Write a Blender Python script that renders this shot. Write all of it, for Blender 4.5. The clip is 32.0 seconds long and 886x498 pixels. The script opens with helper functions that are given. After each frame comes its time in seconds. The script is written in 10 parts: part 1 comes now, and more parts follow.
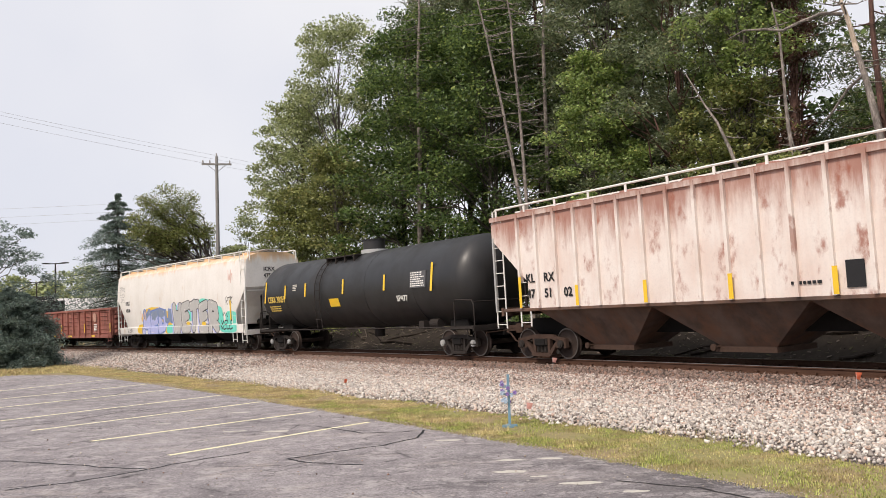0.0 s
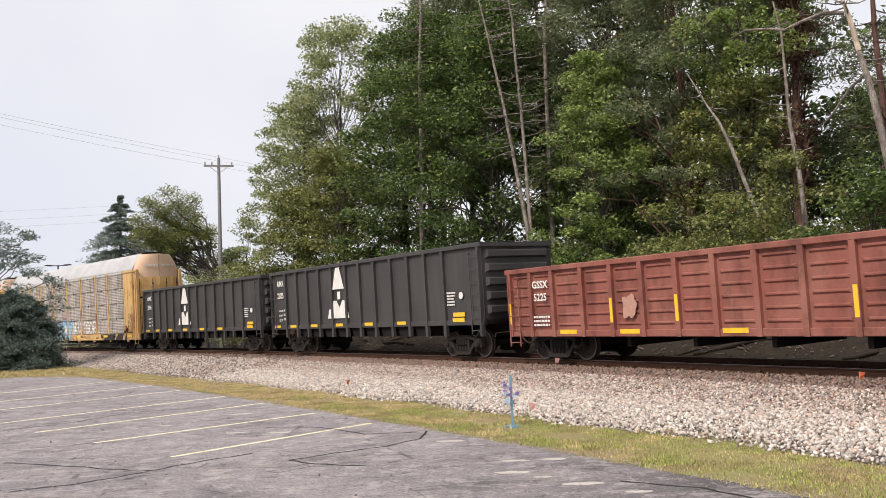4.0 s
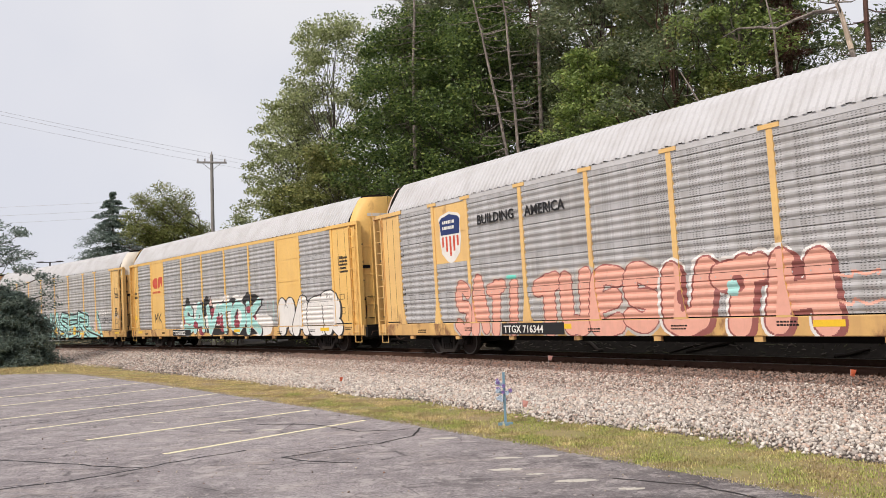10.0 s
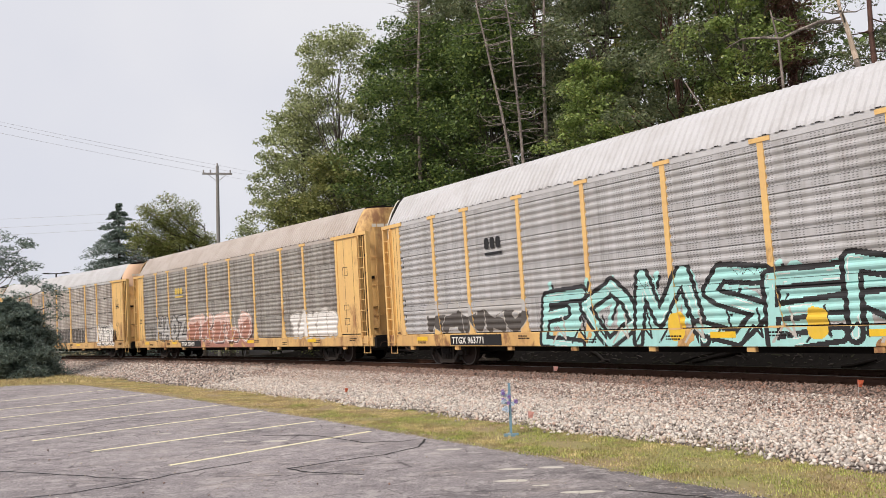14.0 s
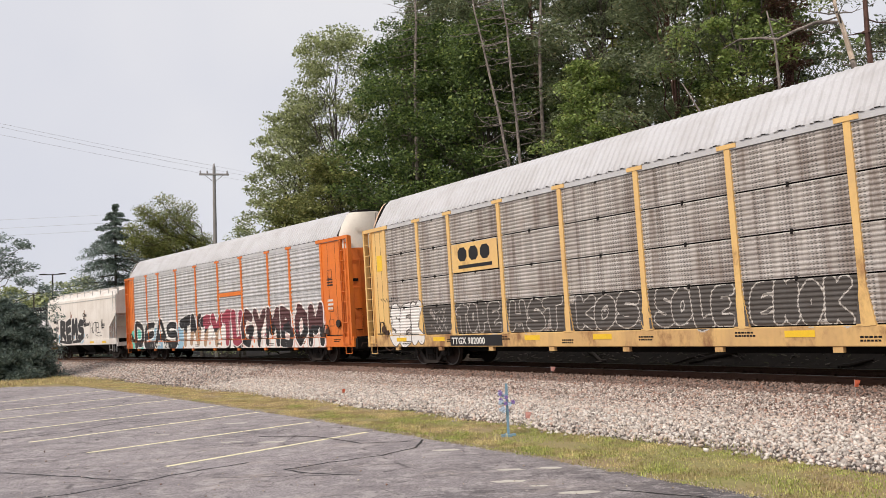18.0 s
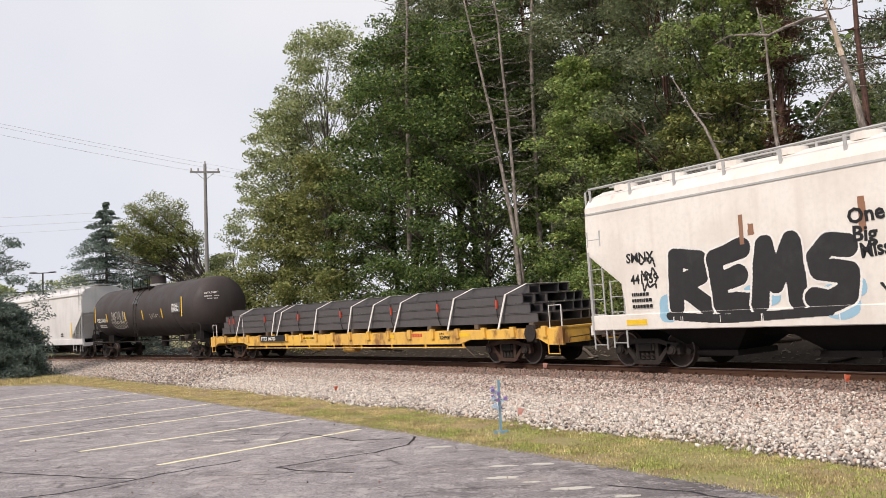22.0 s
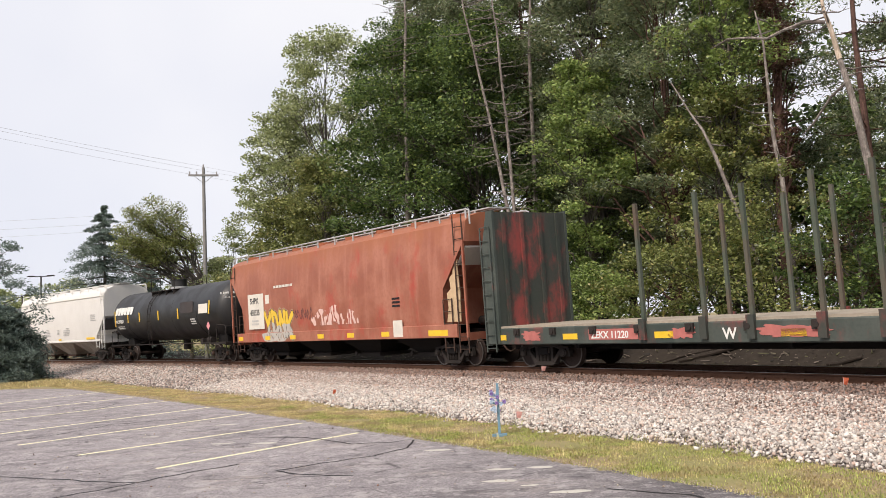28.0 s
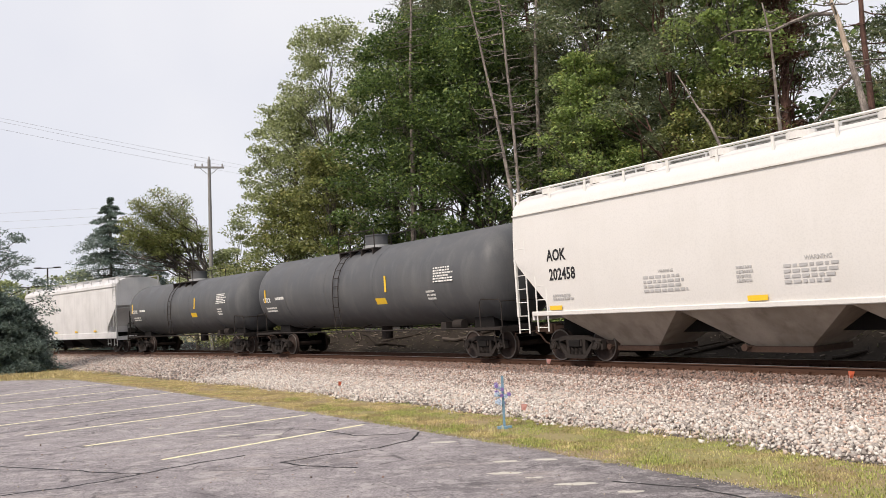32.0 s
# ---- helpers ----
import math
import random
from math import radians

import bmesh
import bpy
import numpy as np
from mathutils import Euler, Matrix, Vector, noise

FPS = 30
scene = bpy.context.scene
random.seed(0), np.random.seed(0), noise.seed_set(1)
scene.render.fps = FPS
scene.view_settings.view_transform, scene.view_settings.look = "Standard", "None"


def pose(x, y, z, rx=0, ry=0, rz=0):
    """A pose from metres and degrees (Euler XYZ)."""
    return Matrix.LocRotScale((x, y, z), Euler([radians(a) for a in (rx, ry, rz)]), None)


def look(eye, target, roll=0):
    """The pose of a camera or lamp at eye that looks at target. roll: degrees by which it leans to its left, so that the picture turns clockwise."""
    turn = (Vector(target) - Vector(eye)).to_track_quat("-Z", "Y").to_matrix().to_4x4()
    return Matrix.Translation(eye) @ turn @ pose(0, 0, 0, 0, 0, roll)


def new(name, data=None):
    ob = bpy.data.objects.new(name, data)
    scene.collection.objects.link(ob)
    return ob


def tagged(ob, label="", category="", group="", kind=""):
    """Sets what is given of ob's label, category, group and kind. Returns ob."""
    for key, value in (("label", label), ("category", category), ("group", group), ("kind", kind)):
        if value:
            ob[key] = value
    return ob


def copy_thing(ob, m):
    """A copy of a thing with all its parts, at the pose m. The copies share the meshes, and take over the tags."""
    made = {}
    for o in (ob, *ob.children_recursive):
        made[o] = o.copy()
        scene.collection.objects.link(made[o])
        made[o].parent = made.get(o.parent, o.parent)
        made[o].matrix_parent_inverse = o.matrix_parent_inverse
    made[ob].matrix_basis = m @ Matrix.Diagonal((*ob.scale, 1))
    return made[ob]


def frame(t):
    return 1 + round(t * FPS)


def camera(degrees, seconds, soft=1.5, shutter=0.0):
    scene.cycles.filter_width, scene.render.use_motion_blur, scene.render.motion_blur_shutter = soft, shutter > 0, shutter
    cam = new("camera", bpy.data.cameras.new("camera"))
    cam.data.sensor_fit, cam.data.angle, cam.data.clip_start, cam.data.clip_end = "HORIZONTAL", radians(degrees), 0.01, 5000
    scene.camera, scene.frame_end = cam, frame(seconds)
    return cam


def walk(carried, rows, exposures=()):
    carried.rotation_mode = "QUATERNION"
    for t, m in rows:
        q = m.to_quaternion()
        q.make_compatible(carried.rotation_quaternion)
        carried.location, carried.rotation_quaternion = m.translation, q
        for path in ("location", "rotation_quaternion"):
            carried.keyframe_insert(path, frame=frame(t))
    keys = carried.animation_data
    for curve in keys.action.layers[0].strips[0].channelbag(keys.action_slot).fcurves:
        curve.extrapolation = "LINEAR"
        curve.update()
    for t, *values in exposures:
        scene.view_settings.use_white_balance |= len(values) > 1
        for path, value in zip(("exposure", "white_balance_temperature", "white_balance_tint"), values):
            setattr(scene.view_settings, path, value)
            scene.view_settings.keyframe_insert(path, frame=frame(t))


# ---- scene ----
# The world: the parking lot lies at z = 0, the camera stands over it at x = y = 0.
EYE_Z = 2.127
DURATION = 32.0
cam = camera(55.18, DURATION, soft=0.6)


def aim(yaw, pitch, lean):
    """The camera's pose: turned left, tilted up and leaning, in degrees."""
    return pose(0, 0, EYE_Z, 0, 0, yaw) @ pose(0, 0, 0, 90 + pitch) @ pose(0, 0, 0, 0, 0, -lean)


# seconds, yaw, pitch, lean of the hand-held camera
SWAY = [
    (0.0, 0.02, 4.47, 2.05),
    (0.5, -0.09, 4.47, 2.08),
    (1.0, -0.14, 4.49, 2.11),
    (1.5, -0.13, 4.53, 2.13),
    (2.0, -0.09, 4.54, 2.16),
    (2.5, -0.03, 4.54, 2.19),
    (3.0, 0.03, 4.53, 2.22),
    (3.5, 0.09, 4.52, 2.23),
    (5.5, 0.36, 4.62, 2.17),
    (6.0, 0.38, 4.67, 2.14),
    (6.5, 0.38, 4.72, 2.11),
    (7.0, 0.35, 4.76, 2.09),
    (7.5, 0.29, 4.75, 2.08),
    (8.0, 0.19, 4.67, 2.08),
    (8.5, 0.07, 4.53, 2.09),
    (9.0, -0.08, 4.41, 2.12),
    (9.5, -0.21, 4.33, 2.14),
    (10.0, -0.28, 4.33, 2.15),
    (10.5, -0.29, 4.39, 2.15),
    (11.0, -0.25, 4.49, 2.15),
    (11.5, -0.19, 4.59, 2.16),
    (12.0, -0.12, 4.72, 2.17),
    (12.5, -0.06, 4.84, 2.19),
    (13.0, -0.01, 4.96, 2.20),
    (13.5, 0.01, 5.03, 2.22),
    (14.0, 0.04, 5.06, 2.23),
    (14.5, 0.08, 5.07, 2.24),
    (16.5, 0.10, 5.13, 2.26),
    (17.0, 0.01, 5.13, 2.28),
    (17.5, -0.08, 5.11, 2.30),
    (18.0, -0.16, 5.09, 2.30),
    (18.5, -0.25, 5.05, 2.31),
    (19.0, -0.34, 5.00, 2.33),
    (19.5, -0.44, 4.92, 2.35),
    (20.0, -0.53, 4.87, 2.39),
    (20.5, -0.60, 4.85, 2.43),
    (21.0, -0.64, 4.85, 2.47),
    (21.5, -0.67, 4.85, 2.52),
    (22.0, -0.70, 4.86, 2.56),
    (22.5, -0.73, 4.89, 2.59),
    (23.0, -0.73, 4.94, 2.61),
    (23.5, -0.71, 4.99, 2.61),
    (24.0, -0.70, 5.04, 2.60),
    (24.5, -0.71, 5.07, 2.59),
    (25.0, -0.75, 5.07, 2.57),
    (25.5, -0.79, 5.07, 2.56),
    (27.5, -0.80, 5.09, 2.59),
    (28.0, -0.81, 5.07, 2.60),
    (28.5, -0.81, 5.08, 2.60),
    (29.0, -0.76, 5.11, 2.59),
    (29.5, -0.68, 5.11, 2.56),
    (30.0, -0.58, 5.06, 2.52),
    (30.5, -0.49, 4.95, 2.49),
    (31.0, -0.42, 4.80, 2.47),
    (31.5, -0.40, 4.66, 2.47),
    (32.0, -0.43, 4.58, 2.46),
]
# the clip's camera opens up while dark cars fill the picture
STOPS = [(0.0, -0.03), (2.0, 0.02), (3.0, 0.0), (4.5, 0.06), (6.0, 0.1), (7.5, 0.02), (9.0, -0.08), (12.0, -0.15), (14.5, -0.12), (18.5, -0.17), (20.5, -0.15), (22.5, 0.0), (25.0, 0.08), (28.0, 0.08), (30.5, 0.04), (32.0, 0.0)]
walk(cam, [(t, aim(a, b, c)) for t, a, b, c in SWAY], STOPS)


# ---- daylight: a bright overcast sky with a veiled sun ----
world = bpy.data.worlds.new("overcast_sky")
scene.world = world
world.use_nodes = True
wt = world.node_tree
wt.nodes.clear()
w_out = wt.nodes.new("ShaderNodeOutputWorld")
w_bg = wt.nodes.new("ShaderNodeBackground")
w_sky = wt.nodes.new("ShaderNodeTexSky")
w_sky.sky_type = "NISHITA"
w_sky.sun_disc = False
w_sky.sun_elevation = radians(48)
w_sky.sun_rotation = radians(200)
w_co = wt.nodes.new("ShaderNodeTexCoord")
w_noise = wt.nodes.new("ShaderNodeTexNoise")
w_noise.inputs["Scale"].default_value = 1.6
w_noise.inputs["Detail"].default_value = 5
w_noise.inputs["Roughness"].default_value = 0.45
w_ramp = wt.nodes.new("ShaderNodeValToRGB")
w_ramp.color_ramp.elements[0].position, w_ramp.color_ramp.elements[0].color = 0.35, (7.3, 7.5, 8.6, 1)
w_ramp.color_ramp.elements[1].position, w_ramp.color_ramp.elements[1].color = 0.65, (9.4, 9.3, 9.65, 1)
w_mix = wt.nodes.new("ShaderNodeMix")
w_mix.data_type = "RGBA"
w_mix.inputs[0].default_value = 0.93
wt.links.new(w_co.outputs["Generated"], w_noise.inputs["Vector"])
wt.links.new(w_noise.outputs["Fac"], w_ramp.inputs["Fac"])
wt.links.new(w_sky.outputs["Color"], w_mix.inputs[6])
wt.links.new(w_ramp.outputs["Color"], w_mix.inputs[7])
wt.links.new(w_mix.outputs[2], w_bg.inputs["Color"])
w_bg.inputs["Strength"].default_value = 0.1
wt.links.new(w_bg.outputs["Background"], w_out.inputs["Surface"])

sun = new("sun", bpy.data.lights.new("sun", "SUN"))
sun.data.energy = 3.3
sun.data.angle = radians(14)
sun.data.color = (1.0, 0.88, 0.77)
sun.matrix_world = look((-52, -52, 80), (0, 10, 0))


# ---- small tools ----
RAIL_Z = 0.733          # top of the rails over the parking lot
CURVE = 312.727         # radius of the track's curve, whose centre lies on the camera's side
CX, CY = -254.906, -149.430
A0 = math.atan2(28.101 - CY, 2.544 - CX)
S_BACK, S_FRONT = -115.0, 70.0   # the curve runs between these, straight track beyond
CANT = 0.0269           # the outer rail lies higher


def at(s, w, z=0.0):
    """The place s metres along the track and w metres to the camera's side of its centre line."""
    q = min(max(s, S_BACK), S_FRONT)
    a = A0 - q / CURVE
    r = CURVE - w
    d = s - q
    return Vector((CX + r * math.cos(a) + d * math.sin(a), CY + r * math.sin(a) - d * math.cos(a), z))


def heading(s):
    q = min(max(s, S_BACK), S_FRONT)
    return A0 - q / CURVE - math.pi / 2


def track_coords(x, y):
    """The inverse of at()."""
    dx, dy = x - CX, y - CY
    a = math.atan2(dy, dx)
    s = (A0 - a) * CURVE
    if S_BACK <= s <= S_FRONT:
        return s, CURVE - math.hypot(dx, dy)
    q = S_BACK if s < S_BACK else S_FRONT
    a = A0 - q / CURVE
    along = dx * math.sin(a) - dy * math.cos(a)
    across = dx * math.cos(a) + dy * math.sin(a)
    return q + along, CURVE - across


class Shape:
    """Collects solid pieces for one mesh."""

    def __init__(self):
        self.v, self.f = [], []

    def add(self, verts, faces):
        n = len(self.v)
        self.v.extend(tuple(p) for p in verts)
        self.f.extend(tuple(n + i for i in f) for f in faces)
        return self

    def box(self, x0, x1, y0, y1, z0, z1, m=None):
        vs = [Vector((x, y, z)) for z in (z0, z1) for y in (y0, y1) for x in (x0, x1)]
        if m is not None:
            vs = [m @ p for p in vs]
        return self.add(vs, [(0, 2, 3, 1), (4, 5, 7, 6), (0, 1, 5, 4), (2, 6, 7, 3), (0, 4, 6, 2), (1, 3, 7, 5)])

    def block(self, cx, cy, cz, sx, sy, sz, m=None):
        return self.box(cx - sx / 2, cx + sx / 2, cy - sy / 2, cy + sy / 2, cz - sz / 2, cz + sz / 2, m)

    def soft_box(self, x0, x1, y0, y1, z0, z1, c=0.01):
        """A box with its long x edges chamfered."""
        p = [(y0 + c, z0), (y1 - c, z0), (y1, z0 + c), (y1, z1 - c), (y1 - c, z1), (y0 + c, z1), (y0, z1 - c), (y0, z0 + c)]
        return self.prism(p, x0, x1)

    def prism(self, profile, x0, x1, cap=True):
        """A (y, z) outline pulled along x."""
        n = len(profile)
        vs = [(x0, y, z) for y, z in profile] + [(x1, y, z) for y, z in profile]
        fs = [(i, (i + 1) % n, n + (i + 1) % n, n + i) for i in range(n)]
        if cap:
            fs += [tuple(reversed(range(n))), tuple(range(n, 2 * n))]
        return self.add(vs, fs)

    def slab(self, outline, y0, y1):
        """An (x, z) outline given thickness along y."""
        n = len(outline)
        vs = [(x, y0, z) for x, z in outline] + [(x, y1, z) for x, z in outline]
        fs = [(i, (i + 1) % n, n + (i + 1) % n, n + i) for i in range(n)]
        return self.add(vs, fs + [tuple(reversed(range(n))), tuple(range(n, 2 * n))])

    def loft(self, rings, close=True, caps=True):
        n = len(rings[0])
        vs = [p for r in rings for p in r]
        fs = []
        for k in range(len(rings) - 1):
            for i in range(n if close else n - 1):
                j = (i + 1) % n
                fs.append((k * n + i, k * n + j, (k + 1) * n + j, (k + 1) * n + i))
        if caps:
            fs += [tuple(reversed(range(n))), tuple(range((len(rings) - 1) * n, len(rings) * n))]
        return self.add(vs, fs)

    def tube(self, points, r, sides=6):
        """A round bar along a line of points; r may be a list."""
        pts = [Vector(p) for p in points]
        rings = []
        for i, p in enumerate(pts):
            d = (pts[min(i + 1, len(pts) - 1)] - pts[max(i - 1, 0)]).normalized()
            u = d.cross(Vector((0, 0, 1)) if abs(d.z) < 0.9 else Vector((1, 0, 0))).normalized()
            q = d.cross(u)
            rr = r[i] if isinstance(r, (list, tuple)) else r
            rings.append([p + (u * math.cos(a) + q * math.sin(a)) * rr for a in [2 * math.pi * k / sides for k in range(sides)]])
        return self.loft(rings)

    def disc_y(self, cx, cy, cz, r, t, sides=24):
        """A round plate whose axis runs along y."""
        a = [2 * math.pi * k / sides for k in range(sides)]
        return self.loft([[(cx + rr * math.cos(b), cy + y, cz + rr * math.sin(b)) for b in a]
                          for y, rr in ((-t / 2, r * 0.97), (-t / 2 + 0.01, r), (t / 2 - 0.01, r), (t / 2, r * 0.97))])

    def disc_x(self, cx, cy, cz, r, t, sides=24):
        a = [2 * math.pi * k / sides for k in range(sides)]
        return self.loft([[(cx + x, cy + r * math.cos(b), cz + r * math.sin(b)) for b in a] for x in (-t / 2, t / 2)])

    def disc_z(self, cx, cy, z0, z1, r, sides=24):
        a = [2 * math.pi * k / sides for k in range(sides)]
        return self.loft([[(cx + r * math.cos(b), cy + r * math.sin(b), z) for b in a] for z in (z0, z1)])

    def mesh(self, name, smooth=False):
        me = bpy.data.meshes.new(name)
        me.from_pydata([tuple(p) for p in self.v], [], self.f)
        if smooth:
            me.polygons.foreach_set("use_smooth", [True] * len(me.polygons))
            me.set_sharp_from_angle(angle=radians(35))
        me.update()
        return me


def part(name, shape, material, parent=None, label="", smooth=False):
    """Links a shape, or a ready mesh, as one mesh object under a thing or a part."""
    me = shape.mesh(name, smooth) if isinstance(shape, Shape) else shape
    if material is not None and not me.materials:
        me.materials.append(material)
    ob = new(name, me)
    if parent is not None:
        ob.parent = parent
    if label:
        ob["label"] = label
    return ob


def thing(name, label, category, group="", kind="", m=None):
    ob = tagged(new(name), label, category, group, kind)
    if m is not None:
        ob.matrix_basis = m
    return ob


def mesh_np(name, verts, quads, material):
    """A mesh of three- or four-cornered faces from arrays."""
    me = bpy.data.meshes.new(name)
    n, k, m = len(verts), len(quads), len(quads[0])
    me.vertices.add(n)
    me.vertices.foreach_set("co", np.asarray(verts, np.float32).ravel())
    me.loops.add(k * m)
    me.loops.foreach_set("vertex_index", np.asarray(quads, np.int32).ravel())
    me.polygons.add(k)
    me.polygons.foreach_set("loop_start", np.arange(0, m * k, m, dtype=np.int32))
    me.update(calc_edges=True)
    me.materials.append(material)
    return me


# ---- materials ----
class Nodes:
    """A short hand for node trees."""

    def __init__(self, name="", mat=None):
        self.mat = mat or bpy.data.materials.new(name)
        self.mat.use_nodes = True
        self.t = self.mat.node_tree
        self.bsdf = self.t.nodes["Principled BSDF"]
        self.co = self.t.nodes.new("ShaderNodeTexCoord").outputs["Object"]

    def set(self, socket, value):
        if isinstance(value, bpy.types.NodeSocket):
            self.t.links.new(value, socket)
        elif isinstance(value, tuple) and len(value) == 3 and socket.type == "RGBA":
            socket.default_value = (*value, 1)
        else:
            socket.default_value = value

    def mapped(self, scale=(1, 1, 1), turn=(0, 0, 0), shift=None):
        n = self.t.nodes.new("ShaderNodeMapping")
        n.inputs["Scale"].default_value = scale
        n.inputs["Rotation"].default_value = turn
        if shift is not None:
            self.set(n.inputs["Location"], shift)
        self.t.links.new(self.co, n.inputs["Vector"])
        return n.outputs["Vector"]

    def noise(self, scale, detail=4, rough=0.55, vector=None):
        n = self.t.nodes.new("ShaderNodeTexNoise")
        n.inputs["Scale"].default_value, n.inputs["Detail"].default_value, n.inputs["Roughness"].default_value = scale, detail, rough
        self.t.links.new(vector or self.co, n.inputs["Vector"])
        return n.outputs["Fac"]

    def cells(self, scale, feature="F1", vector=None, out="Distance"):
        n = self.t.nodes.new("ShaderNodeTexVoronoi")
        n.feature = feature
        n.inputs["Scale"].default_value = scale
        self.t.links.new(vector or self.co, n.inputs["Vector"])
        return n.outputs[out]

    def step(self, value, low, high):
        n = self.t.nodes.new("ShaderNodeMapRange")
        n.interpolation_type = "SMOOTHSTEP"
        n.inputs[1].default_value, n.inputs[2].default_value = low, high
        self.t.links.new(value, n.inputs[0])
        return n.outputs[0]

    def math(self, op, a, b=0.0):
        n = self.t.nodes.new("ShaderNodeMath")
        n.operation = op
        self.set(n.inputs[0], a)
        self.set(n.inputs[1], b)
        return n.outputs[0]

    def mix(self, fac, a, b, blend="MIX"):
        n = self.t.nodes.new("ShaderNodeMix")
        n.data_type, n.blend_type = "RGBA", blend
        self.set(n.inputs[0], fac)
        self.set(n.inputs[6], a)
        self.set(n.inputs[7], b)
        return n.outputs[2]

    def random(self):
        return self.t.nodes.new("ShaderNodeObjectInfo").outputs["Random"]

    def island(self):
        return self.t.nodes.new("ShaderNodeNewGeometry").outputs["Random Per Island"]

    def bump(self, height, strength=0.3, distance=0.02):
        n = self.t.nodes.new("ShaderNodeBump")
        n.inputs["Strength"].default_value, n.inputs["Distance"].default_value = strength, distance
        self.t.links.new(height, n.inputs["Height"])
        self.t.links.new(n.outputs["Normal"], self.bsdf.inputs["Normal"])

    def done(self, color, rough=0.6, metal=0.0, specular=0.5):
        self.set(self.bsdf.inputs["Base Color"], color)
        self.set(self.bsdf.inputs["Roughness"], rough)
        self.set(self.bsdf.inputs["Metallic"], metal)
        self.bsdf.inputs["Specular IOR Level"].default_value = specular
        return self.mat


def paint(name, base, worn, dirt=0.35, streak=0.4, rough=0.5, rust=None, rust_amount=0.0, grain=6.0, low=0.42, high=0.7):
    """Weathered paint: cloudy fading, streaks that run down, and rust spots."""
    n = Nodes(name)
    fade = n.step(n.noise(0.8, 5), 0.35, 0.7)
    c = n.mix(n.math("MULTIPLY", fade, dirt), base, worn)
    run = n.step(n.noise(1.0, 4, 0.6, n.mapped((2.6, 2.6, 0.22))), 0.45, 0.75)
    c = n.mix(n.math("MULTIPLY", run, streak), c, worn)
    fine = n.noise(grain * 4, 3)
    c = n.mix(n.math("MULTIPLY", n.step(fine, 0.4, 0.75), 0.25), c, tuple(x * 0.72 for x in base))
    if rust:
        spots = n.math("MULTIPLY", n.step(n.noise(grain * 0.35, 8, 0.65, n.mapped((1, 1, 0.55))), low, high), rust_amount)
        c = n.mix(spots, c, rust)
    n.bump(n.noise(grain * 2.5, 4), 0.12, 0.01)
    return n.done(c, n.math("ADD", n.math("MULTIPLY", fade, 0.2), rough), 0.0, 0.35)


def plain(name, base, rough=0.6, metal=0.0, grain=25.0, spread=0.25, bump=0.0):
    n = Nodes(name)
    c = n.mix(n.noise(grain, 5), tuple(x * (1 - spread) for x in base), tuple(min(1, x * (1 + spread)) for x in base))
    c = n.mix(n.math("MULTIPLY", n.step(n.noise(grain * 0.12, 4), 0.4, 0.7), 0.35), c, tuple(x * 0.7 for x in base))
    if bump:
        n.bump(n.noise(grain, 5), bump, 0.02)
    return n.done(c, rough, metal, 0.5 if rough < 0.5 else 0.2)


def top_rust(z0, z1, rust, make, *args):
    """Paint that has rusted from its upper edge downwards, in ragged runs."""
    mat = make(*args)
    n = Nodes(mat=mat)
    sep = n.t.nodes.new("ShaderNodeSeparateXYZ")
    n.t.links.new(n.co, sep.inputs[0])
    rag = n.noise(1.0, 7, 0.7, n.mapped((2.2, 2.2, 0.35)))
    height = n.math("ADD", sep.outputs[2], n.math("MULTIPLY", n.math("SUBTRACT", rag, 0.5), (z1 - z0) * 2.2))
    old = n.bsdf.inputs["Base Color"].links[0].from_socket
    c = n.mix(n.math("MULTIPLY", n.step(height, z0, z1), 0.8), old, rust)
    n.t.links.new(c, n.bsdf.inputs["Base Color"])
    return mat


# ---- ground, parking lot, ballast, track ----
rng = np.random.default_rng(5)


def make_ground_material():
    n = Nodes("grassy_ground")
    big = n.step(n.noise(0.22, 5), 0.38, 0.62)
    fine = n.noise(9, 6, 0.65)
    grass = n.mix(fine, (0.12, 0.12, 0.04), (0.4, 0.36, 0.14))
    dry = n.mix(fine, (0.16, 0.12, 0.07), (0.42, 0.31, 0.17))
    n.bump(fine, 0.6, 0.04)
    return n.done(n.mix(big, grass, dry), 0.9)


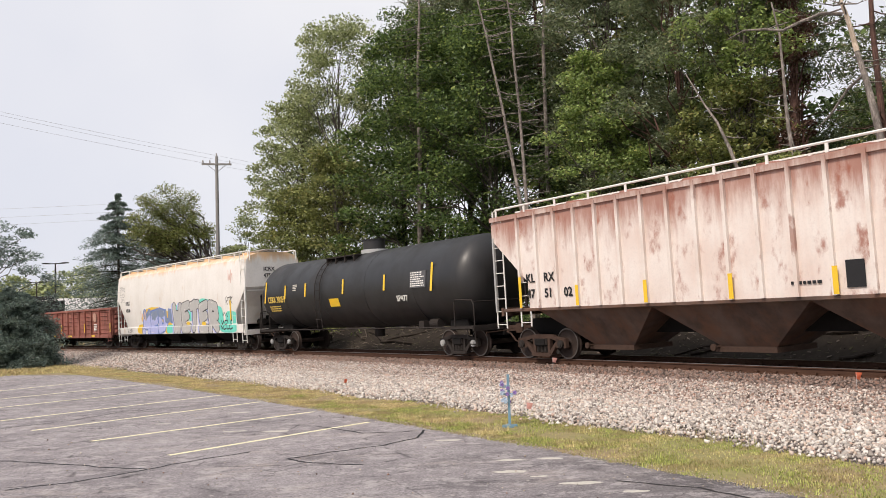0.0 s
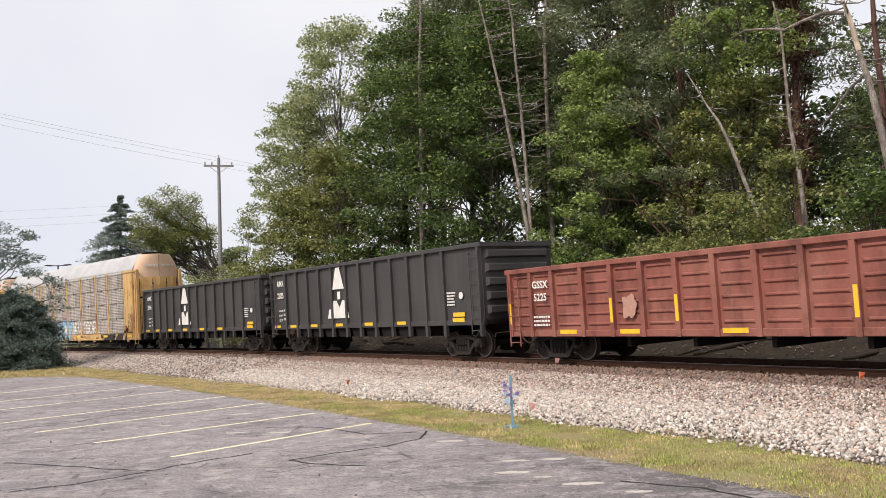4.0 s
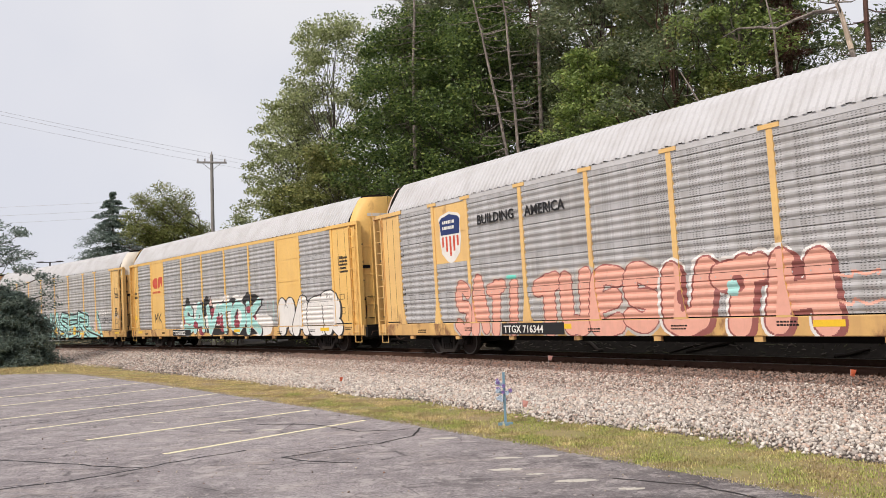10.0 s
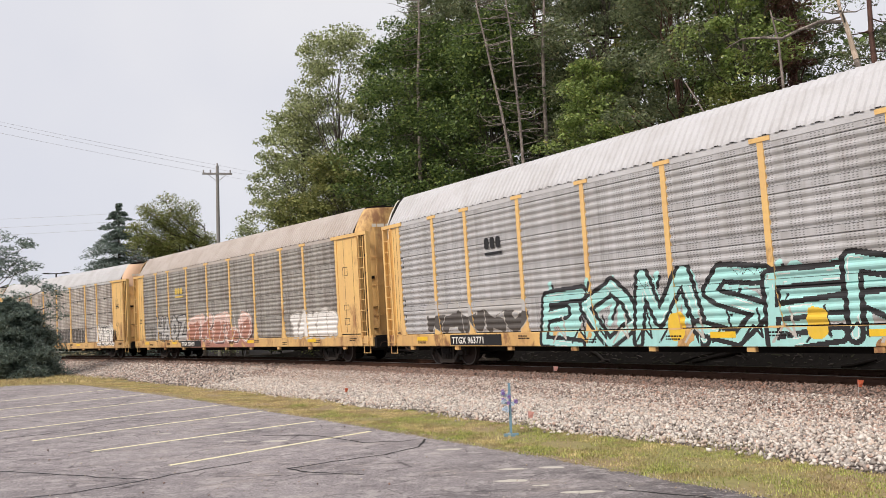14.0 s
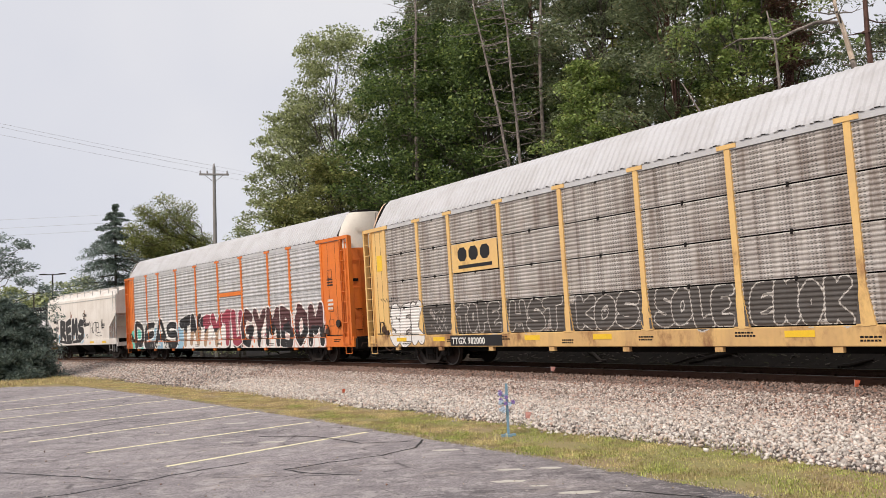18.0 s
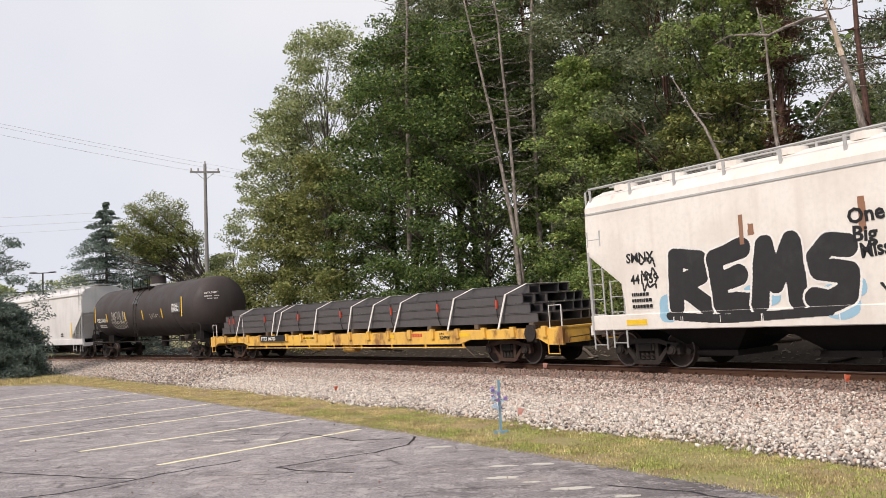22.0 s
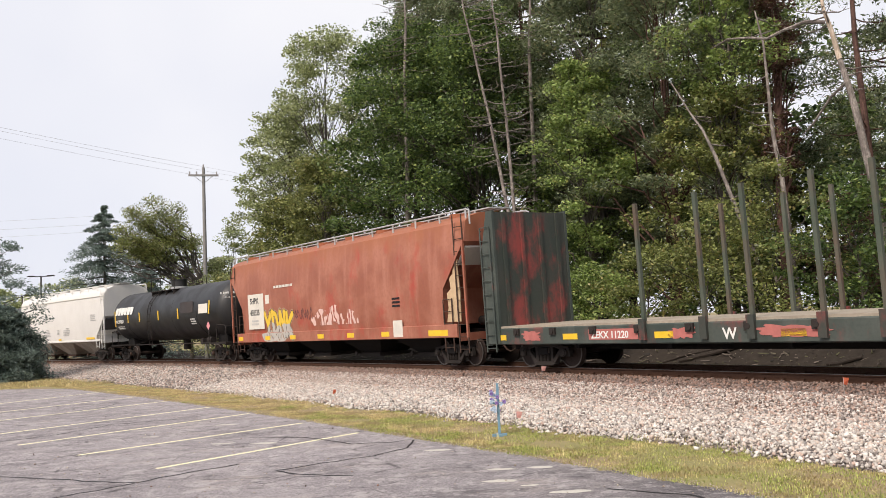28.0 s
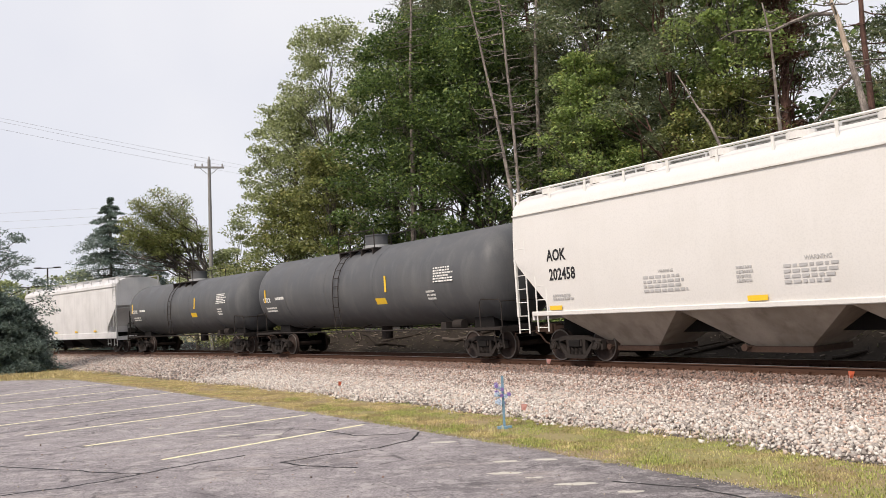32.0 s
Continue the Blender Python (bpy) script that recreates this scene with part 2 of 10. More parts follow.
def make_asphalt():
    n = Nodes("old_asphalt")
    sep = n.t.nodes.new("ShaderNodeSeparateXYZ")
    n.t.links.new(n.co, sep.inputs[0])
    speck = n.cells(60)
    fine = n.noise(24, 8, 0.85)
    pits = n.noise(6.5, 10, 0.82)
    big = n.step(n.noise(0.3, 9, 0.75), 0.42, 0.6)
    drift = n.noise(0.5, 9, 0.72, n.mapped((0.5, 1.5, 1), (0, 0, 0.35)))
    worn = n.step(n.noise(2.2, 10, 0.85), 0.5, 0.58)
    c = n.mix(n.step(fine, 0.34, 0.66), (0.145, 0.128, 0.131), (0.51, 0.465, 0.468))
    # the asphalt gets darker towards +x, along a ragged edge
    right_dark = n.step(n.math("ADD", sep.outputs[0], n.math("MULTIPLY", drift, 9.0)), 3.5, 9.0)
    c = n.mix(n.math("MULTIPLY", right_dark, 0.85), c, (0.06, 0.055, 0.056))
    c = n.mix(n.math("MULTIPLY", big, 0.38), c, (0.12, 0.106, 0.112))
    c = n.mix(n.math("MULTIPLY", n.step(n.noise(1.1, 10, 0.85, n.mapped((0.6, 1.6, 1), (0, 0, 0.2), (7, 3, 0))), 0.53, 0.6), 0.6), c, (0.07, 0.062, 0.066))
    sand = n.step(n.noise(0.8, 10, 0.78, n.mapped((0.6, 1.3, 1), (0, 0, 0.3), (2, 9, 0))), 0.53, 0.66)
    c = n.mix(n.math("MULTIPLY", sand, 0.55), c, (0.46, 0.4, 0.36))
    stain = n.step(n.noise(0.55, 6, 0.6, n.mapped((1, 1, 1), (0, 0, 0), (31, 17, 0))), 0.58, 0.66)
    c = n.mix(n.math("MULTIPLY", stain, 0.3), c, (0.05, 0.045, 0.05))
    c = n.mix(n.math("MULTIPLY", worn, 0.5), c, (0.56, 0.515, 0.5))
    c = n.mix(n.math("MULTIPLY", n.step(pits, 0.55, 0.62), 0.6), c, (0.06, 0.054, 0.056))
    c = n.mix(n.math("MULTIPLY", n.step(pits, 0.43, 0.37), 0.4), c, (0.42, 0.39, 0.37))
    c = n.mix(n.math("MULTIPLY", n.step(speck, 0.17, 0.05), 0.5), c, (0.5, 0.46, 0.43))
    web = n.cells(0.32, "DISTANCE_TO_EDGE", n.mapped((1, 1, 1), (0, 0, 0.4), None))
    torn = n.step(n.noise(1.4, 6, 0.7), 0.5, 0.58)
    c = n.mix(n.math("MULTIPLY", n.math("MULTIPLY", n.step(web, 0.012, 0.002), torn), 0.7), c, (0.05, 0.045, 0.046))
    fine_web = n.cells(0.85, "DISTANCE_TO_EDGE", n.mapped((1, 0.8, 1), (0, 0, 0.9), (5, 2, 0)))
    broken = n.step(n.noise(0.9, 7, 0.7, n.mapped((1, 1, 1), (0, 0, 0), (13, 4, 0))), 0.52, 0.58)
    c = n.mix(n.math("MULTIPLY", n.math("MULTIPLY", n.step(fine_web, 0.014, 0.003), broken), 0.6), c, (0.05, 0.045, 0.046))
    fleck = n.step(n.cells(3.1, "F1", n.mapped((1, 0.6, 1), (0, 0, 0.5), (1, 8, 0))), 0.1, 0.04)
    c = n.mix(n.math("MULTIPLY", n.math("MULTIPLY", fleck, n.step(n.noise(0.6, 4), 0.45, 0.55)), 0.5), c, (0.62, 0.56, 0.5))
    n.bump(fine, 0.8, 0.02)
    return n.done(c, 0.85, 0.0, 0.35)


def make_stone(name, dark, light, tint):
    n = Nodes(name)
    r = n.island()
    c = n.mix(r, dark, light)
    c = n.mix(n.step(n.math("FRACT", n.math("MULTIPLY", r, 7.31)), 0.6, 0.95), c, tint)
    c = n.mix(n.math("MULTIPLY", n.noise(30, 4), 0.4), c, tuple(x * 0.55 for x in dark))
    n.bump(n.noise(45, 4), 0.4, 0.01)
    return n.done(c, 0.85)


def make_bed(name, dark, light):
    n = Nodes(name)
    cell = n.cells(17, "F1", None, "Color")
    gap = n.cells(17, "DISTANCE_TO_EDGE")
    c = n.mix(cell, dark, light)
    # shade in the crevices between stones, put into the colour at cell edges
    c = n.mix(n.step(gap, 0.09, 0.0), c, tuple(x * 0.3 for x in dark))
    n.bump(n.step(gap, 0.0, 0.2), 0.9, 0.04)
    return n.done(c, 0.9)


def make_line_paint():
    n = Nodes("worn_line_paint")
    wear = n.step(n.noise(14, 6, 0.7), 0.52, 0.62)
    tone = n.mix(n.noise(2.0, 4), (0.84, 0.8, 0.62), (0.84, 0.77, 0.44))
    n.bump(n.noise(60, 4), 0.3, 0.01)
    return n.done(n.mix(n.math("MULTIPLY", wear, 0.6), tone, (0.16, 0.15, 0.14)), 0.8)


M_SCRAP = plain("faded_paint_scrap", (0.55, 0.52, 0.46), 0.8, 0, 25, 0.3)
M_GROUND, M_ASPHALT, M_LINE = make_ground_material(), make_asphalt(), make_line_paint()
M_STONE = make_stone("ballast_stone", (0.15, 0.12, 0.105), (0.95, 0.855, 0.765), (0.64, 0.46, 0.37))
M_CRUMB = make_stone("sandy_crumbs", (0.3, 0.25, 0.2), (0.7, 0.62, 0.5), (0.45, 0.36, 0.27))
M_STONE_BROWN = make_stone("rust_stained_stone", (0.11, 0.075, 0.062), (0.45, 0.335, 0.28), (0.38, 0.22, 0.16))
M_STONE_PALE = make_stone("pale_new_ballast", (0.3, 0.265, 0.235), (0.97, 0.91, 0.83), (0.72, 0.58, 0.48))
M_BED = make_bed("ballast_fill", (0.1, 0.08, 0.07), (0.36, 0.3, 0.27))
M_TAR = plain("crack_tar", (0.028, 0.027, 0.028), 0.6, grain=40)
M_RAIL = plain("rusty_rail_steel", (0.09, 0.047, 0.031), 0.75, 0.2, 20, 0.35, 0.2)
M_RAIL_TOP = plain("polished_rail_steel", (0.28, 0.25, 0.23), 0.35, 0.9, 30, 0.2)
M_TIE = plain("creosoted_wood", (0.04, 0.031, 0.025), 0.9, 0, 18, 0.4, 0.4)
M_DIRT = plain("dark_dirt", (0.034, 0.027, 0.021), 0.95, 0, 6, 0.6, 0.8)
M_LITTER = make_stone("twigs_and_litter", (0.014, 0.011, 0.008), (0.22, 0.175, 0.14), (0.09, 0.085, 0.04))


def bed_height(w):
    return float(np.interp(w, [-6.5, -4.6, -2.7, -1.5, 1.5, 2.7, 4.6, 6.7, 7.2], [-0.02, 0.08, 0.44, 0.52, 0.52, 0.47, 0.25, 0.03, -0.06]))


def ground_height(x, y):
    s, w = track_coords(x, y)
    if w > 8.9:
        z = -0.05
    elif w > -6:
        z = 0.01
    else:
        z = min(1.2, (-6 - w) * 0.03)
    if w < -6 or w > 60:
        z += 0.12 * noise.noise(Vector((x * 0.15, y * 0.15, 0)))
    return z


def axis(a, b, step, far):
    mid = list(np.arange(a, b + 0.01, step))
    out, d, q = [], step * 1.5, b
    while q < far:
        q += d
        d *= 1.35
        out.append(q)
    back, d, q = [], step * 1.5, a
    while q > -far:
        q -= d
        d *= 1.35
        back.append(q)
    return back[::-1] + mid + out


def make_ground():
    xs, ys = axis(-60, 45, 1.2, 3000), axis(-25, 120, 1.2, 3000)
    vs = [(x, y, ground_height(x, y)) for y in ys for x in xs]
    k = len(xs)
    qs = [(j * k + i, j * k + i + 1, (j + 1) * k + i + 1, (j + 1) * k + i) for j in range(len(ys) - 1) for i in range(k - 1)]
    tagged(part("ground", mesh_np("ground", vs, qs, M_GROUND), M_GROUND), "patchy dry grass and bare soil", "ground", kind="structure")


def ribbon(shape, s0, s1, step, profile):
    """A band that follows the track; profile: (w, z) pairs, closed below."""
    n = max(2, int(abs(s1 - s0) / step) + 1)
    rings = []
    for i in range(n):
        s = s0 + (s1 - s0) * i / (n - 1)
        rings.append([at(s, w, z) for w, z in profile])
    return shape.loft(rings)


def make_lot():
    edge = []
    for i in range(0, 91):
        s = -17.5 + i
        edge.append(at(s, 9.02 + 0.12 * noise.noise(Vector((s * 0.5, 3.0, 0))) + (0.05 * math.sin(s * 3.1))))
    far_edge = [at(-26, 11.6), at(-23, 10.3), at(-20, 8.95)]
    rim = far_edge + edge + [Vector((60, -70, 0)), Vector((-70, -40, 0)), Vector((-60, 20, 0))]
    n = len(rim)
    sh = Shape()
    sh.add([(p.x, p.y, 0.0) for p in rim] + [(p.x, p.y, -0.12) for p in rim],
           [tuple(reversed(range(n)))] + [(i, (i + 1) % n, n + (i + 1) % n, n + i) for i in range(n)])
    tagged(part("parking_lot", sh, M_ASPHALT), "old grey asphalt parking lot with cracks", "parking lot", kind="structure")


def stripe(shape, a, b, width, z=0.004):
    a, b = Vector(a), Vector(b)
    d = (b - a).normalized()
    q = Vector((-d.y, d.x, 0)) * width / 2
    vs = [a - q, b - q, b + q, a + q]
    return shape.add([(p.x, p.y, zz) for zz in (z, 0.0005) for p in vs],
                     [(0, 1, 2, 3), (0, 4, 5, 1), (1, 5, 6, 2), (2, 6, 7, 3), (3, 7, 4, 0)])


def make_lines():
    lines = [((7.8, 13.75), (6.46, 9.35)), ((4.75, 14.4), (3.6, 9.3)), ((1.76, 15.0), (0.03, 9.2)), ((-1.1, 15.6), (-3.15, 9.15)),
             ((-4.9, 16.2), (-7.2, 9.05)), ((-8.0, 16.4), (-10.7, 9.1)), ((-11.6, 16.6), (-15.5, 9.0))]
    for a, b in lines:
        tagged(part("parking_line", stripe(Shape(), at(*a), at(*b), 0.115), M_LINE), "worn pale yellow painted parking line", "line marking", "parking lines", "structure")
    dabs = [(13.58, 10.46), (13.04, 10.55), (14.29, 10.36), (12.3, 10.0), (15.1, 10.2), (5.6, 11.9), (6.3, 11.3), (3.0, 12.6), (12.6, 9.5), (2.2, 10.6), (9.9, 9.6)]
    for i, (s, w) in enumerate(dabs):
        p = at(s, w)
        sh = Shape()
        k = 15
        big = 0.45 + 0.55 * abs(math.sin(i * 2.3))
        pts = [p + Vector((0.26 * big * math.cos(a) * (1 + 0.6 * noise.noise(Vector((i * 5.1, j * 0.9, 0)))), 0.1 * big * math.sin(a) * (1 + 0.9 * noise.noise(Vector((i * 3.7, j * 1.3, 4)))), 0)) for j, a in enumerate([2 * math.pi * j / k for j in range(k)])]
        sh.add([(q.x, q.y, 0.004) for q in pts] + [(q.x, q.y, 0.0005) for q in pts], [tuple(range(k))] + [(j, j + k, (j + 1) % k + k, (j + 1) % k) for j in range(k)])
        tagged(part("paint_patch", sh, M_SCRAP), "worn scrap of pale paint on the asphalt", "paint mark", "paint patches", "structure")


def make_cracks():
    runs = [[(6.14, 16.05), (7.6, 15.2), (9.0, 14.38), (8.66, 13.43), (8.5, 12.6)], [(9.25, 16.3), (9.3, 15.3), (9.0, 14.38)],
            [(11.06, 11.83), (10.3, 12.3), (9.69, 12.47), (9.55, 11.6), (9.59, 10.68), (9.2, 9.8), (8.4, 9.2)],
            [(1.0, 17.0), (0.4, 14.0), (-0.8, 12.5), (-0.4, 11.0)], [(14.5, 9.9), (15.6, 9.5), (17.0, 9.6), (19, 9.3)],
            [(5.2, 11.2), (6.2, 10.4), (7.9, 10.2), (8.4, 9.5)], [(-6, 13), (-6.6, 11.4), (-8.2, 10.4)]]
    for i, run in enumerate(runs):
        pts = []
        for (s0, w0), (s1, w1) in zip(run, run[1:]):
            for k in range(8):
                f = k / 8
                s, w = s0 + (s1 - s0) * f, w0 + (w1 - w0) * f
                pts.append(at(s + 0.08 * noise.noise(Vector((s * 3, w * 3, i))), w + 0.08 * noise.noise(Vector((s * 3, w * 3, i + 9)))))
        pts.append(at(*run[-1]))
        sh = Shape()
        left, right = [], []
        for j, p in enumerate(pts):
            d = (pts[min(j + 1, len(pts) - 1)] - pts[max(j - 1, 0)]).normalized()
            q = Vector((-d.y, d.x, 0)) * (0.022 + 0.014 * noise.noise(Vector((j * 0.7, i, 0))))
            left.append(p + q)
            right.append(p - q)
        m = len(pts)
        sh.add([(p.x, p.y, 0.004) for p in left + right], [(j, m + j, m + j + 1, j + 1) for j in range(m - 1)])
        tagged(part("tar_seam", sh, M_TAR), "dark tar-filled crack in the asphalt", "crack", "tar seams", "structure")


def make_bed_mesh():
    ws = list(np.linspace(-6.5, 7.2, 50))
    ss = list(np.arange(-160, 110, 0.8))
    vs, k = [], len(ws)
    for s in ss:
        toe = 0.45 * noise.noise(Vector((s * 0.35, 0, 0)))
        for w in ws:
            z = bed_height(w - toe * max(0, (w - 3) / 4)) + (0.03 * noise.noise(Vector((s * 1.5, w * 1.5, 2))) if abs(w) > 1.6 else 0)
            vs.append(at(s, w, z))
    qs = [(j * k + i, (j + 1) * k + i, (j + 1) * k + i + 1, j * k + i + 1) for j in range(len(ss) - 1) for i in range(k - 1)]
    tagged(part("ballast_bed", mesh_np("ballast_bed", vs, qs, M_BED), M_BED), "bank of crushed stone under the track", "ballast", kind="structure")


ROCK = np.array([(1, 0.1, 0), (-1, 0, 0.1), (0, 1, -0.1), (0.1, -1, 0), (0, 0.1, 1), (0.1, 0, -1)], float)
ROCK_F = np.array([(0, 2, 4), (2, 1, 4), (1, 3, 4), (3, 0, 4), (2, 0, 5), (1, 2, 5), (3, 1, 5), (0, 3, 5)])


def stones(name, label, material, count, s_range, w_range, size):
    s = rng.uniform(*s_range, count)
    w = rng.uniform(*w_range, count)
    toe = np.array([0.45 * noise.noise(Vector((q * 0.35, 0, 0))) for q in s])
    if w_range[0] > 8:
        toe = toe * 0 + 30.0
    keep = (w < 6.75 + toe + rng.normal(0, 0.18, count)) & (rng.random(count) < np.interp(w - toe, [5.9, 7.4], [1, 0.12]))
    s, w, toe = s[keep], w[keep], toe[keep]
    n = len(s)
    a = A0 - np.clip(s, S_BACK, S_FRONT) / CURVE
    r = CURVE - w
    z = np.array([bed_height(q - t * max(0, (q - 3) / 4)) for q, t in zip(w, toe)])
    if w_range[0] > 8:
        z = z * 0
    z = np.maximum(z, 0.004 if w_range[0] > 8 else 0.02) + rng.uniform(-0.01, 0.03, n)
    p = np.stack([CX + r * np.cos(a), CY + r * np.sin(a), z], 1)
    shape = (ROCK[None] + rng.uniform(-0.35, 0.35, (n, 6, 3))) * 1.25 * (rng.uniform(size[0], size[1], (n, 1, 1)) / 2) * rng.uniform(0.6, 1.25, (n, 1, 3))
    ang = rng.uniform(0, 6.28, (n, 3))
    for k, (i, j) in enumerate(((0, 1), (1, 2), (0, 2))):
        c, d = np.cos(ang[:, k])[:, None], np.sin(ang[:, k])[:, None]
        u, v = shape[:, :, i].copy(), shape[:, :, j].copy()
        shape[:, :, i], shape[:, :, j] = u * c - v * d, u * d + v * c
    vs = (shape + p[:, None]).reshape(-1, 3)
    qs = (ROCK_F[None] + 6 * np.arange(n)[:, None, None]).reshape(-1, 3)
    tagged(part(name, mesh_np(name, vs, qs, material), material), label, "ballast", kind="stuff")


def rail_profile(w, lift):
    z = RAIL_Z + lift
    return [(w - 0.075, z - 0.18), (w + 0.075, z - 0.18), (w + 0.075, z - 0.165), (w + 0.012, z - 0.14), (w + 0.012, z - 0.05),
            (w + 0.037, z - 0.035), (w + 0.037, z - 0.008), (w - 0.037, z - 0.008), (w - 0.037, z - 0.035), (w - 0.012, z - 0.05), (w - 0.012, z - 0.14), (w - 0.075, z - 0.165)]


def make_track():
    for w in (0.755, -0.755):
        lift = -w * CANT
        rail = tagged(part("rail", ribbon(Shape(), -900, 900, 3.0, rail_profile(w, lift)), M_RAIL), "rusty steel rail with a polished top", "rail", "rails", "structure")
        z = RAIL_Z + lift
        part("running_surface", ribbon(Shape(), -160, 110, 2.0, [(w - 0.033, z - 0.0075), (w + 0.033, z - 0.0075), (w + 0.03, z), (w - 0.03, z)]), M_RAIL_TOP, rail, "shiny worn rail top")
        clips = Shape()
        for i in range(-130, 60):
            s = i * 0.5
            for side in (-1, 1):
                c = at(s, w + side * 0.075, z - 0.15)
                m = Matrix.Translation(c) @ Matrix.Rotation(heading(s), 4, "Z")
                clips.box(-0.05, 0.05, -0.04, 0.04, -0.03, 0.035, m)
        part("rail_anchors", clips, M_RAIL, rail, "rusty rail anchors and spikes")["kind"] = "stuff"
    me = Shape().soft_box(-0.11, 0.11, -1.3, 1.3, -0.17, 0.0, 0.02).mesh("tie")
    me.materials.append(M_TIE)
    bed = bpy.data.objects["ballast_bed"]
    for i in range(-150, 70):
        s = i * 0.5
        o = new("tie", me)
        o.parent = bed
        o.matrix_basis = Matrix.Translation(at(s, 0, RAIL_Z - 0.178)) @ Matrix.Rotation(heading(s) + 0.01 * math.sin(i * 5), 4, "Z") @ Matrix.Rotation(CANT, 4, "X")


def blades(name, label, material, count, s_range, w_range, height, width=0.012, thin=None):
    """Grass blades as narrow bent slips."""
    s = rng.uniform(*s_range, count)
    w = rng.uniform(*w_range, count)
    if thin is not None:
        keep = thin(s, w)
        s, w = s[keep], w[keep]
    n = len(s)
    a = A0 - s / CURVE
    r = CURVE - w
    base = np.stack([CX + r * np.cos(a), CY + r * np.sin(a), np.full(n, 0.0)], 1)
    t = rng.uniform(0, 6.28, n)
    h = rng.uniform(0.4, 1.0, n) * height
    side = np.stack([np.cos(t), np.sin(t), np.zeros(n)], 1) * (width / 2)
    lean = np.stack([np.cos(t + 1.6), np.sin(t + 1.6), np.zeros(n)], 1) * (h * rng.uniform(0.1, 0.7, n))[:, None]
    tip = base + lean + np.stack([np.zeros(n), np.zeros(n), h], 1)
    vs = np.stack([base - side, base + side, tip + side * 0.3, tip - side * 0.3], 1).reshape(-1, 3)
    qs = np.arange(4 * n).reshape(-1, 4)
    return tagged(part(name, mesh_np(name, vs, qs, material), material), label, "grass", kind="stuff")


def make_grass_material():
    n = Nodes("grass_blades")
    sep = n.t.nodes.new("ShaderNodeSeparateXYZ")
    n.t.links.new(n.co, sep.inputs[0])
    r = n.island()
    far = n.math("MULTIPLY", n.step(sep.outputs[1], 15.0, 27.0), 0.13)
    patch = n.step(n.math("ADD", n.noise(0.9, 7, 0.7), far), 0.46, 0.64)
    bare = n.step(n.noise(1.6, 8, 0.78), 0.47, 0.58)
    green = n.mix(r, (0.15, 0.19, 0.045), (0.5, 0.53, 0.15))
    straw = n.mix(r, (0.36, 0.28, 0.12), (0.8, 0.66, 0.34))
    c = n.mix(patch, green, straw)
    return n.done(n.mix(n.math("MULTIPLY", bare, 0.7), c, (0.3, 0.215, 0.125)), 0.8)


def bank_height(s, w):
    tall = float(np.interp(s, [-40, -30, -22], [0.35, 0.6, 1.55])) + 0.22 * noise.noise(Vector((s * 0.2, 1, 0)))
    z = -0.02 + tall * math.exp(-((min(w, -6.2) + 6.2) / 1.5) ** 2 - (max(w, -6.2) + 6.2) ** 2 / 2.3)
    return z + 0.12 * noise.noise(Vector((s * 1.3, w * 1.3, 4))) + 0.06 * noise.noise(Vector((s * 4, w * 4, 7)))


def make_bank():
    ws = list(np.linspace(-9.5, -2.6, 30))
    ss = list(np.arange(-60, 40, 0.6))
    k = len(ws)
    vs = [at(s, w, bank_height(s, w) + (0.45 if w > -3 else 0) * (w + 3) / 0.4) for s in ss for w in ws]
    qs = [(j * k + i, (j + 1) * k + i, (j + 1) * k + i + 1, j * k + i + 1) for j in range(len(ss) - 1) for i in range(k - 1)]
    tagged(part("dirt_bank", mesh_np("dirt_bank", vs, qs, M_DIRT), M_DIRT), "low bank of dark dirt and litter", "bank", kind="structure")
    g = random.Random(31)
    for i in range(44):
        s, w = g.uniform(-24, 14), g.uniform(-6.0, -3.4)
        a, ln = g.uniform(-0.5, 0.5), g.uniform(0.7, 3.2)
        thick = g.uniform(0.03, 0.1)
        pts = [(s + ln * f * math.cos(a), w + ln * f * math.sin(a), 0.05 * math.sin(3 * f + i)) for f in (0, 0.35, 0.7, 1.0)]
        pts = [at(q, v, bank_height(q, v) + thick * 0.6 + abs(dz)) for q, v, dz in pts]
        base = pts[0].copy()
        log = tagged(new("log", Shape().tube([p - base for p in pts], [thick, thick * 0.9, thick * 0.8, thick * 0.5], 7).mesh("log", True)), "grey weathered log lying in the dirt", "log", "logs and branches behind the track")
        log.data.materials.append(M_TIE if i % 3 else M_LOG)
        log.matrix_basis = Matrix.Translation(base)
    litter = Shape()
    for i in range(5200):
        s, w = g.uniform(-26, 16), g.uniform(-6.6, -3.0)
        p = at(s, w, bank_height(s, w) + 0.015)
        d = Vector((g.uniform(-1, 1), g.uniform(-0.6, 0.6), g.uniform(-0.25, 0.35))) * g.uniform(0.08, 0.35)
        t = g.uniform(0.006, 0.03)
        u = d.cross(Vector((0, 0, 1))).normalized() * t
        litter.add([p - u, p + u, p + Vector((0, 0, t * 1.6)), p + d - u * 0.5, p + d + u * 0.5, p + d + Vector((0, 0, t))], [(0, 3, 4, 1), (1, 4, 5, 2), (2, 5, 3, 0), (0, 1, 2), (3, 5, 4)])
    tagged(part("bank_litter", litter, M_LITTER), "twigs, bark and dead leaves on the dirt bank", "litter", kind="stuff")


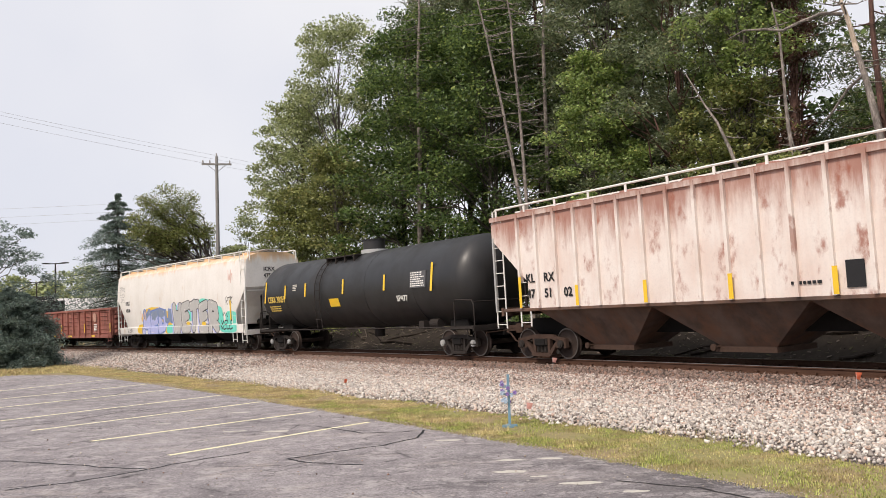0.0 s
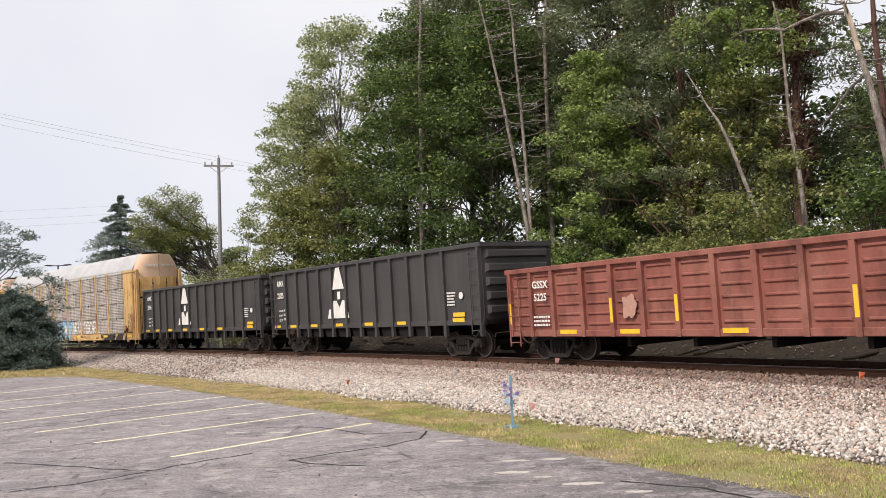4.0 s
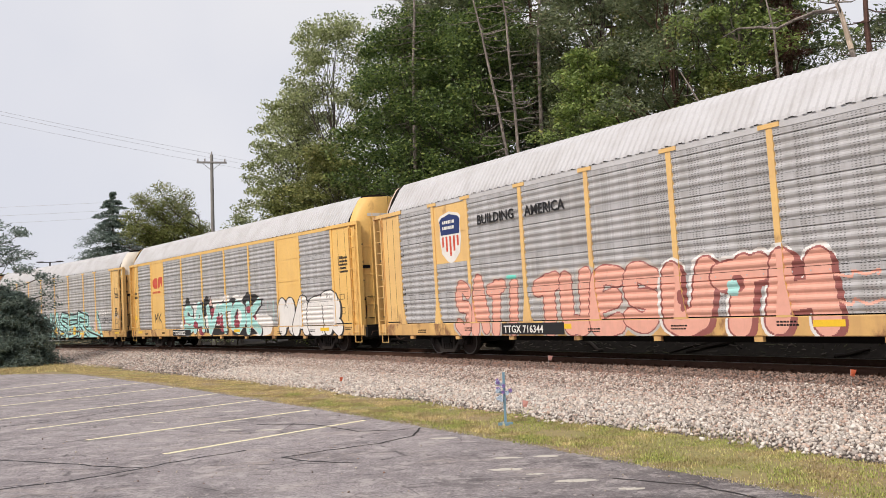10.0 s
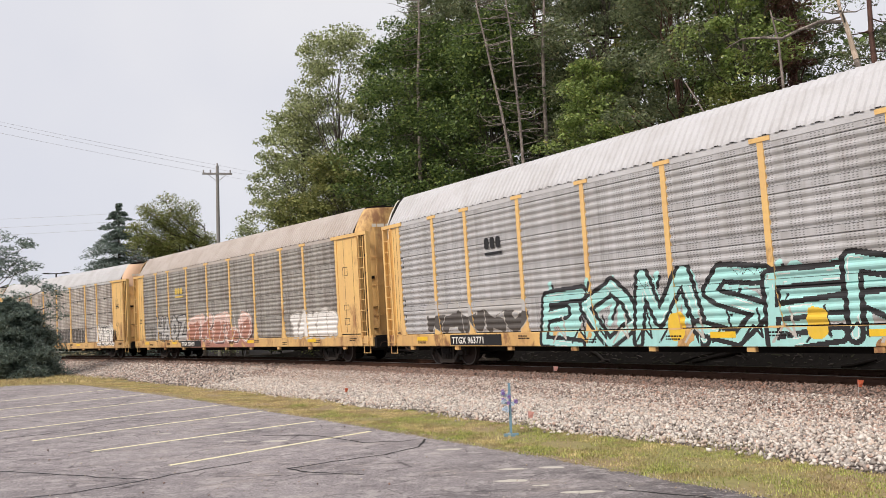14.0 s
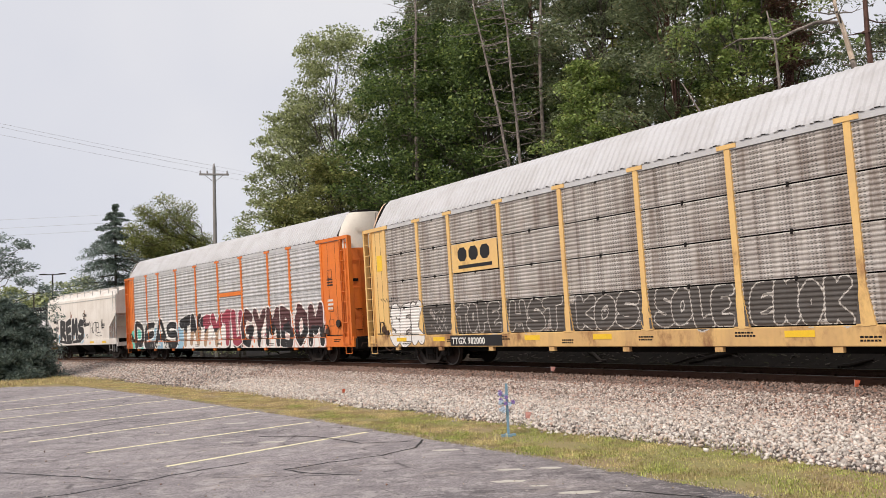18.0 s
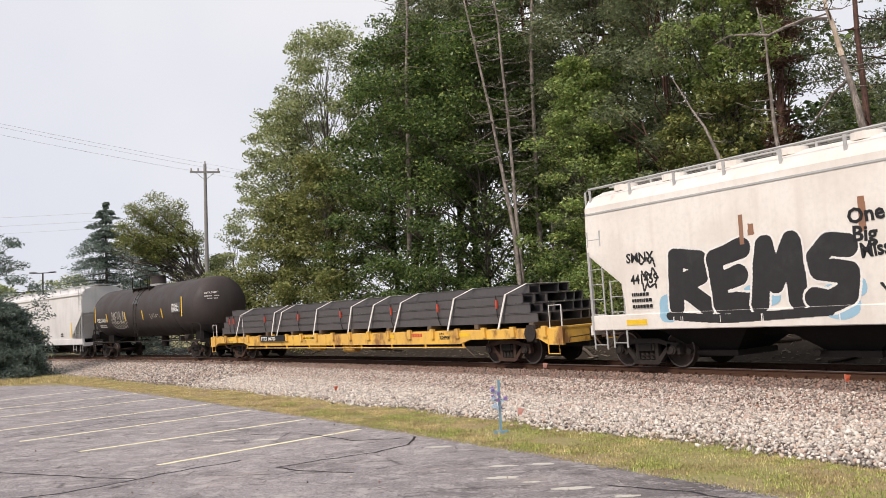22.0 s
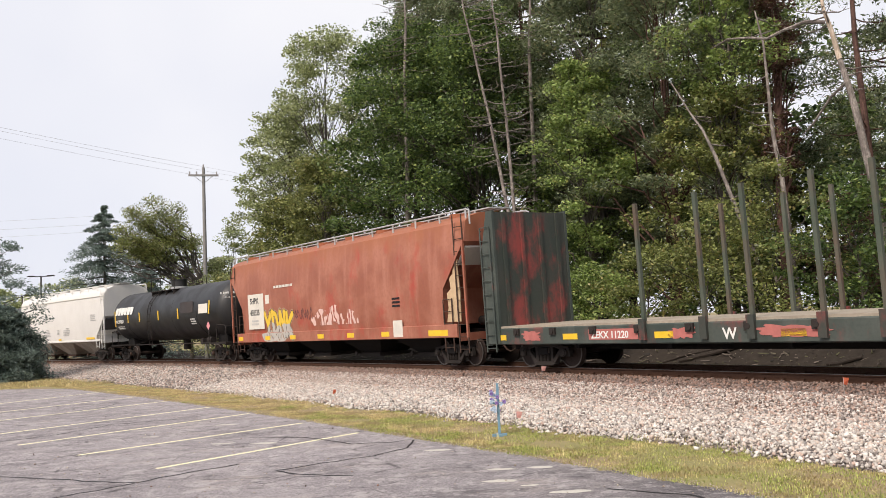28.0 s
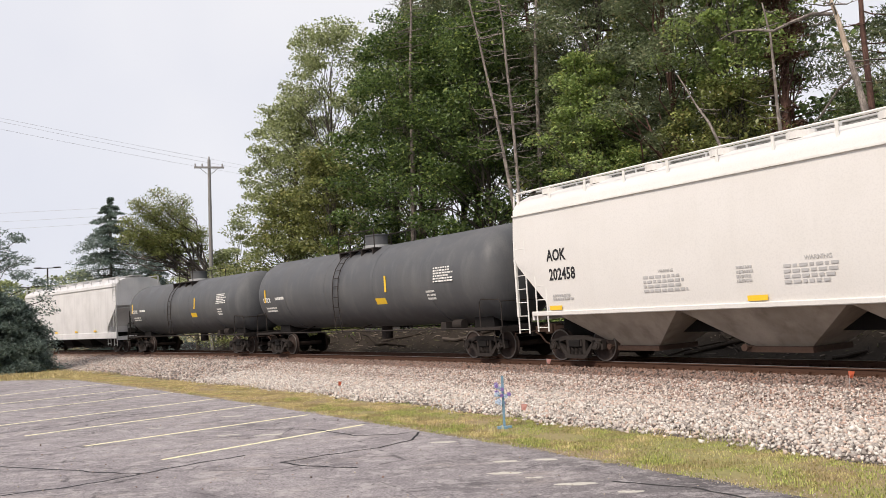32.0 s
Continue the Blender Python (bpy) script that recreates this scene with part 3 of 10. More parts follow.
M_LOG = plain("grey_dead_wood", (0.11, 0.09, 0.075), 0.9, 0, 9, 0.35, 0.3)
make_bank()
M_GRASS = make_grass_material()
make_ground()
make_lot()
make_lines()
make_cracks()
make_bed_mesh()
make_track()
stones("ballast_stones", "pale grey and pinkish crushed ballast stones", M_STONE, 52000, (-12, 18), (2.6, 5.2), (0.028, 0.062))
stones("ballast_stones", "pale grey and pinkish crushed ballast stones", M_STONE_PALE, 34000, (-12, 19), (4.6, 7.5), (0.034, 0.08))
stones("ballast_stones", "pale grey and pinkish crushed ballast stones", M_STONE, 16000, (-12, 19), (4.2, 7.3), (0.03, 0.07))
stones("ballast_stones", "pale grey and pinkish crushed ballast stones", M_STONE, 22000, (-70, -12), (2.4, 7.4), (0.055, 0.1))
stones("stained_ballast", "rust-brown ballast stones beside the rail", M_STONE_BROWN, 15000, (-14, 24), (0.9, 2.9), (0.035, 0.07))
stones("stained_ballast", "rust-brown ballast stones beside the rail", M_STONE_BROWN, 8000, (-14, 24), (2.5, 4.2), (0.035, 0.07))
stones("stained_ballast", "rust-brown ballast stones beside the rail", M_STONE_BROWN, 9000, (-70, -12), (-3.4, 2.9), (0.06, 0.1))
blades("grass_verge", "short green and straw-coloured grass along the lot", M_GRASS, 250000, (-24, 24), (6.3, 9.12), 0.042, 0.016,
       lambda s, w: (rng.random(len(s)) < np.interp(w, [6.3, 7.0, 8.7, 9.1], [0.15, 1, 1, 0.3]) * np.array([min(1, max(0.06, 0.75 + 1.8 * noise.noise(Vector((a * 0.8, b * 1.2, 11))))) for a, b in zip(s, w)])))
blades("grass_verge", "short dry grass beyond the lot", M_GRASS, 60000, (-75, -22), (6.4, 16), 0.14, 0.03, lambda s, w: (s < -24) | (w < 8.9))
blades("weed_tufts", "taller green weeds at the ballast's foot", M_GRASS, 26000, (-14, 26), (6.2, 8.8), 0.13, 0.009, lambda s, w: np.array([noise.noise(Vector((a * 0.9, b * 1.3, 5))) > 0.3 for a, b in zip(s, w)]))
stones("edge_crumbs", "sandy crumbs along the asphalt's edge", M_CRUMB, 7000, (-20, 26), (8.9, 9.16), (0.006, 0.018))
stones("loose_grit", "loose grit and small stones on the asphalt", M_CRUMB, 2200, (-22, 24), (9.1, 22), (0.006, 0.024))
stones("loose_grit", "dark loose grit on the asphalt", M_STONE_BROWN, 420, (-22, 24), (9.1, 22), (0.01, 0.03))


def make_forest_floor():
    ws = list(np.linspace(-75, -8.6, 34))
    ss = list(np.arange(-70, 60, 2.5))
    vs, k = [], len(ws)
    for s in ss:
        for w in ws:
            p = at(s, w)
            vs.append((p.x, p.y, ground_height(p.x, p.y) + 0.06 + 0.1 * noise.noise(Vector((s * 0.6, w * 0.6, 1)))))
    qs = [(j * k + i, (j + 1) * k + i, (j + 1) * k + i + 1, j * k + i + 1) for j in range(len(ss) - 1) for i in range(k - 1)]
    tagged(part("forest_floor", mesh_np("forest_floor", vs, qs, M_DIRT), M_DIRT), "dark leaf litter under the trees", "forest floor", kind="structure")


make_forest_floor()


# ---- trees ----
def make_leaf(name, dark, light, odd, odd_share=0.12):
    n = Nodes(name)
    r = n.island()
    c = n.mix(r, tuple(x * 0.8 for x in dark), tuple(x * 1.15 for x in light))
    c = n.mix(n.step(n.math("FRACT", n.math("MULTIPLY", r, 13.7)), 1 - odd_share, 1 - odd_share * 0.6), c, odd)
    c = n.mix(n.math("MULTIPLY", n.step(n.noise(0.5, 4), 0.4, 0.65), 0.35), c, dark)
    m = n.done(c, 0.45)
    tr = n.t.nodes.new("ShaderNodeBsdfTranslucent")
    n.t.links.new(c, tr.inputs["Color"])
    ms = n.t.nodes.new("ShaderNodeMixShader")
    ms.inputs[0].default_value = 0.4
    out = n.t.nodes["Material Output"]
    n.t.links.new(n.bsdf.outputs[0], ms.inputs[1])
    n.t.links.new(tr.outputs[0], ms.inputs[2])
    n.t.links.new(ms.outputs[0], out.inputs["Surface"])
    return m


def make_bark(name, dark, light):
    n = Nodes(name)
    c = n.mix(n.step(n.noise(16, 7, 0.7, n.mapped((1, 1, 0.3))), 0.36, 0.64), dark, light)
    c = n.mix(n.math("MULTIPLY", n.step(n.noise(2.2, 5), 0.42, 0.6), 0.6), c, tuple(x * 0.6 for x in dark))
    n.bump(n.noise(14, 5, 0.6, n.mapped((1, 1, 0.2))), 0.6, 0.03)
    return n.done(c, 0.9)


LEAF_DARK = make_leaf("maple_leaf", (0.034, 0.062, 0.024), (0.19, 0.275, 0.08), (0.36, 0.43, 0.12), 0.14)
LEAF_LIGHT = make_leaf("light_maple_leaf", (0.13, 0.195, 0.06), (0.44, 0.55, 0.18), (0.58, 0.58, 0.2))
LEAF_WILLOW = make_leaf("willow_leaf", (0.17, 0.2, 0.085), (0.5, 0.55, 0.27), (0.56, 0.58, 0.36))
LEAF_OLIVE = make_leaf("olive_brown_leaf", (0.12, 0.14, 0.048), (0.36, 0.4, 0.13), (0.44, 0.38, 0.14))
LEAF_SUNNY = make_leaf("sunlit_yellow_green_leaf", (0.11, 0.135, 0.045), (0.38, 0.4, 0.14), (0.5, 0.46, 0.18))
LEAF_RED = make_leaf("dark_red_leaf", (0.085, 0.05, 0.038), (0.2, 0.105, 0.08), (0.14, 0.14, 0.05))
NEEDLE = make_leaf("pine_needles", (0.095, 0.125, 0.07), (0.31, 0.36, 0.19), (0.4, 0.37, 0.2))
NEEDLE_BLUE = make_leaf("spruce_needles", (0.085, 0.12, 0.1), (0.26, 0.33, 0.28), (0.36, 0.42, 0.37))
BARK = make_bark("grey_brown_bark", (0.06, 0.05, 0.042), (0.17, 0.145, 0.12))
BARK_PALE = make_bark("pale_dead_bark", (0.15, 0.125, 0.11), (0.36, 0.315, 0.28))
BARK_RED = make_bark("red_pine_bark", (0.07, 0.035, 0.028), (0.16, 0.085, 0.065))
BARK_BARE = make_bark("peeled_wood", (0.46, 0.36, 0.27), (0.66, 0.55, 0.44))


def leaves(name, centres, spread, per, size, material, droop=0.0, slim=0.55, seed=1, flat=0.5):
    """Many small leaves scattered round clump centres. spread: per clump (x, y, z) radii."""
    g = np.random.default_rng(seed)
    per, size = int(per * 0.78), size * 1.04
    c = np.repeat(np.asarray(centres, float), per, 0)
    sp = np.repeat(np.asarray(spread, float), per, 0)
    n = len(c)
    d = g.normal(0, 1, (n, 3))
    d /= np.linalg.norm(d, axis=1)[:, None]
    p = c + d * sp * (g.random((n, 1)) ** 0.45)
    a = g.normal(0, 1, (n, 3))
    a[:, 2] = a[:, 2] * (1 - flat) - droop
    a /= np.linalg.norm(a, axis=1)[:, None]
    up = g.normal(0, 0.6, (n, 3)) + np.array([0, 0, 1.0])
    b = np.cross(a, up)
    b /= np.linalg.norm(b, axis=1)[:, None] + 1e-9
    ln = size * g.uniform(0.6, 1.3, (n, 1))
    vs = np.stack([p - a * ln * 0.5, p + b * ln * slim * 0.5, p + a * ln * 0.5, p - b * ln * slim * 0.5], 1).reshape(-1, 3)
    return mesh_np(name, vs, np.arange(4 * n).reshape(-1, 4), material)


def limb_path(a, b, seed, sag=0.15, k=5):
    g = random.Random(seed)
    a, b = Vector(a), Vector(b)
    pts = []
    for i in range(k + 1):
        f = i / k
        j = (b - a).length * 0.06 * math.sin(math.pi * f)
        pts.append(a.lerp(b, f) + Vector((g.uniform(-j, j), g.uniform(-j, j), g.uniform(-j, j) + sag * math.sin(math.pi * f) * (b - a).length * 0.5)))
    return pts


def broadleaf(s, w, height, radius, low, label, leaf, n_clumps=70, per=330, size=0.2, seed=1, clump=1.1, bark=BARK, trunk=0.22, lean=(0, 0), wide=(1, 1), gap=0.0, droop=0.2, group="trees behind the track"):
    """A broad-leaved tree: trunk, limbs, and a crown of leafy clumps with an uneven outline."""
    g = random.Random(seed)
    p = at(s, w)
    root = thing("tree", label, "tree", group, m=Matrix.Translation((p.x, p.y, ground_height(p.x, p.y) - 0.1)))
    centres, spread = [], []
    while len(centres) < n_clumps:
        f = g.random() ** 0.85
        z = low + (height - low) * f
        r = radius * (0.35 + 0.65 * math.sin(math.pi * min(1, 0.18 + 0.82 * f) ** 0.9)) * (0.85 + 0.3 * g.random())
        q = g.random() ** 0.5
        if gap and g.random() < gap and q < 0.7:
            continue
        t = g.uniform(0, 2 * math.pi)
        centres.append((lean[0] * f + r * q * math.cos(t) * wide[0], lean[1] * f + r * q * math.sin(t) * wide[1], z))
        k = clump * g.uniform(0.5, 1.15)
        spread.append((k * 1.1, k * 1.1, k * g.uniform(0.4, 0.7)))
    wood = Shape()
    top = height * 0.86
    stem = [Vector((lean[0] * f + 0.25 * math.sin(4 * f + seed), lean[1] * f + 0.25 * math.cos(3 * f + seed), top * f)) for f in [i / 8 for i in range(9)]]
    wood.tube(stem, [trunk * (1 - 0.88 * i / 8) for i in range(9)], 8)
    for i in range(0, n_clumps, 2):
        c = Vector(centres[i])
        f = max(0.1, min(0.95, (c.z * 0.8 - 0.15 * math.hypot(c.x, c.y)) / top))
        a = stem[int(f * 8)]
        pts = limb_path(a, c, seed * 50 + i)
        wood.tube(pts, [0.3 * trunk * (1 - f) * (1 - 0.7 * j / 5) + 0.012 for j in range(6)], 5)
    part("trunk", wood, bark, root, smooth=True)
    thin = leaf in (NEEDLE, NEEDLE_BLUE)
    part("crown", leaves("crown", centres, spread, int(per * (1.25 if thin else 1)), size, leaf, droop, 0.36 if thin else 0.62, seed), leaf, root)
    return root


def conifer(s, w, height, radius, low, label, leaf, seed=1, levels=26, whorl=6, tufts=5, per=60, size=0.26, bark=BARK, trunk=0.2, sparse=0.0, power=1.0, name="conifer", group="trees behind the track", place=None, droop=0.35, flat_z=0.7, inner=0.0):
    """A spruce or pine: straight stem, whorls of boughs, tufts of needles."""
    g = random.Random(seed)
    p = at(s, w) if place is None else Vector(place)
    root = thing(name, label, "tree", group, m=Matrix.Translation((p.x, p.y, ground_height(p.x, p.y) - 0.1)))
    wood = Shape()
    wood.tube([(0.1 * math.sin(i + seed), 0.1 * math.cos(i * 1.3 + seed), height * i / 8) for i in range(9)], [trunk * (1 - 0.92 * i / 8) for i in range(9)], 8)
    centres, spread = [], []
    for i in range(levels):
        f = i / (levels - 1)
        z = low + (height - low) * f
        r = radius * (1 - f) ** power + 0.15
        for j in range(whorl):
            z = low + (height - low) * (f + g.uniform(-0.4, 0.4) / levels)
            if g.random() < sparse:
                continue
            t = 2 * math.pi * (j + g.random() * 0.8) / whorl + i
            ln = r * g.uniform(0.62, 1.15)
            tip = Vector((ln * math.cos(t), ln * math.sin(t), z - droop * ln + 0.1 * g.uniform(-1, 1)))
            root_pt = Vector((0, 0, z))
            tip.z += g.uniform(-0.12, 0.12) * ln
            wood.tube([root_pt, root_pt.lerp(tip, 0.5) + Vector((0, 0, 0.05 * ln)), tip], [0.03 + 0.01 * ln, 0.02, 0.008], 4)
            for k in range(tufts):
                q = root_pt.lerp(tip, inner + (1 - inner) * (k + 0.8) / tufts)
                q.z += 0.05 * ln * math.sin(math.pi * (k + 0.8) / tufts)
                centres.append(tuple(q))
                a = max(0.2, 0.2 * ln) * g.uniform(0.7, 1.3)
                spread.append((a, a, a * flat_z))
    part("trunk", wood, bark, root, smooth=True)
    part("crown", leaves("crown", centres, spread, per, size, leaf, 0.35, 0.3, seed, 0.4), leaf, root)
    return root


def bare_trunk(points, radius, label, bark, seed=1, twigs=14, stub=1.4, bare_top=None, low=0.3):
    """A dead stem with short bare branches; points: (s, w, z)."""
    g = random.Random(seed)
    base = at(points[0][0], points[0][1])
    base.z = ground_height(base.x, base.y) - 0.1
    root = thing("dead_tree", label, "tree", "dead trees behind the track", m=Matrix.Translation(base))
    pts = [at(*q) - base for q in points]
    k = len(pts)
    wood = Shape().tube(pts, [radius * (1 - 0.75 * i / (k - 1)) for i in range(k)], 9)
    for i in range(twigs):
        f = g.uniform(low, 0.98) * (k - 1)
        a = pts[int(f)].lerp(pts[min(int(f) + 1, k - 1)], f - int(f))
        t = g.uniform(0, 2 * math.pi)
        ln = stub * g.uniform(0.3, 1.0)
        b = a + Vector((ln * math.cos(t), ln * math.sin(t) * 0.7, ln * g.uniform(-0.25, 0.3)))
        path = limb_path(a, b, seed * 31 + i, -0.12, 4)
        wood.tube(path, [0.03, 0.026, 0.02, 0.014, 0.006], 4)
        if ln > 0.8:
            for q in (2, 3):
                side = Vector((g.uniform(-0.5, 0.5), g.uniform(-0.3, 0.3), g.uniform(-0.1, 0.4))) * ln * 0.5
                wood.tube([path[q], path[q] + side * 0.6, path[q] + side], [0.014, 0.01, 0.004], 3)
    part("trunk", wood, bark, root, smooth=True)
    if bare_top:
        i0, i1 = bare_top
        part("peeled_wood", Shape().tube([p + Vector((-0.012, -0.03, 0)) for p in pts[i0:i1 + 1]], [radius * (1 - 0.75 * i / (k - 1)) * 1.0 + 0.004 for i in range(i0, i1 + 1)], 9), BARK_BARE, root, "stem with its bark torn off", True)
    return root


def shrub(s, w, height, radius, label, leaf, seed=1, n=26, per=150, size=0.16):
    return broadleaf(s, w, height, radius, 0.9, label, leaf, n, per, size, seed, max(0.55, radius * 0.36), trunk=0.06, group="undergrowth along the wood")


# the wood's edge behind the track, from the far end to the near end
broadleaf(-29.3, -11.5, 23.0, 5.2, 6.0, "tall loose light green willow-like tree", LEAF_WILLOW, 170, 220, 0.2, 3, 1.15, lean=(-0.8, 0), gap=0.35, droop=0.5)
broadleaf(-33.6, -10.2, 18.5, 3.9, 4, "loose light green willow-like tree", LEAF_WILLOW, 150, 230, 0.2, 23, 1.1, gap=0.25, droop=0.5)
broadleaf(-30.5, -7.8, 11, 4.0, 1.0, "dense olive green thicket tree", LEAF_SUNNY, 110, 260, 0.2, 24, 1.2)
broadleaf(-26.5, -8.5, 13, 3.8, 1.0, "dense olive green thicket tree", LEAF_SUNNY, 100, 260, 0.2, 25, 1.2)
broadleaf(-20.5, -11, 20.5, 5.0, 1.5, "dense dark green maple", LEAF_DARK, 210, 330, 0.19, 5, 1.35, wide=(1.1, 1.1))
broadleaf(-15.0, -11.5, 19.5, 4.6, 1.5, "dense dark green maple", LEAF_DARK, 200, 330, 0.19, 6, 1.35, wide=(1.1, 1.1))
broadleaf(-22, -16, 28, 4.4, 9, "tall dark pine with ragged crown", NEEDLE, 150, 250, 0.24, 11, 1.2, bark=BARK, trunk=0.28, droop=0.0)
broadleaf(-25.5, -13, 21, 4.2, 6, "dense dark green maple", LEAF_DARK, 110, 240, 0.24, 26, 1.3)
broadleaf(-9.5, -15, 25, 4.2, 4, "tall dark pine with ragged crown", NEEDLE, 150, 250, 0.24, 12, 1.25, trunk=0.26, droop=0.0)
broadleaf(-7.3, -11.4, 14.5, 2.9, 1.5, "light green maple at the wood's edge", LEAF_LIGHT, 130, 300, 0.17, 7, 0.9)
broadleaf(-3.6, -13.0, 19.5, 4.0, 4.0, "broad grey-green pine at the wood's edge", NEEDLE, 130, 260, 0.2, 107, 1.0, gap=0.3, trunk=0.26, bark=BARK_RED, droop=0.0)
conifer(-24.6, -15.5, 31, 3.4, 12, "tall dark pine with ragged crown", NEEDLE, 144, 24, 6, 5, 120, 0.24, BARK_RED, 0.28, 0.2, 0.35, "pine_tree", droop=0.05, flat_z=0.8, inner=0.2)
conifer(-20.0, -15.5, 31, 3.9, 12, "tall dark pine with ragged crown", NEEDLE, 141, 24, 6, 5, 120, 0.24, BARK_RED, 0.28, 0.12, 0.35, "pine_tree", droop=0.05, flat_z=0.8, inner=0.2)
conifer(-15.6, -16.0, 31, 3.9, 10, "tall dark pine with ragged crown", NEEDLE, 142, 24, 6, 5, 120, 0.24, BARK_RED, 0.28, 0.12, 0.35, "pine_tree", droop=0.05, flat_z=0.8, inner=0.2)
conifer(-10.6, -16.5, 29, 3.8, 7, "tall dark pine with ragged crown", NEEDLE, 143, 26, 6, 5, 120, 0.24, BARK_RED, 0.28, 0.38, 0.35, "pine_tree", droop=0.05, flat_z=0.8, inner=0.2)
broadleaf(-0.2, -13.5, 18.5, 3.4, 10.5, "tall yellow-green tree at the wood's edge", LEAF_LIGHT, 70, 280, 0.17, 8, 0.95, gap=0.3)
broadleaf(-0.6, -12.6, 11.5, 3.2, 3.0, "olive tree at the wood's edge", LEAF_OLIVE, 90, 260, 0.17, 108, 0.95, gap=0.2)
conifer(-0.6, -16.5, 20, 3.6, 7.5, "tall pine with long ragged boughs", NEEDLE, 31, 20, 6, 5, 110, 0.22, BARK_RED, 0.26, 0.5, 0.35, "pine_tree", droop=0.05, flat_z=0.9, inner=0.25)
conifer(4.6, -18, 21, 4.0, 8.5, "tall pine with long ragged boughs", NEEDLE, 32, 18, 6, 5, 110, 0.22, BARK_RED, 0.3, 0.28, 0.3, "pine_tree", droop=0.0, flat_z=0.9, inner=0.3)
conifer(8.2, -16, 20, 3.6, 8.0, "tall pine with open crown", NEEDLE, 37, 17, 6, 5, 110, 0.22, BARK_RED, 0.28, 0.28, 0.3, "pine_tree", droop=0.1, flat_z=0.9, inner=0.3)
broadleaf(10.9, -14.5, 19, 3.4, 6.5, "tall olive tree with thin crown", LEAF_OLIVE, 80, 220, 0.17, 33, 0.9, gap=0.3)
broadleaf(13.5, -12.5, 18, 3.2, 3.5, "light green maple at the wood's edge", LEAF_LIGHT, 80, 220, 0.18, 34, 1.0, gap=0.2)
for i, (q, v, hh) in enumerate(((10.5, -23.0, 20), (14.5, -21.5, 19), (18.0, -23.5, 21))):
    conifer(q, v, hh, 3.6, 6.0, "tall pine with open crown", NEEDLE, 151 + i, 18, 6, 5, 110, 0.24, BARK_RED, 0.26, 0.3, 0.3, "pine_tree", droop=0.05, flat_z=0.9, inner=0.25)
broadleaf(1.75, -13.5, 17.5, 0.75, 6.5, "dark trunk wrapped in reddish creeper", LEAF_RED, 60, 170, 0.13, 35, 0.5, bark=BARK_RED, trunk=0.42)
broadleaf(9.4, -17.5, 22, 3.2, 3, "dark tree with reddish leaves inside the wood", LEAF_DARK, 90, 240, 0.22, 38, 1.1, bark=BARK_RED, trunk=0.3)
broadleaf(13.0, -16.5, 21, 3.4, 3, "dark tree inside the wood", LEAF_DARK, 90, 240, 0.22, 39, 1.1, bark=BARK_RED, trunk=0.3)
broadleaf(-7.6, -18.5, 23, 3.4, 7, "dark green tree inside the wood", LEAF_DARK, 80, 200, 0.26, 36, 1.3)

for i, (s, w, hh, r, leaf, name) in enumerate((
        (-23.5, -7.3, 5.5, 2.6, LEAF_OLIVE, "olive thicket at the track side"), (-19, -7.6, 6.0, 2.6, LEAF_DARK, "dark green thicket at the track side"), (-15, -7.8, 5.0, 2.4, LEAF_DARK, "dark green thicket at the track side"),
        (-11.8, -8.3, 4.2, 2.0, LEAF_DARK, "dark green thicket at the track side"), (-8.0, -9.6, 4.8, 2.2, LEAF_DARK, "dark green thicket at the track side"), (-4.4, -8.8, 4.4, 2.0, LEAF_LIGHT, "light green bush at the track side"),
        (-1.2, -8.4, 5.0, 2.2, LEAF_OLIVE, "olive green bush at the track side"), (1.6, -8.2, 6.2, 2.3, LEAF_OLIVE, "olive green bush at the track side"), (4.4, -8.0, 7.2, 2.4, LEAF_OLIVE, "tall olive green bush at the track side"),
        (7.0, -8.4, 6.4, 2.3, LEAF_DARK, "dark green bush at the track side"), (9.6, -8.0, 5.0, 2.2, LEAF_DARK, "dark green bush at the track side"), (12.5, -8.2, 6.5, 2.6, LEAF_OLIVE, "olive green bush at the track side"),
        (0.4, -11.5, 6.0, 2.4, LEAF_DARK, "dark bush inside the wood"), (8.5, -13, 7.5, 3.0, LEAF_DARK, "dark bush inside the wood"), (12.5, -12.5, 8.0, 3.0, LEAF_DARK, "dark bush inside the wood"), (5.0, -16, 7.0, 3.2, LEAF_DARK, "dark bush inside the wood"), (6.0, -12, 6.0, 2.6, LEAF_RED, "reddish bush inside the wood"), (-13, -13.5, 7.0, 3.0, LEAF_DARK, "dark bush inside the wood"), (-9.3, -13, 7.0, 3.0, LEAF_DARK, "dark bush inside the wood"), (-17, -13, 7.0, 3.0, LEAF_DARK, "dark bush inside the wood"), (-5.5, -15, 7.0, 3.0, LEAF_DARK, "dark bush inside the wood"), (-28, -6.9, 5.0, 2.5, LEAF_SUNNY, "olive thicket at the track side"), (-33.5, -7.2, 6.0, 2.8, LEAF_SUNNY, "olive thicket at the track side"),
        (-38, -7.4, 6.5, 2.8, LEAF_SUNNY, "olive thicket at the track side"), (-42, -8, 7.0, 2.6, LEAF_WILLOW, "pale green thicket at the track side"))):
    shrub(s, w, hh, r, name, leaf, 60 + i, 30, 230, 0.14)

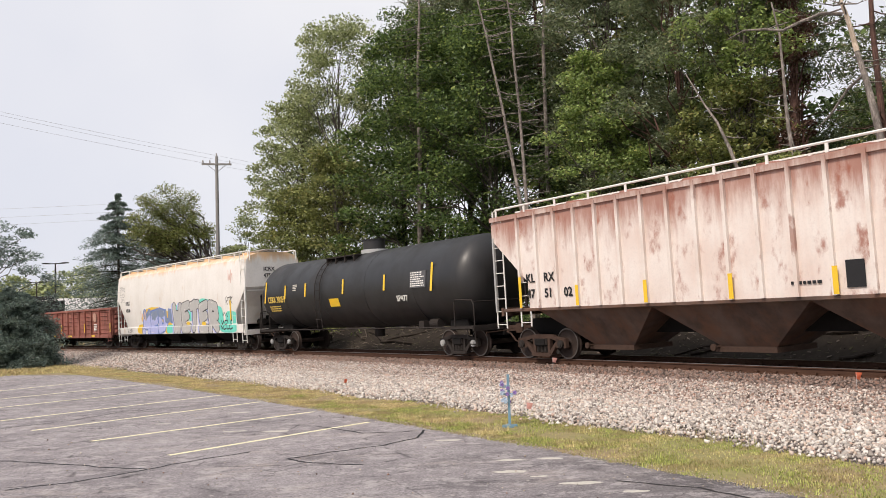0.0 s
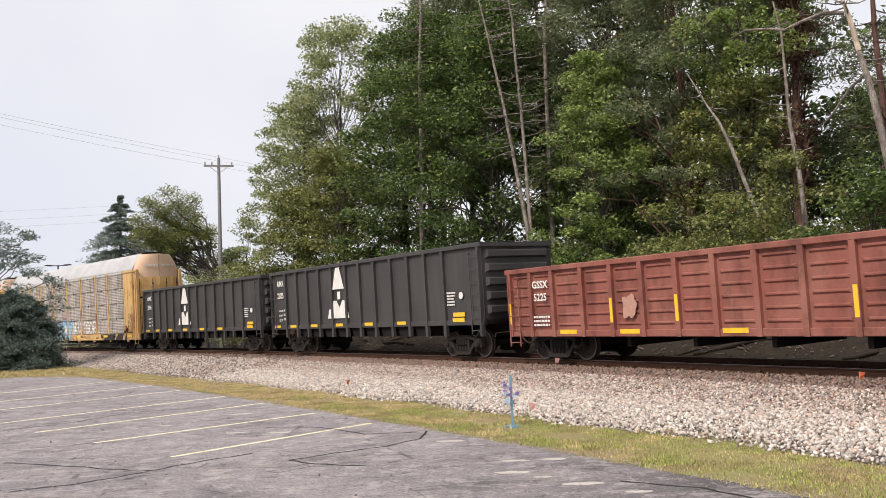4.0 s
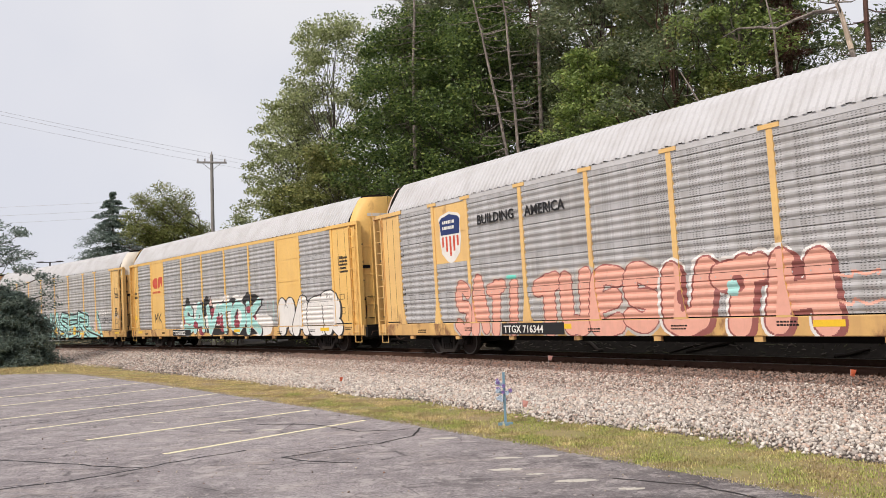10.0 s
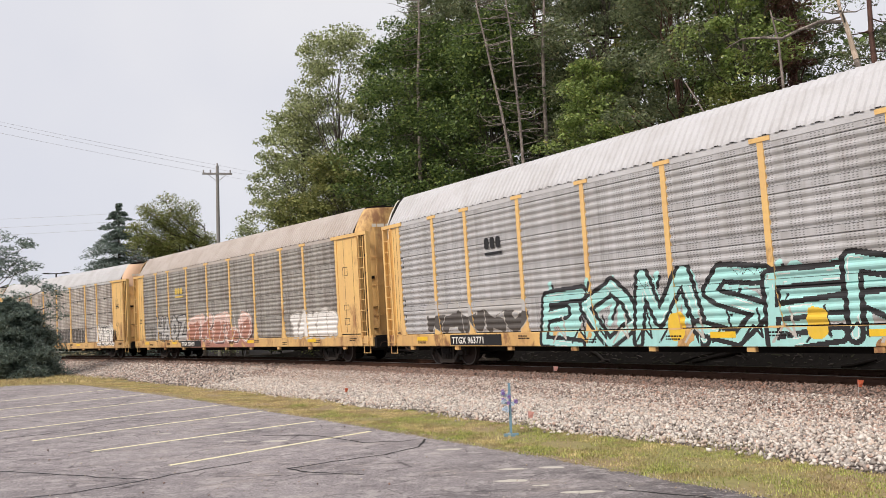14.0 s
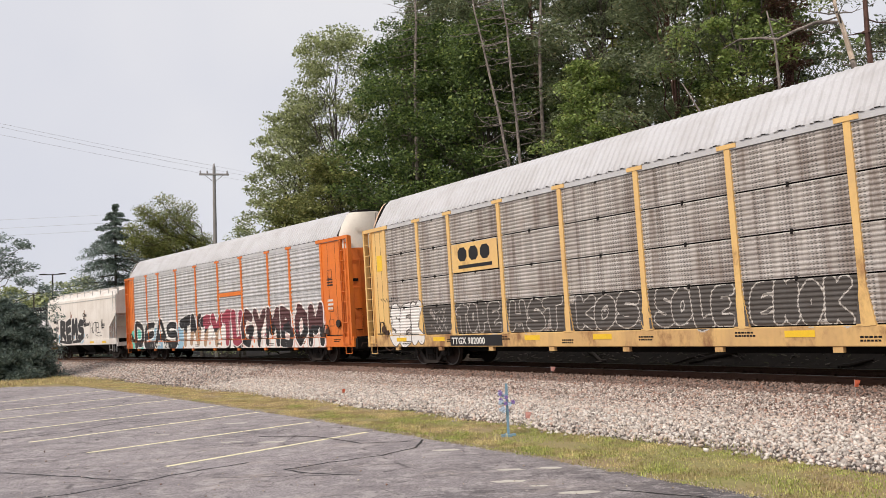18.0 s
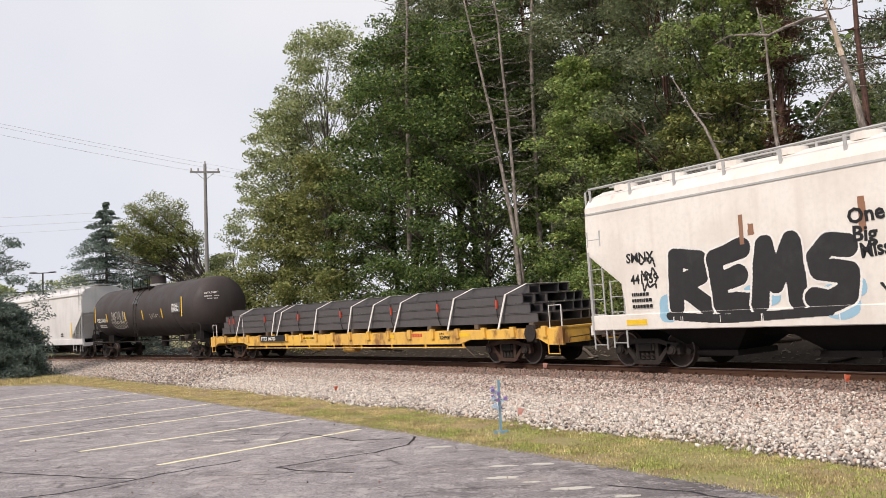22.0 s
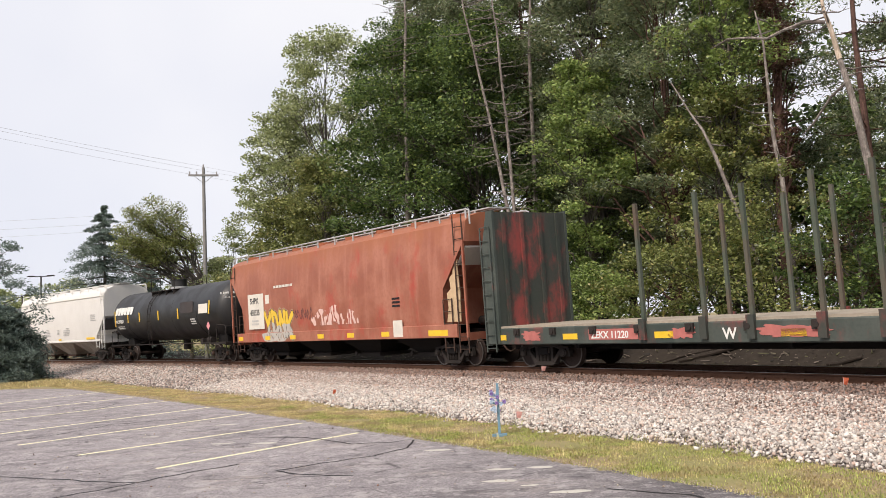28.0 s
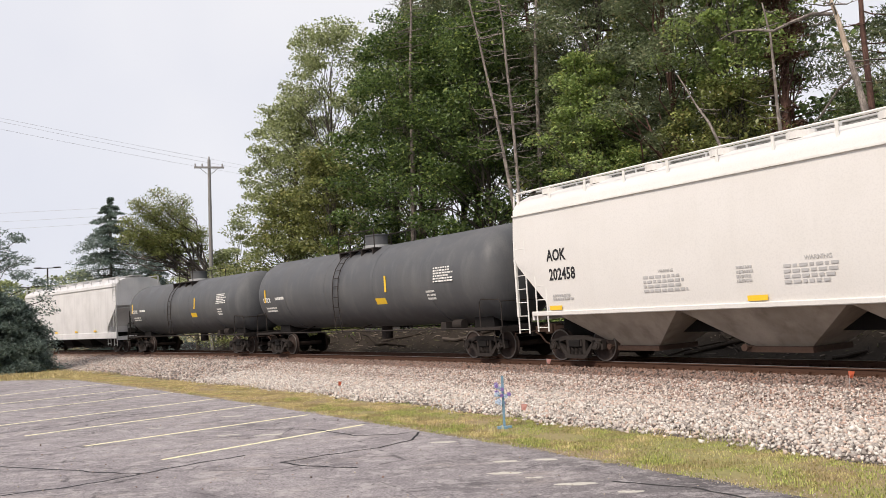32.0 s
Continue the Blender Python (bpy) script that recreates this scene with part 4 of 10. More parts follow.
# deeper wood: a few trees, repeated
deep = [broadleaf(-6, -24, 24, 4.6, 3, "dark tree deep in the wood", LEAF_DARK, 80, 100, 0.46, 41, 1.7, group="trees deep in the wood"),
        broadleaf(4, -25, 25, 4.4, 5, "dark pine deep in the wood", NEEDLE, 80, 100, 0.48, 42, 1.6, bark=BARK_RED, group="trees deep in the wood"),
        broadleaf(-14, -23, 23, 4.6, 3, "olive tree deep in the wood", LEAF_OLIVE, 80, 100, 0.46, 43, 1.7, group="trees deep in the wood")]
g = random.Random(77)
for i in range(34):
    s, w = -34 + 1.9 * i + g.uniform(-1, 1), -g.uniform(22, 44)
    if i % 2:
        w -= 10
    if s < -26 and w > -30:
        w -= 12
    p = at(s, w)
    slant = p.x / p.y
    if slant > 0.4 and i % 3 == 1:
        continue
    k = g.uniform(0.9, 1.1) if slant < 0.21 else g.uniform(0.52, 0.7)
    copy_thing(deep[i % 3], Matrix.Translation((p.x, p.y, ground_height(p.x, p.y) - 0.15)) @ Matrix.Rotation(g.uniform(0, 6.28), 4, "Z") @ Matrix.Diagonal((k, k, k, 1)))

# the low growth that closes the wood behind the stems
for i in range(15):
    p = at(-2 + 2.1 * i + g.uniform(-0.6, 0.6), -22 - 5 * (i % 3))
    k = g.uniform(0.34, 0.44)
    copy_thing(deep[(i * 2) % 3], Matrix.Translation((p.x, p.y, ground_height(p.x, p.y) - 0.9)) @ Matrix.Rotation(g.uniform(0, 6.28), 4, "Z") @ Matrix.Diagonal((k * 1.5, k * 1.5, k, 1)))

# dead stems
bare_trunk([(-9.4, -9, 0.0), (-9.6, -9, 3.0), (-9.89, -9, 6.4), (-10.3, -9, 8.4), (-10.75, -9, 10.6), (-11.17, -9, 12.6), (-11.81, -9, 15.1), (-12.19, -9, 16.7), (-12.74, -9, 18.7), (-13.1, -9, 21)], 0.125, "tall bare pale pine stem", BARK_PALE, 3, 52, 2.2)
bare_trunk([(-9.45, -9.2, 0.0), (-9.62, -9.2, 3.0), (-9.85, -9.2, 6.4), (-9.99, -9.2, 9.5), (-10.13, -9.2, 12.3), (-10.38, -9.2, 15.0), (-10.48, -9.2, 17.0), (-10.7, -9.2, 18.2), (-10.9, -9.2, 21)], 0.115, "tall bare pale pine stem", BARK_PALE, 4, 52, 2.0)
bare_trunk([(3.6, -10, 0.0), (2.3, -10, 4.5), (1.02, -10, 8.26), (0.53, -10, 9.42), (0.02, -10, 10.2), (-0.81, -10, 11.7)], 0.1, "leaning dead stem in the wood", BARK_PALE, 5, 10, 1.0)
broken = bare_trunk([(8.1, -9, 0.0), (7.6, -9, 5.5), (7.21, -9, 8.3), (7.03, -9, 9.3), (6.8, -9, 10.3), (6.57, -9, 11.5), (6.4, -9, 12.1), (6.2, -9, 14.2)], 0.15, "broken pale stem with torn bark", BARK_PALE, 6, 12, 1.8, (4, 7))
foot = at(8.1, -9)
foot.z = ground_height(foot.x, foot.y) - 0.1
part("branch", Shape().tube([at(s, -9 + 0.3 * i, z) - foot for i, (s, z) in enumerate(((6.42, 11.7), (5.9, 11.85), (5.28, 11.7), (4.8, 11.5), (4.31, 11.65), (3.7, 11.75), (3.18, 11.5)))], [0.07, 0.06, 0.055, 0.05, 0.04, 0.03, 0.012], 6), BARK_PALE, broken, "long curved bare branch", True)
part("branch", Shape().tube([at(s, -9 - 0.2 * i, z) - foot for i, (s, z) in enumerate(((7.0, 9.5), (6.3, 9.2), (5.5, 8.5), (4.9, 8.2)))], [0.05, 0.045, 0.035, 0.012], 6), BARK_PALE, broken, "bare hanging branch", True)
bare_trunk([(4.1, -10, 0.0), (3.9, -10, 4.3), (3.75, -10, 7.0), (3.55, -10, 8.5), (3.5, -10, 9.5), (3.49, -10, 10.6), (3.44, -10, 12.1), (3.2, -10, 13.4)], 0.11, "thin crooked bare stem", BARK_PALE, 7, 16, 1.6)
bare_trunk([(8.7, -10.5, 0.0), (8.7, -10.5, 5), (8.5, -10.5, 10), (8.1, -10.5, 14.5), (8.0, -10.5, 17)], 0.2, "grey bare stem in the wood", BARK, 8, 12, 1.6)
bare_trunk([(-15.3, -9, 0.0), (-15.6, -9, 4.0), (-15.9, -9, 6.5)], 0.2, "short broken grey stem", BARK, 9, 3, 0.8)
bare_trunk([(-19.6, -9.8, 6), (-19.3, -9.8, 12), (-19.2, -9.8, 17), (-18.9, -9.8, 20), (-18.9, -9.8, 23)], 0.16, "bare pale pine stem", BARK_PALE, 10, 40, 2.8)
bare_trunk([(-11.6, -12.5, 0), (-11.7, -12.5, 9), (-11.6, -12.5, 16.5), (-11.3, -12.5, 19.5), (-11.2, -12.5, 23)], 0.15, "bare pale pine stem", BARK_PALE, 11, 24, 1.5)
bare_trunk([(-8.7, -10.5, 0), (-8.75, -10.5, 4.0), (-8.8, -10.5, 7.0)], 0.13, "thin grey stem at the wood's edge", BARK, 12, 3, 0.6)
bare_trunk([(5.6, -12.5, 0), (5.7, -12.5, 6), (5.5, -12.5, 12), (5.6, -12.5, 18)], 0.19, "dark reddish pine stem in the wood", BARK_RED, 13, 20, 1.8)
bare_trunk([(-2.6, -15, 0), (-2.5, -15, 8), (-2.7, -15, 14), (-2.6, -15, 20)], 0.2, "dark reddish pine stem in the wood", BARK_RED, 14, 20, 1.8)
bare_trunk([(10.2, -12, 0), (10.0, -12, 7), (9.6, -12, 13), (9.5, -12, 18)], 0.17, "dark reddish pine stem in the wood", BARK_RED, 15, 16, 1.8)


def leaning_scrub(x, y):
    """A wide scrubby tree: bare boughs that fan to one side and carry a dense dome of small leaves."""
    g = random.Random(151)
    root = thing("tree", "scrubby tree with spreading bare boughs and domed crown", "tree", "trees by the far track", m=Matrix.Translation((x, y, ground_height(x, y) - 0.1)))
    wood = Shape().tube([(0.3, 0, 0), (0.1, 0, 2.5), (-0.4, 0, 5.0)], [0.3, 0.26, 0.22], 8)
    centres, spread = [], []
    for i in range(26):
        f = g.random()
        t = g.uniform(0.15, 1.35)
        tip = Vector((-1.6 - 6.6 * math.cos(t) * (0.75 + 0.3 * f), g.uniform(-2.5, 2.5), 5.6 + 8.0 * math.sin(t) * (0.8 + 0.25 * f)))
        path = limb_path((-0.3, 0, g.uniform(3.5, 5.2)), tip, 900 + i, 0.2, 7)
        wood.tube(path, [0.11 * (1 - 0.85 * k / 7) for k in range(8)], 5)
        for k in range(3, 8):
            for q in range(4):
                d = Vector((g.uniform(-1, 0.6), g.uniform(-0.8, 0.8), g.uniform(-0.2, 1))) * g.uniform(0.5, 1.3)
                wood.tube([path[k], path[k] + d * 0.6, path[k] + d], [0.025, 0.018, 0.006], 3)
                e = path[k] + d * 0.8
                if e.z > 8.0 + 0.35 * abs(e.x + 4.6) and g.random() < 0.85:
                    centres.append(tuple(e))
                    spread.append((0.75, 0.75, 0.55))
    part("trunk", wood, BARK, root, smooth=True)
    part("crown", leaves("crown", centres, spread, 150, 0.15, LEAF_OLIVE, 0.1, 0.6, 152), LEAF_OLIVE, root)


# the far end of the track
def aside(px, d):
    """The place d metres out along a line of sight px metres aside at 1500 m."""
    k = d / math.hypot(px, 1500)
    return px * k, 1500 * k


def set_at(root, x, y):
    root.matrix_basis = Matrix.Translation((x, y, ground_height(x, y) - 0.1))
    return root


leaning_scrub(*aside(-384, 73))
set_at(broadleaf(-40, -9, 9.0, 3.6, 2.5, "low scrubby tree with bare boughs", LEAF_OLIVE, 40, 150, 0.2, 52, 0.85, gap=0.3, trunk=0.2, group="trees by the far track"), *aside(-430, 76))
set_at(broadleaf(-40, -9, 11.0, 2.4, 2.0, "small light green tree", LEAF_WILLOW, 46, 200, 0.2, 53, 0.85, trunk=0.14, group="trees by the far track"), *aside(-352, 74))
set_at(broadleaf(-40, -9, 8.5, 3.0, 1.0, "low olive green thicket", LEAF_OLIVE, 46, 200, 0.2, 54, 0.95, trunk=0.14, group="trees by the far track"), *aside(-385, 78))
conifer(0, 0, 14.0, 7.8, 1.0, "tall dark spruce beyond the track", NEEDLE_BLUE, 55, 20, 10, 7, 62, 0.24, flat_z=0.5, droop=0.2, place=(*aside(-577, 82), 0), sparse=0.2, power=0.8, trunk=0.16, group="trees by the far track")
conifer(0, 0, 10.0, 4.0, 1.0, "smaller dark spruce beyond the track", NEEDLE_BLUE, 56, 18, 7, 5, 46, 0.32, place=(*aside(-505, 88), 0), sparse=0.12, power=0.75, trunk=0.14, group="trees by the far track")
conifer(0, 0, 4.5, 3.0, 0.15, "dense low blue-green spruce bush", NEEDLE_BLUE, 57, 20, 12, 7, 130, 0.2, place=(-25.0, 48.6, 0), power=0.45, trunk=0.12, name="spruce_bush", group="", droop=0.1)
set_at(broadleaf(-31, 11, 9.0, 4.2, 2.6, "pine with open ragged branches", NEEDLE_BLUE, 62, 190, 0.2, 58, 0.75, gap=0.2, trunk=0.2, droop=0.0, group=""), *aside(-815, 56))
for i, (px, d, hh, r) in enumerate(((-640, 190, 13, 6), (-590, 210, 12, 7), (-700, 170, 9, 5), (-660, 230, 15, 8), (-520, 220, 11, 7), (-760, 200, 12, 7), (-450, 230, 14, 8), (-830, 210, 13, 8))):
    set_at(broadleaf(0, 0, hh, r, 1.0, "distant pale green broadleaf tree", LEAF_WILLOW, 40, 90, 0.7, 80 + i, 2.2, trunk=0.2, group="distant trees"), *aside(px, d))


# ---- railway cars: x runs forward, the camera's side is -y, z = 0 is the top of the rails ----
M_IRON = plain("dark_cast_steel", (0.036, 0.03, 0.027), 0.8, 0.0, 14, 0.45, 0.2)
M_IRON_BROWN = plain("rusty_cast_steel", (0.075, 0.047, 0.036), 0.85, 0.1, 14, 0.4, 0.2)
M_WHEEL = plain("wheel_steel", (0.05, 0.036, 0.031), 0.75, 0.0, 12, 0.35, 0.1)
M_TREAD = plain("bright_wheel_rim", (0.16, 0.145, 0.135), 0.5, 0.8, 20, 0.3)
# near-black for grimy steel, and for shade painted into the autoracks' gaps
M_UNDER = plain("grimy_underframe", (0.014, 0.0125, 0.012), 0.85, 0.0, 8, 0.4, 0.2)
M_WHITE = plain("white_lettering", (0.78, 0.77, 0.73), 0.6, 0, 30, 0.08)
M_BLACK = plain("black_lettering", (0.025, 0.025, 0.027), 0.55, 0, 30, 0.2)
M_YELLOW = plain("yellow_reflector", (0.85, 0.55, 0.03), 0.4, 0, 30, 0.12)
M_GALV = plain("galvanised_steel", (0.5, 0.5, 0.49), 0.5, 0.35, 12, 0.15)
M_RED = plain("red_lettering", (0.6, 0.1, 0.06), 0.55, 0, 30, 0.12)

TEXTS = []


def letters(body, x, z, size, material, parent, y=-1.6, tilt=0.0, name="lettering", bold=0.0, thick=0.003, squeeze=1.0, spin=0.0, label="", spacing=1.0):
    """Writing on the camera's side; its lower left corner stands at x, z."""
    cu = bpy.data.curves.new(name, "FONT")
    bold = bold or 0.022 * size
    cu.body, cu.size, cu.extrude, cu.offset, cu.space_character = body, size, thick, bold, spacing
    cu.resolution_u = 2
    cu.materials.append(material)
    ob = new(name, cu)
    ob.parent = parent
    ob.matrix_basis = Matrix.Translation((x, y, z)) @ Matrix.Rotation(math.pi / 2 + tilt, 4, "X") @ Matrix.Rotation(spin, 4, "Z") @ Matrix.Diagonal((squeeze, 1, 1, 1))
    TEXTS.append((ob, label))
    return ob


def finish_letters():
    """Turns all the writing into meshes."""
    dg = bpy.context.evaluated_depsgraph_get()
    for ob, label in TEXTS:
        me = bpy.data.meshes.new_from_object(ob.evaluated_get(dg))
        o = new("made_letters", me)
        o.parent, o.matrix_basis = ob.parent, ob.matrix_basis.copy()
        name = ob.name.split(".")[0]
        bpy.data.objects.remove(ob)
        o.name = name
        if label:
            o["label"] = label


def bars(x, z, width, height, material, parent, rows=3, y=-1.6, seed=1, name="small_print", tilt=0.0):
    """Unreadable small writing as rows of short bars."""
    g = random.Random(seed)
    sh = Shape()
    m = Matrix.Translation((x, y, z + height / 2)) @ Matrix.Rotation(tilt, 4, "X") @ Matrix.Translation((0, 0, -height / 2))
    h = height / rows
    for r in range(rows):
        q = 0.0
        end = width * g.uniform(0.7, 1.0)
        while q < end:
            k = g.uniform(0.05, 0.14) * width
            sh.box(q, min(q + k, width), -0.004, 0.002, height - (r + 1) * h + 0.3 * h, height - r * h - 0.15 * h, m)
            q += k + 0.035 * width
    ob = part(name, sh, material, parent)
    ob["kind"] = "stuff"
    return ob


def plate(x0, x1, z0, z1, material, parent, y=-1.6, name="reflector", label="", t=0.004, tilt=0.0):
    m = Matrix.Translation(((x0 + x1) / 2, y, (z0 + z1) / 2)) @ Matrix.Rotation(tilt, 4, "X")
    a, b = (x1 - x0) / 2, (z1 - z0) / 2
    return part(name, Shape().box(-a, a, -t, 0.002, -b, b, m), material, parent, label)


def blob(x, z, w, h, material, parent, y=-1.6, seed=1, waves=7, name="graffiti", label="", t=0.006, rough=0.18, base=0.004):
    """A sprayed patch with a wavy outline."""
    g = random.Random(seed)
    ph = [g.uniform(0, 6.28) for _ in range(3)]
    pts = []
    n = 44
    for i in range(n):
        a = 2 * math.pi * i / n
        k = 1 + rough * (math.sin(waves * a + ph[0]) * 0.6 + math.sin((waves + 3) * a + ph[1]) * 0.4 + 0.5 * math.sin(2 * a + ph[2]))
        c, s = math.cos(a), math.sin(a)
        q = max(abs(c), abs(s)) ** 0.75
        pts.append((x + w / 2 * c / q * k, max(z - h / 2, z + h / 2 * s / q * k)))
    return part(name, Shape().slab(pts, y - t, y + base), material, parent, label)


def ladder(x0, x1, z0, z1, y, parent, material, step=0.38, name="ladder", rail=0.022, depth=0.09):
    """Rungs between two stiles, standing off a car's side."""
    sh = Shape()
    for x in (x0, x1):
        sh.box(x - rail, x + rail, y - 0.012, y + 0.012, z0, z1)
        for z in (z0 + 0.1, z1 - 0.1):
            sh.box(x - 0.015, x + 0.015, min(y, y - depth * (1 if y > 0 else -1)), max(y, y - depth * (1 if y > 0 else -1)), z - 0.02, z + 0.02)
    z = z0 + 0.12
    while z < z1:
        sh.tube([(x0, y, z), (x1, y, z)], 0.014, 6)
        z += step
    return part(name, sh, material, parent)


def end_ladder(x, y0, y1, z0, z1, parent, material, step=0.38, name="end_ladder"):
    sh = Shape()
    for y in (y0, y1):
        sh.box(x - 0.015, x + 0.015, y - 0.022, y + 0.022, z0, z1)
    z = z0 + 0.12
    while z < z1:
        sh.tube([(x, y0, z), (x, y1, z)], 0.014, 6)
        z += step
    return part(name, sh, material, parent)


# -- trucks, couplers --
R_WHEEL = 0.457


def wheelset_mesh():
    sh = Shape()
    sh.tube([(0, -1.02, 0), (0, -0.7, 0), (0, 0.7, 0), (0, 1.02, 0)], [0.075, 0.09, 0.09, 0.075], 10)
    a = [2 * math.pi * k / 32 for k in range(32)]
    for s in (-1, 1):
        rings = [(0.7, R_WHEEL + 0.025), (0.735, R_WHEEL + 0.022), (0.75, R_WHEEL), (0.84, R_WHEEL - 0.004), (0.842, R_WHEEL - 0.045), (0.815, R_WHEEL - 0.06), (0.79, 0.3), (0.8, 0.17), (0.85, 0.14), (0.85, 0.01)]
        sh.loft([[(r * math.cos(b), s * y, r * math.sin(b)) for b in a] for y, r in rings])
        sh.loft([[(r * math.cos(b), s * y, r * math.sin(b)) for b in a] for y, r in ((0.7, 0.01), (0.7, R_WHEEL + 0.025))], caps=False)
        for k in range(3):
            b = 2.1 * k
            sh.disc_y(0.22 * math.cos(b), s * 0.8, 0.22 * math.sin(b), 0.02, 0.03, 8)
    return sh.mesh("wheelset", True)


def tread_mesh():
    sh = Shape()
    a = [2 * math.pi * k / 40 for k in range(40)]
    for s in (-1,):
        sh.loft([[(r * math.cos(b), s * y, r * math.sin(b)) for b in a] for y, r in ((0.843, R_WHEEL - 0.04), (0.8445, R_WHEEL - 0.006), (0.836, R_WHEEL + 0.0005))], caps=False)
    return sh.mesh("rim", True)


def side_frame_mesh():
    sh = Shape()
    y0, y1 = -1.09, -0.96
    top = [(-1.08, 0.5), (-1.08, 0.62), (-0.72, 0.66), (-0.4, 0.74), (0.4, 0.74), (0.72, 0.66), (1.08, 0.62), (1.08, 0.5), (0.72, 0.54), (0.42, 0.62), (-0.42, 0.62), (-0.72, 0.54)]
    sh.slab(top, y0, y1)
    for s in (-1, 1):
        sh.slab([(s * 1.08, 0.62), (s * 1.1, 0.36), (s * 1.02, 0.33), (s * 1.0, 0.56)], y0, y1)
        sh.slab([(s * 0.7, 0.62), (s * 0.66, 0.35), (s * 0.76, 0.34), (s * 0.8, 0.6)], y0, y1)
        sh.slab([(s * 0.82, 0.58), (s * 0.72, 0.6), (s * 0.32, 0.2), (s * 0.34, 0.12), (s * 0.44, 0.15)], y0, y1)
        sh.slab([(s * 0.27, 0.66), (s * 0.38, 0.66), (s * 0.38, 0.18), (s * 0.27, 0.18)], y0 + 0.01, y1)
        sh.box(s * 0.889 - 0.13, s * 0.889 + 0.13, y0 + 0.01, y1 + 0.06, 0.36, 0.57)
    sh.slab([(-0.46, 0.13), (-0.36, 0.09), (0.36, 0.09), (0.46, 0.13), (0.4, 0.2), (-0.4, 0.2)], y0 - 0.03, y1 + 0.08)
    return sh.mesh("side_frame")


def springs_mesh():
    sh = Shape()
    for x in (-0.16, 0.0, 0.16):
        pts = [(x + 0.062 * math.cos(t * 0.9), -1.04 + 0.062 * math.sin(t * 0.9), 0.2 + 0.0048 * t) for t in range(0, 50)]
        sh.tube(pts, 0.014, 5)
    sh.box(-0.28, 0.28, -1.12, -0.9, 0.44, 0.6)
    return sh.mesh("spring_pack", True)


def cap_mesh():
    sh = Shape()
    sh.disc_y(0, -1.1, R_WHEEL, 0.115, 0.1, 18)
    sh.disc_y(0, -1.155, R_WHEEL, 0.07, 0.03, 12)
    for k in range(3):
        b = 2.1 * k + 0.5
        sh.disc_y(0.07 * math.cos(b), -1.16, R_WHEEL + 0.07 * math.sin(b), 0.018, 0.03, 6)
    return sh.mesh("bearing_cap", True)


def bolster_mesh():
    sh = Shape()
    sh.soft_box(-0.22, 0.22, -1.15, 1.15, 0.4, 0.62, 0.03)
    sh.disc_z(0, 0, 0.6, 0.74, 0.2, 16)
    for s in (-1, 1):
        sh.box(s * 0.45 - 0.05, s * 0.45 + 0.05, -0.9, 0.9, 0.3, 0.42)
        sh.box(s * 0.4 - 0.03, s * 0.4 + 0.03, -0.75, -0.6, 0.3, 0.6)
    return sh.mesh("truck")


TRUCK = dict(wheel=wheelset_mesh(), rim=tread_mesh(), frame=side_frame_mesh(), springs=springs_mesh(), caps=cap_mesh(), bolster=bolster_mesh())
for key, mat in (("wheel", M_WHEEL), ("rim", M_TREAD), ("springs", M_IRON), ("bolster", M_UNDER)):
    TRUCK[key].materials.append(mat)
WHEELSETS = {1: [], -1: []}


def truck(x, turn, car, frame_material=None, cap_material=None, wheels=True):
    """A two-axle truck under a car: bolster, side frames, springs, bearing caps, two wheelsets."""
    fm, cm = frame_material or M_IRON, cap_material or M_IRON
    t = new("truck", TRUCK["bolster"])
    t.parent = car
    t.matrix_basis = Matrix.Translation((x, 0, 0)) @ Matrix.Rotation(turn, 4, "Z")
    for side in (0, 1):
        flip, along = Matrix.Rotation(math.pi * side, 4, "Z"), 1
        for key, name, mat in (("frame", "side_frame", fm), ("springs", "spring_pack", None), ("caps", "bearing_cap", cm), ("caps", "bearing_cap", cm)):
            me = TRUCK[key]
            if mat is not None and key + mat.name not in TRUCK:
                me = me.copy()
                me.materials.clear()
                me.materials.append(mat)
                TRUCK[key + mat.name] = me
            o = new(name, TRUCK.get(key + mat.name, me) if mat is not None else me)
            o.parent, o.matrix_basis = t, flip
            if key == "caps":
                o.matrix_basis = flip @ pose(0.889 * along, 0, 0)
                along = -along
    for s in (1, -1):
        w = new("wheelset", TRUCK["wheel"])
        w.parent = t
        w.matrix_basis = pose(s * 0.889, 0, R_WHEEL)
        WHEELSETS[s].append(w)
        for half_turn in (0, 180):
            o = new("wheel_rim", TRUCK["rim"])
            o.parent, o.matrix_basis = t, pose(s * 0.889, 0, R_WHEEL, 0, 0, half_turn)
    return t


def coupler_mesh():
    sh = Shape()
    sh.box(-0.75, 0.0, -0.09, 0.09, 0.8, 0.98)
    sh.slab([(0.0, 0.74), (0.22, 0.74), (0.26, 0.8), (0.26, 0.98), (0.22, 1.04), (0.0, 1.04)], -0.16, 0.1)
    sh.box(0.1, 0.3, 0.06, 0.17, 0.76, 1.02)
    sh.tube([(-0.3, -0.3, 0.8), (-0.05, -0.34, 0.72), (0.12, -0.3, 0.5), (0.22, -0.22, 0.42), (0.32, -0.1, 0.5)], 0.028, 6)
    sh.tube([(0.0, -0.2, 0.9), (-0.15, -0.6, 0.84), (-0.15, -1.3, 0.82), (-0.12, -1.36, 0.7)], 0.016, 5)
    return sh.mesh("coupler", True)


COUPLER = coupler_mesh()
COUPLER.materials.append(M_IRON_BROWN)


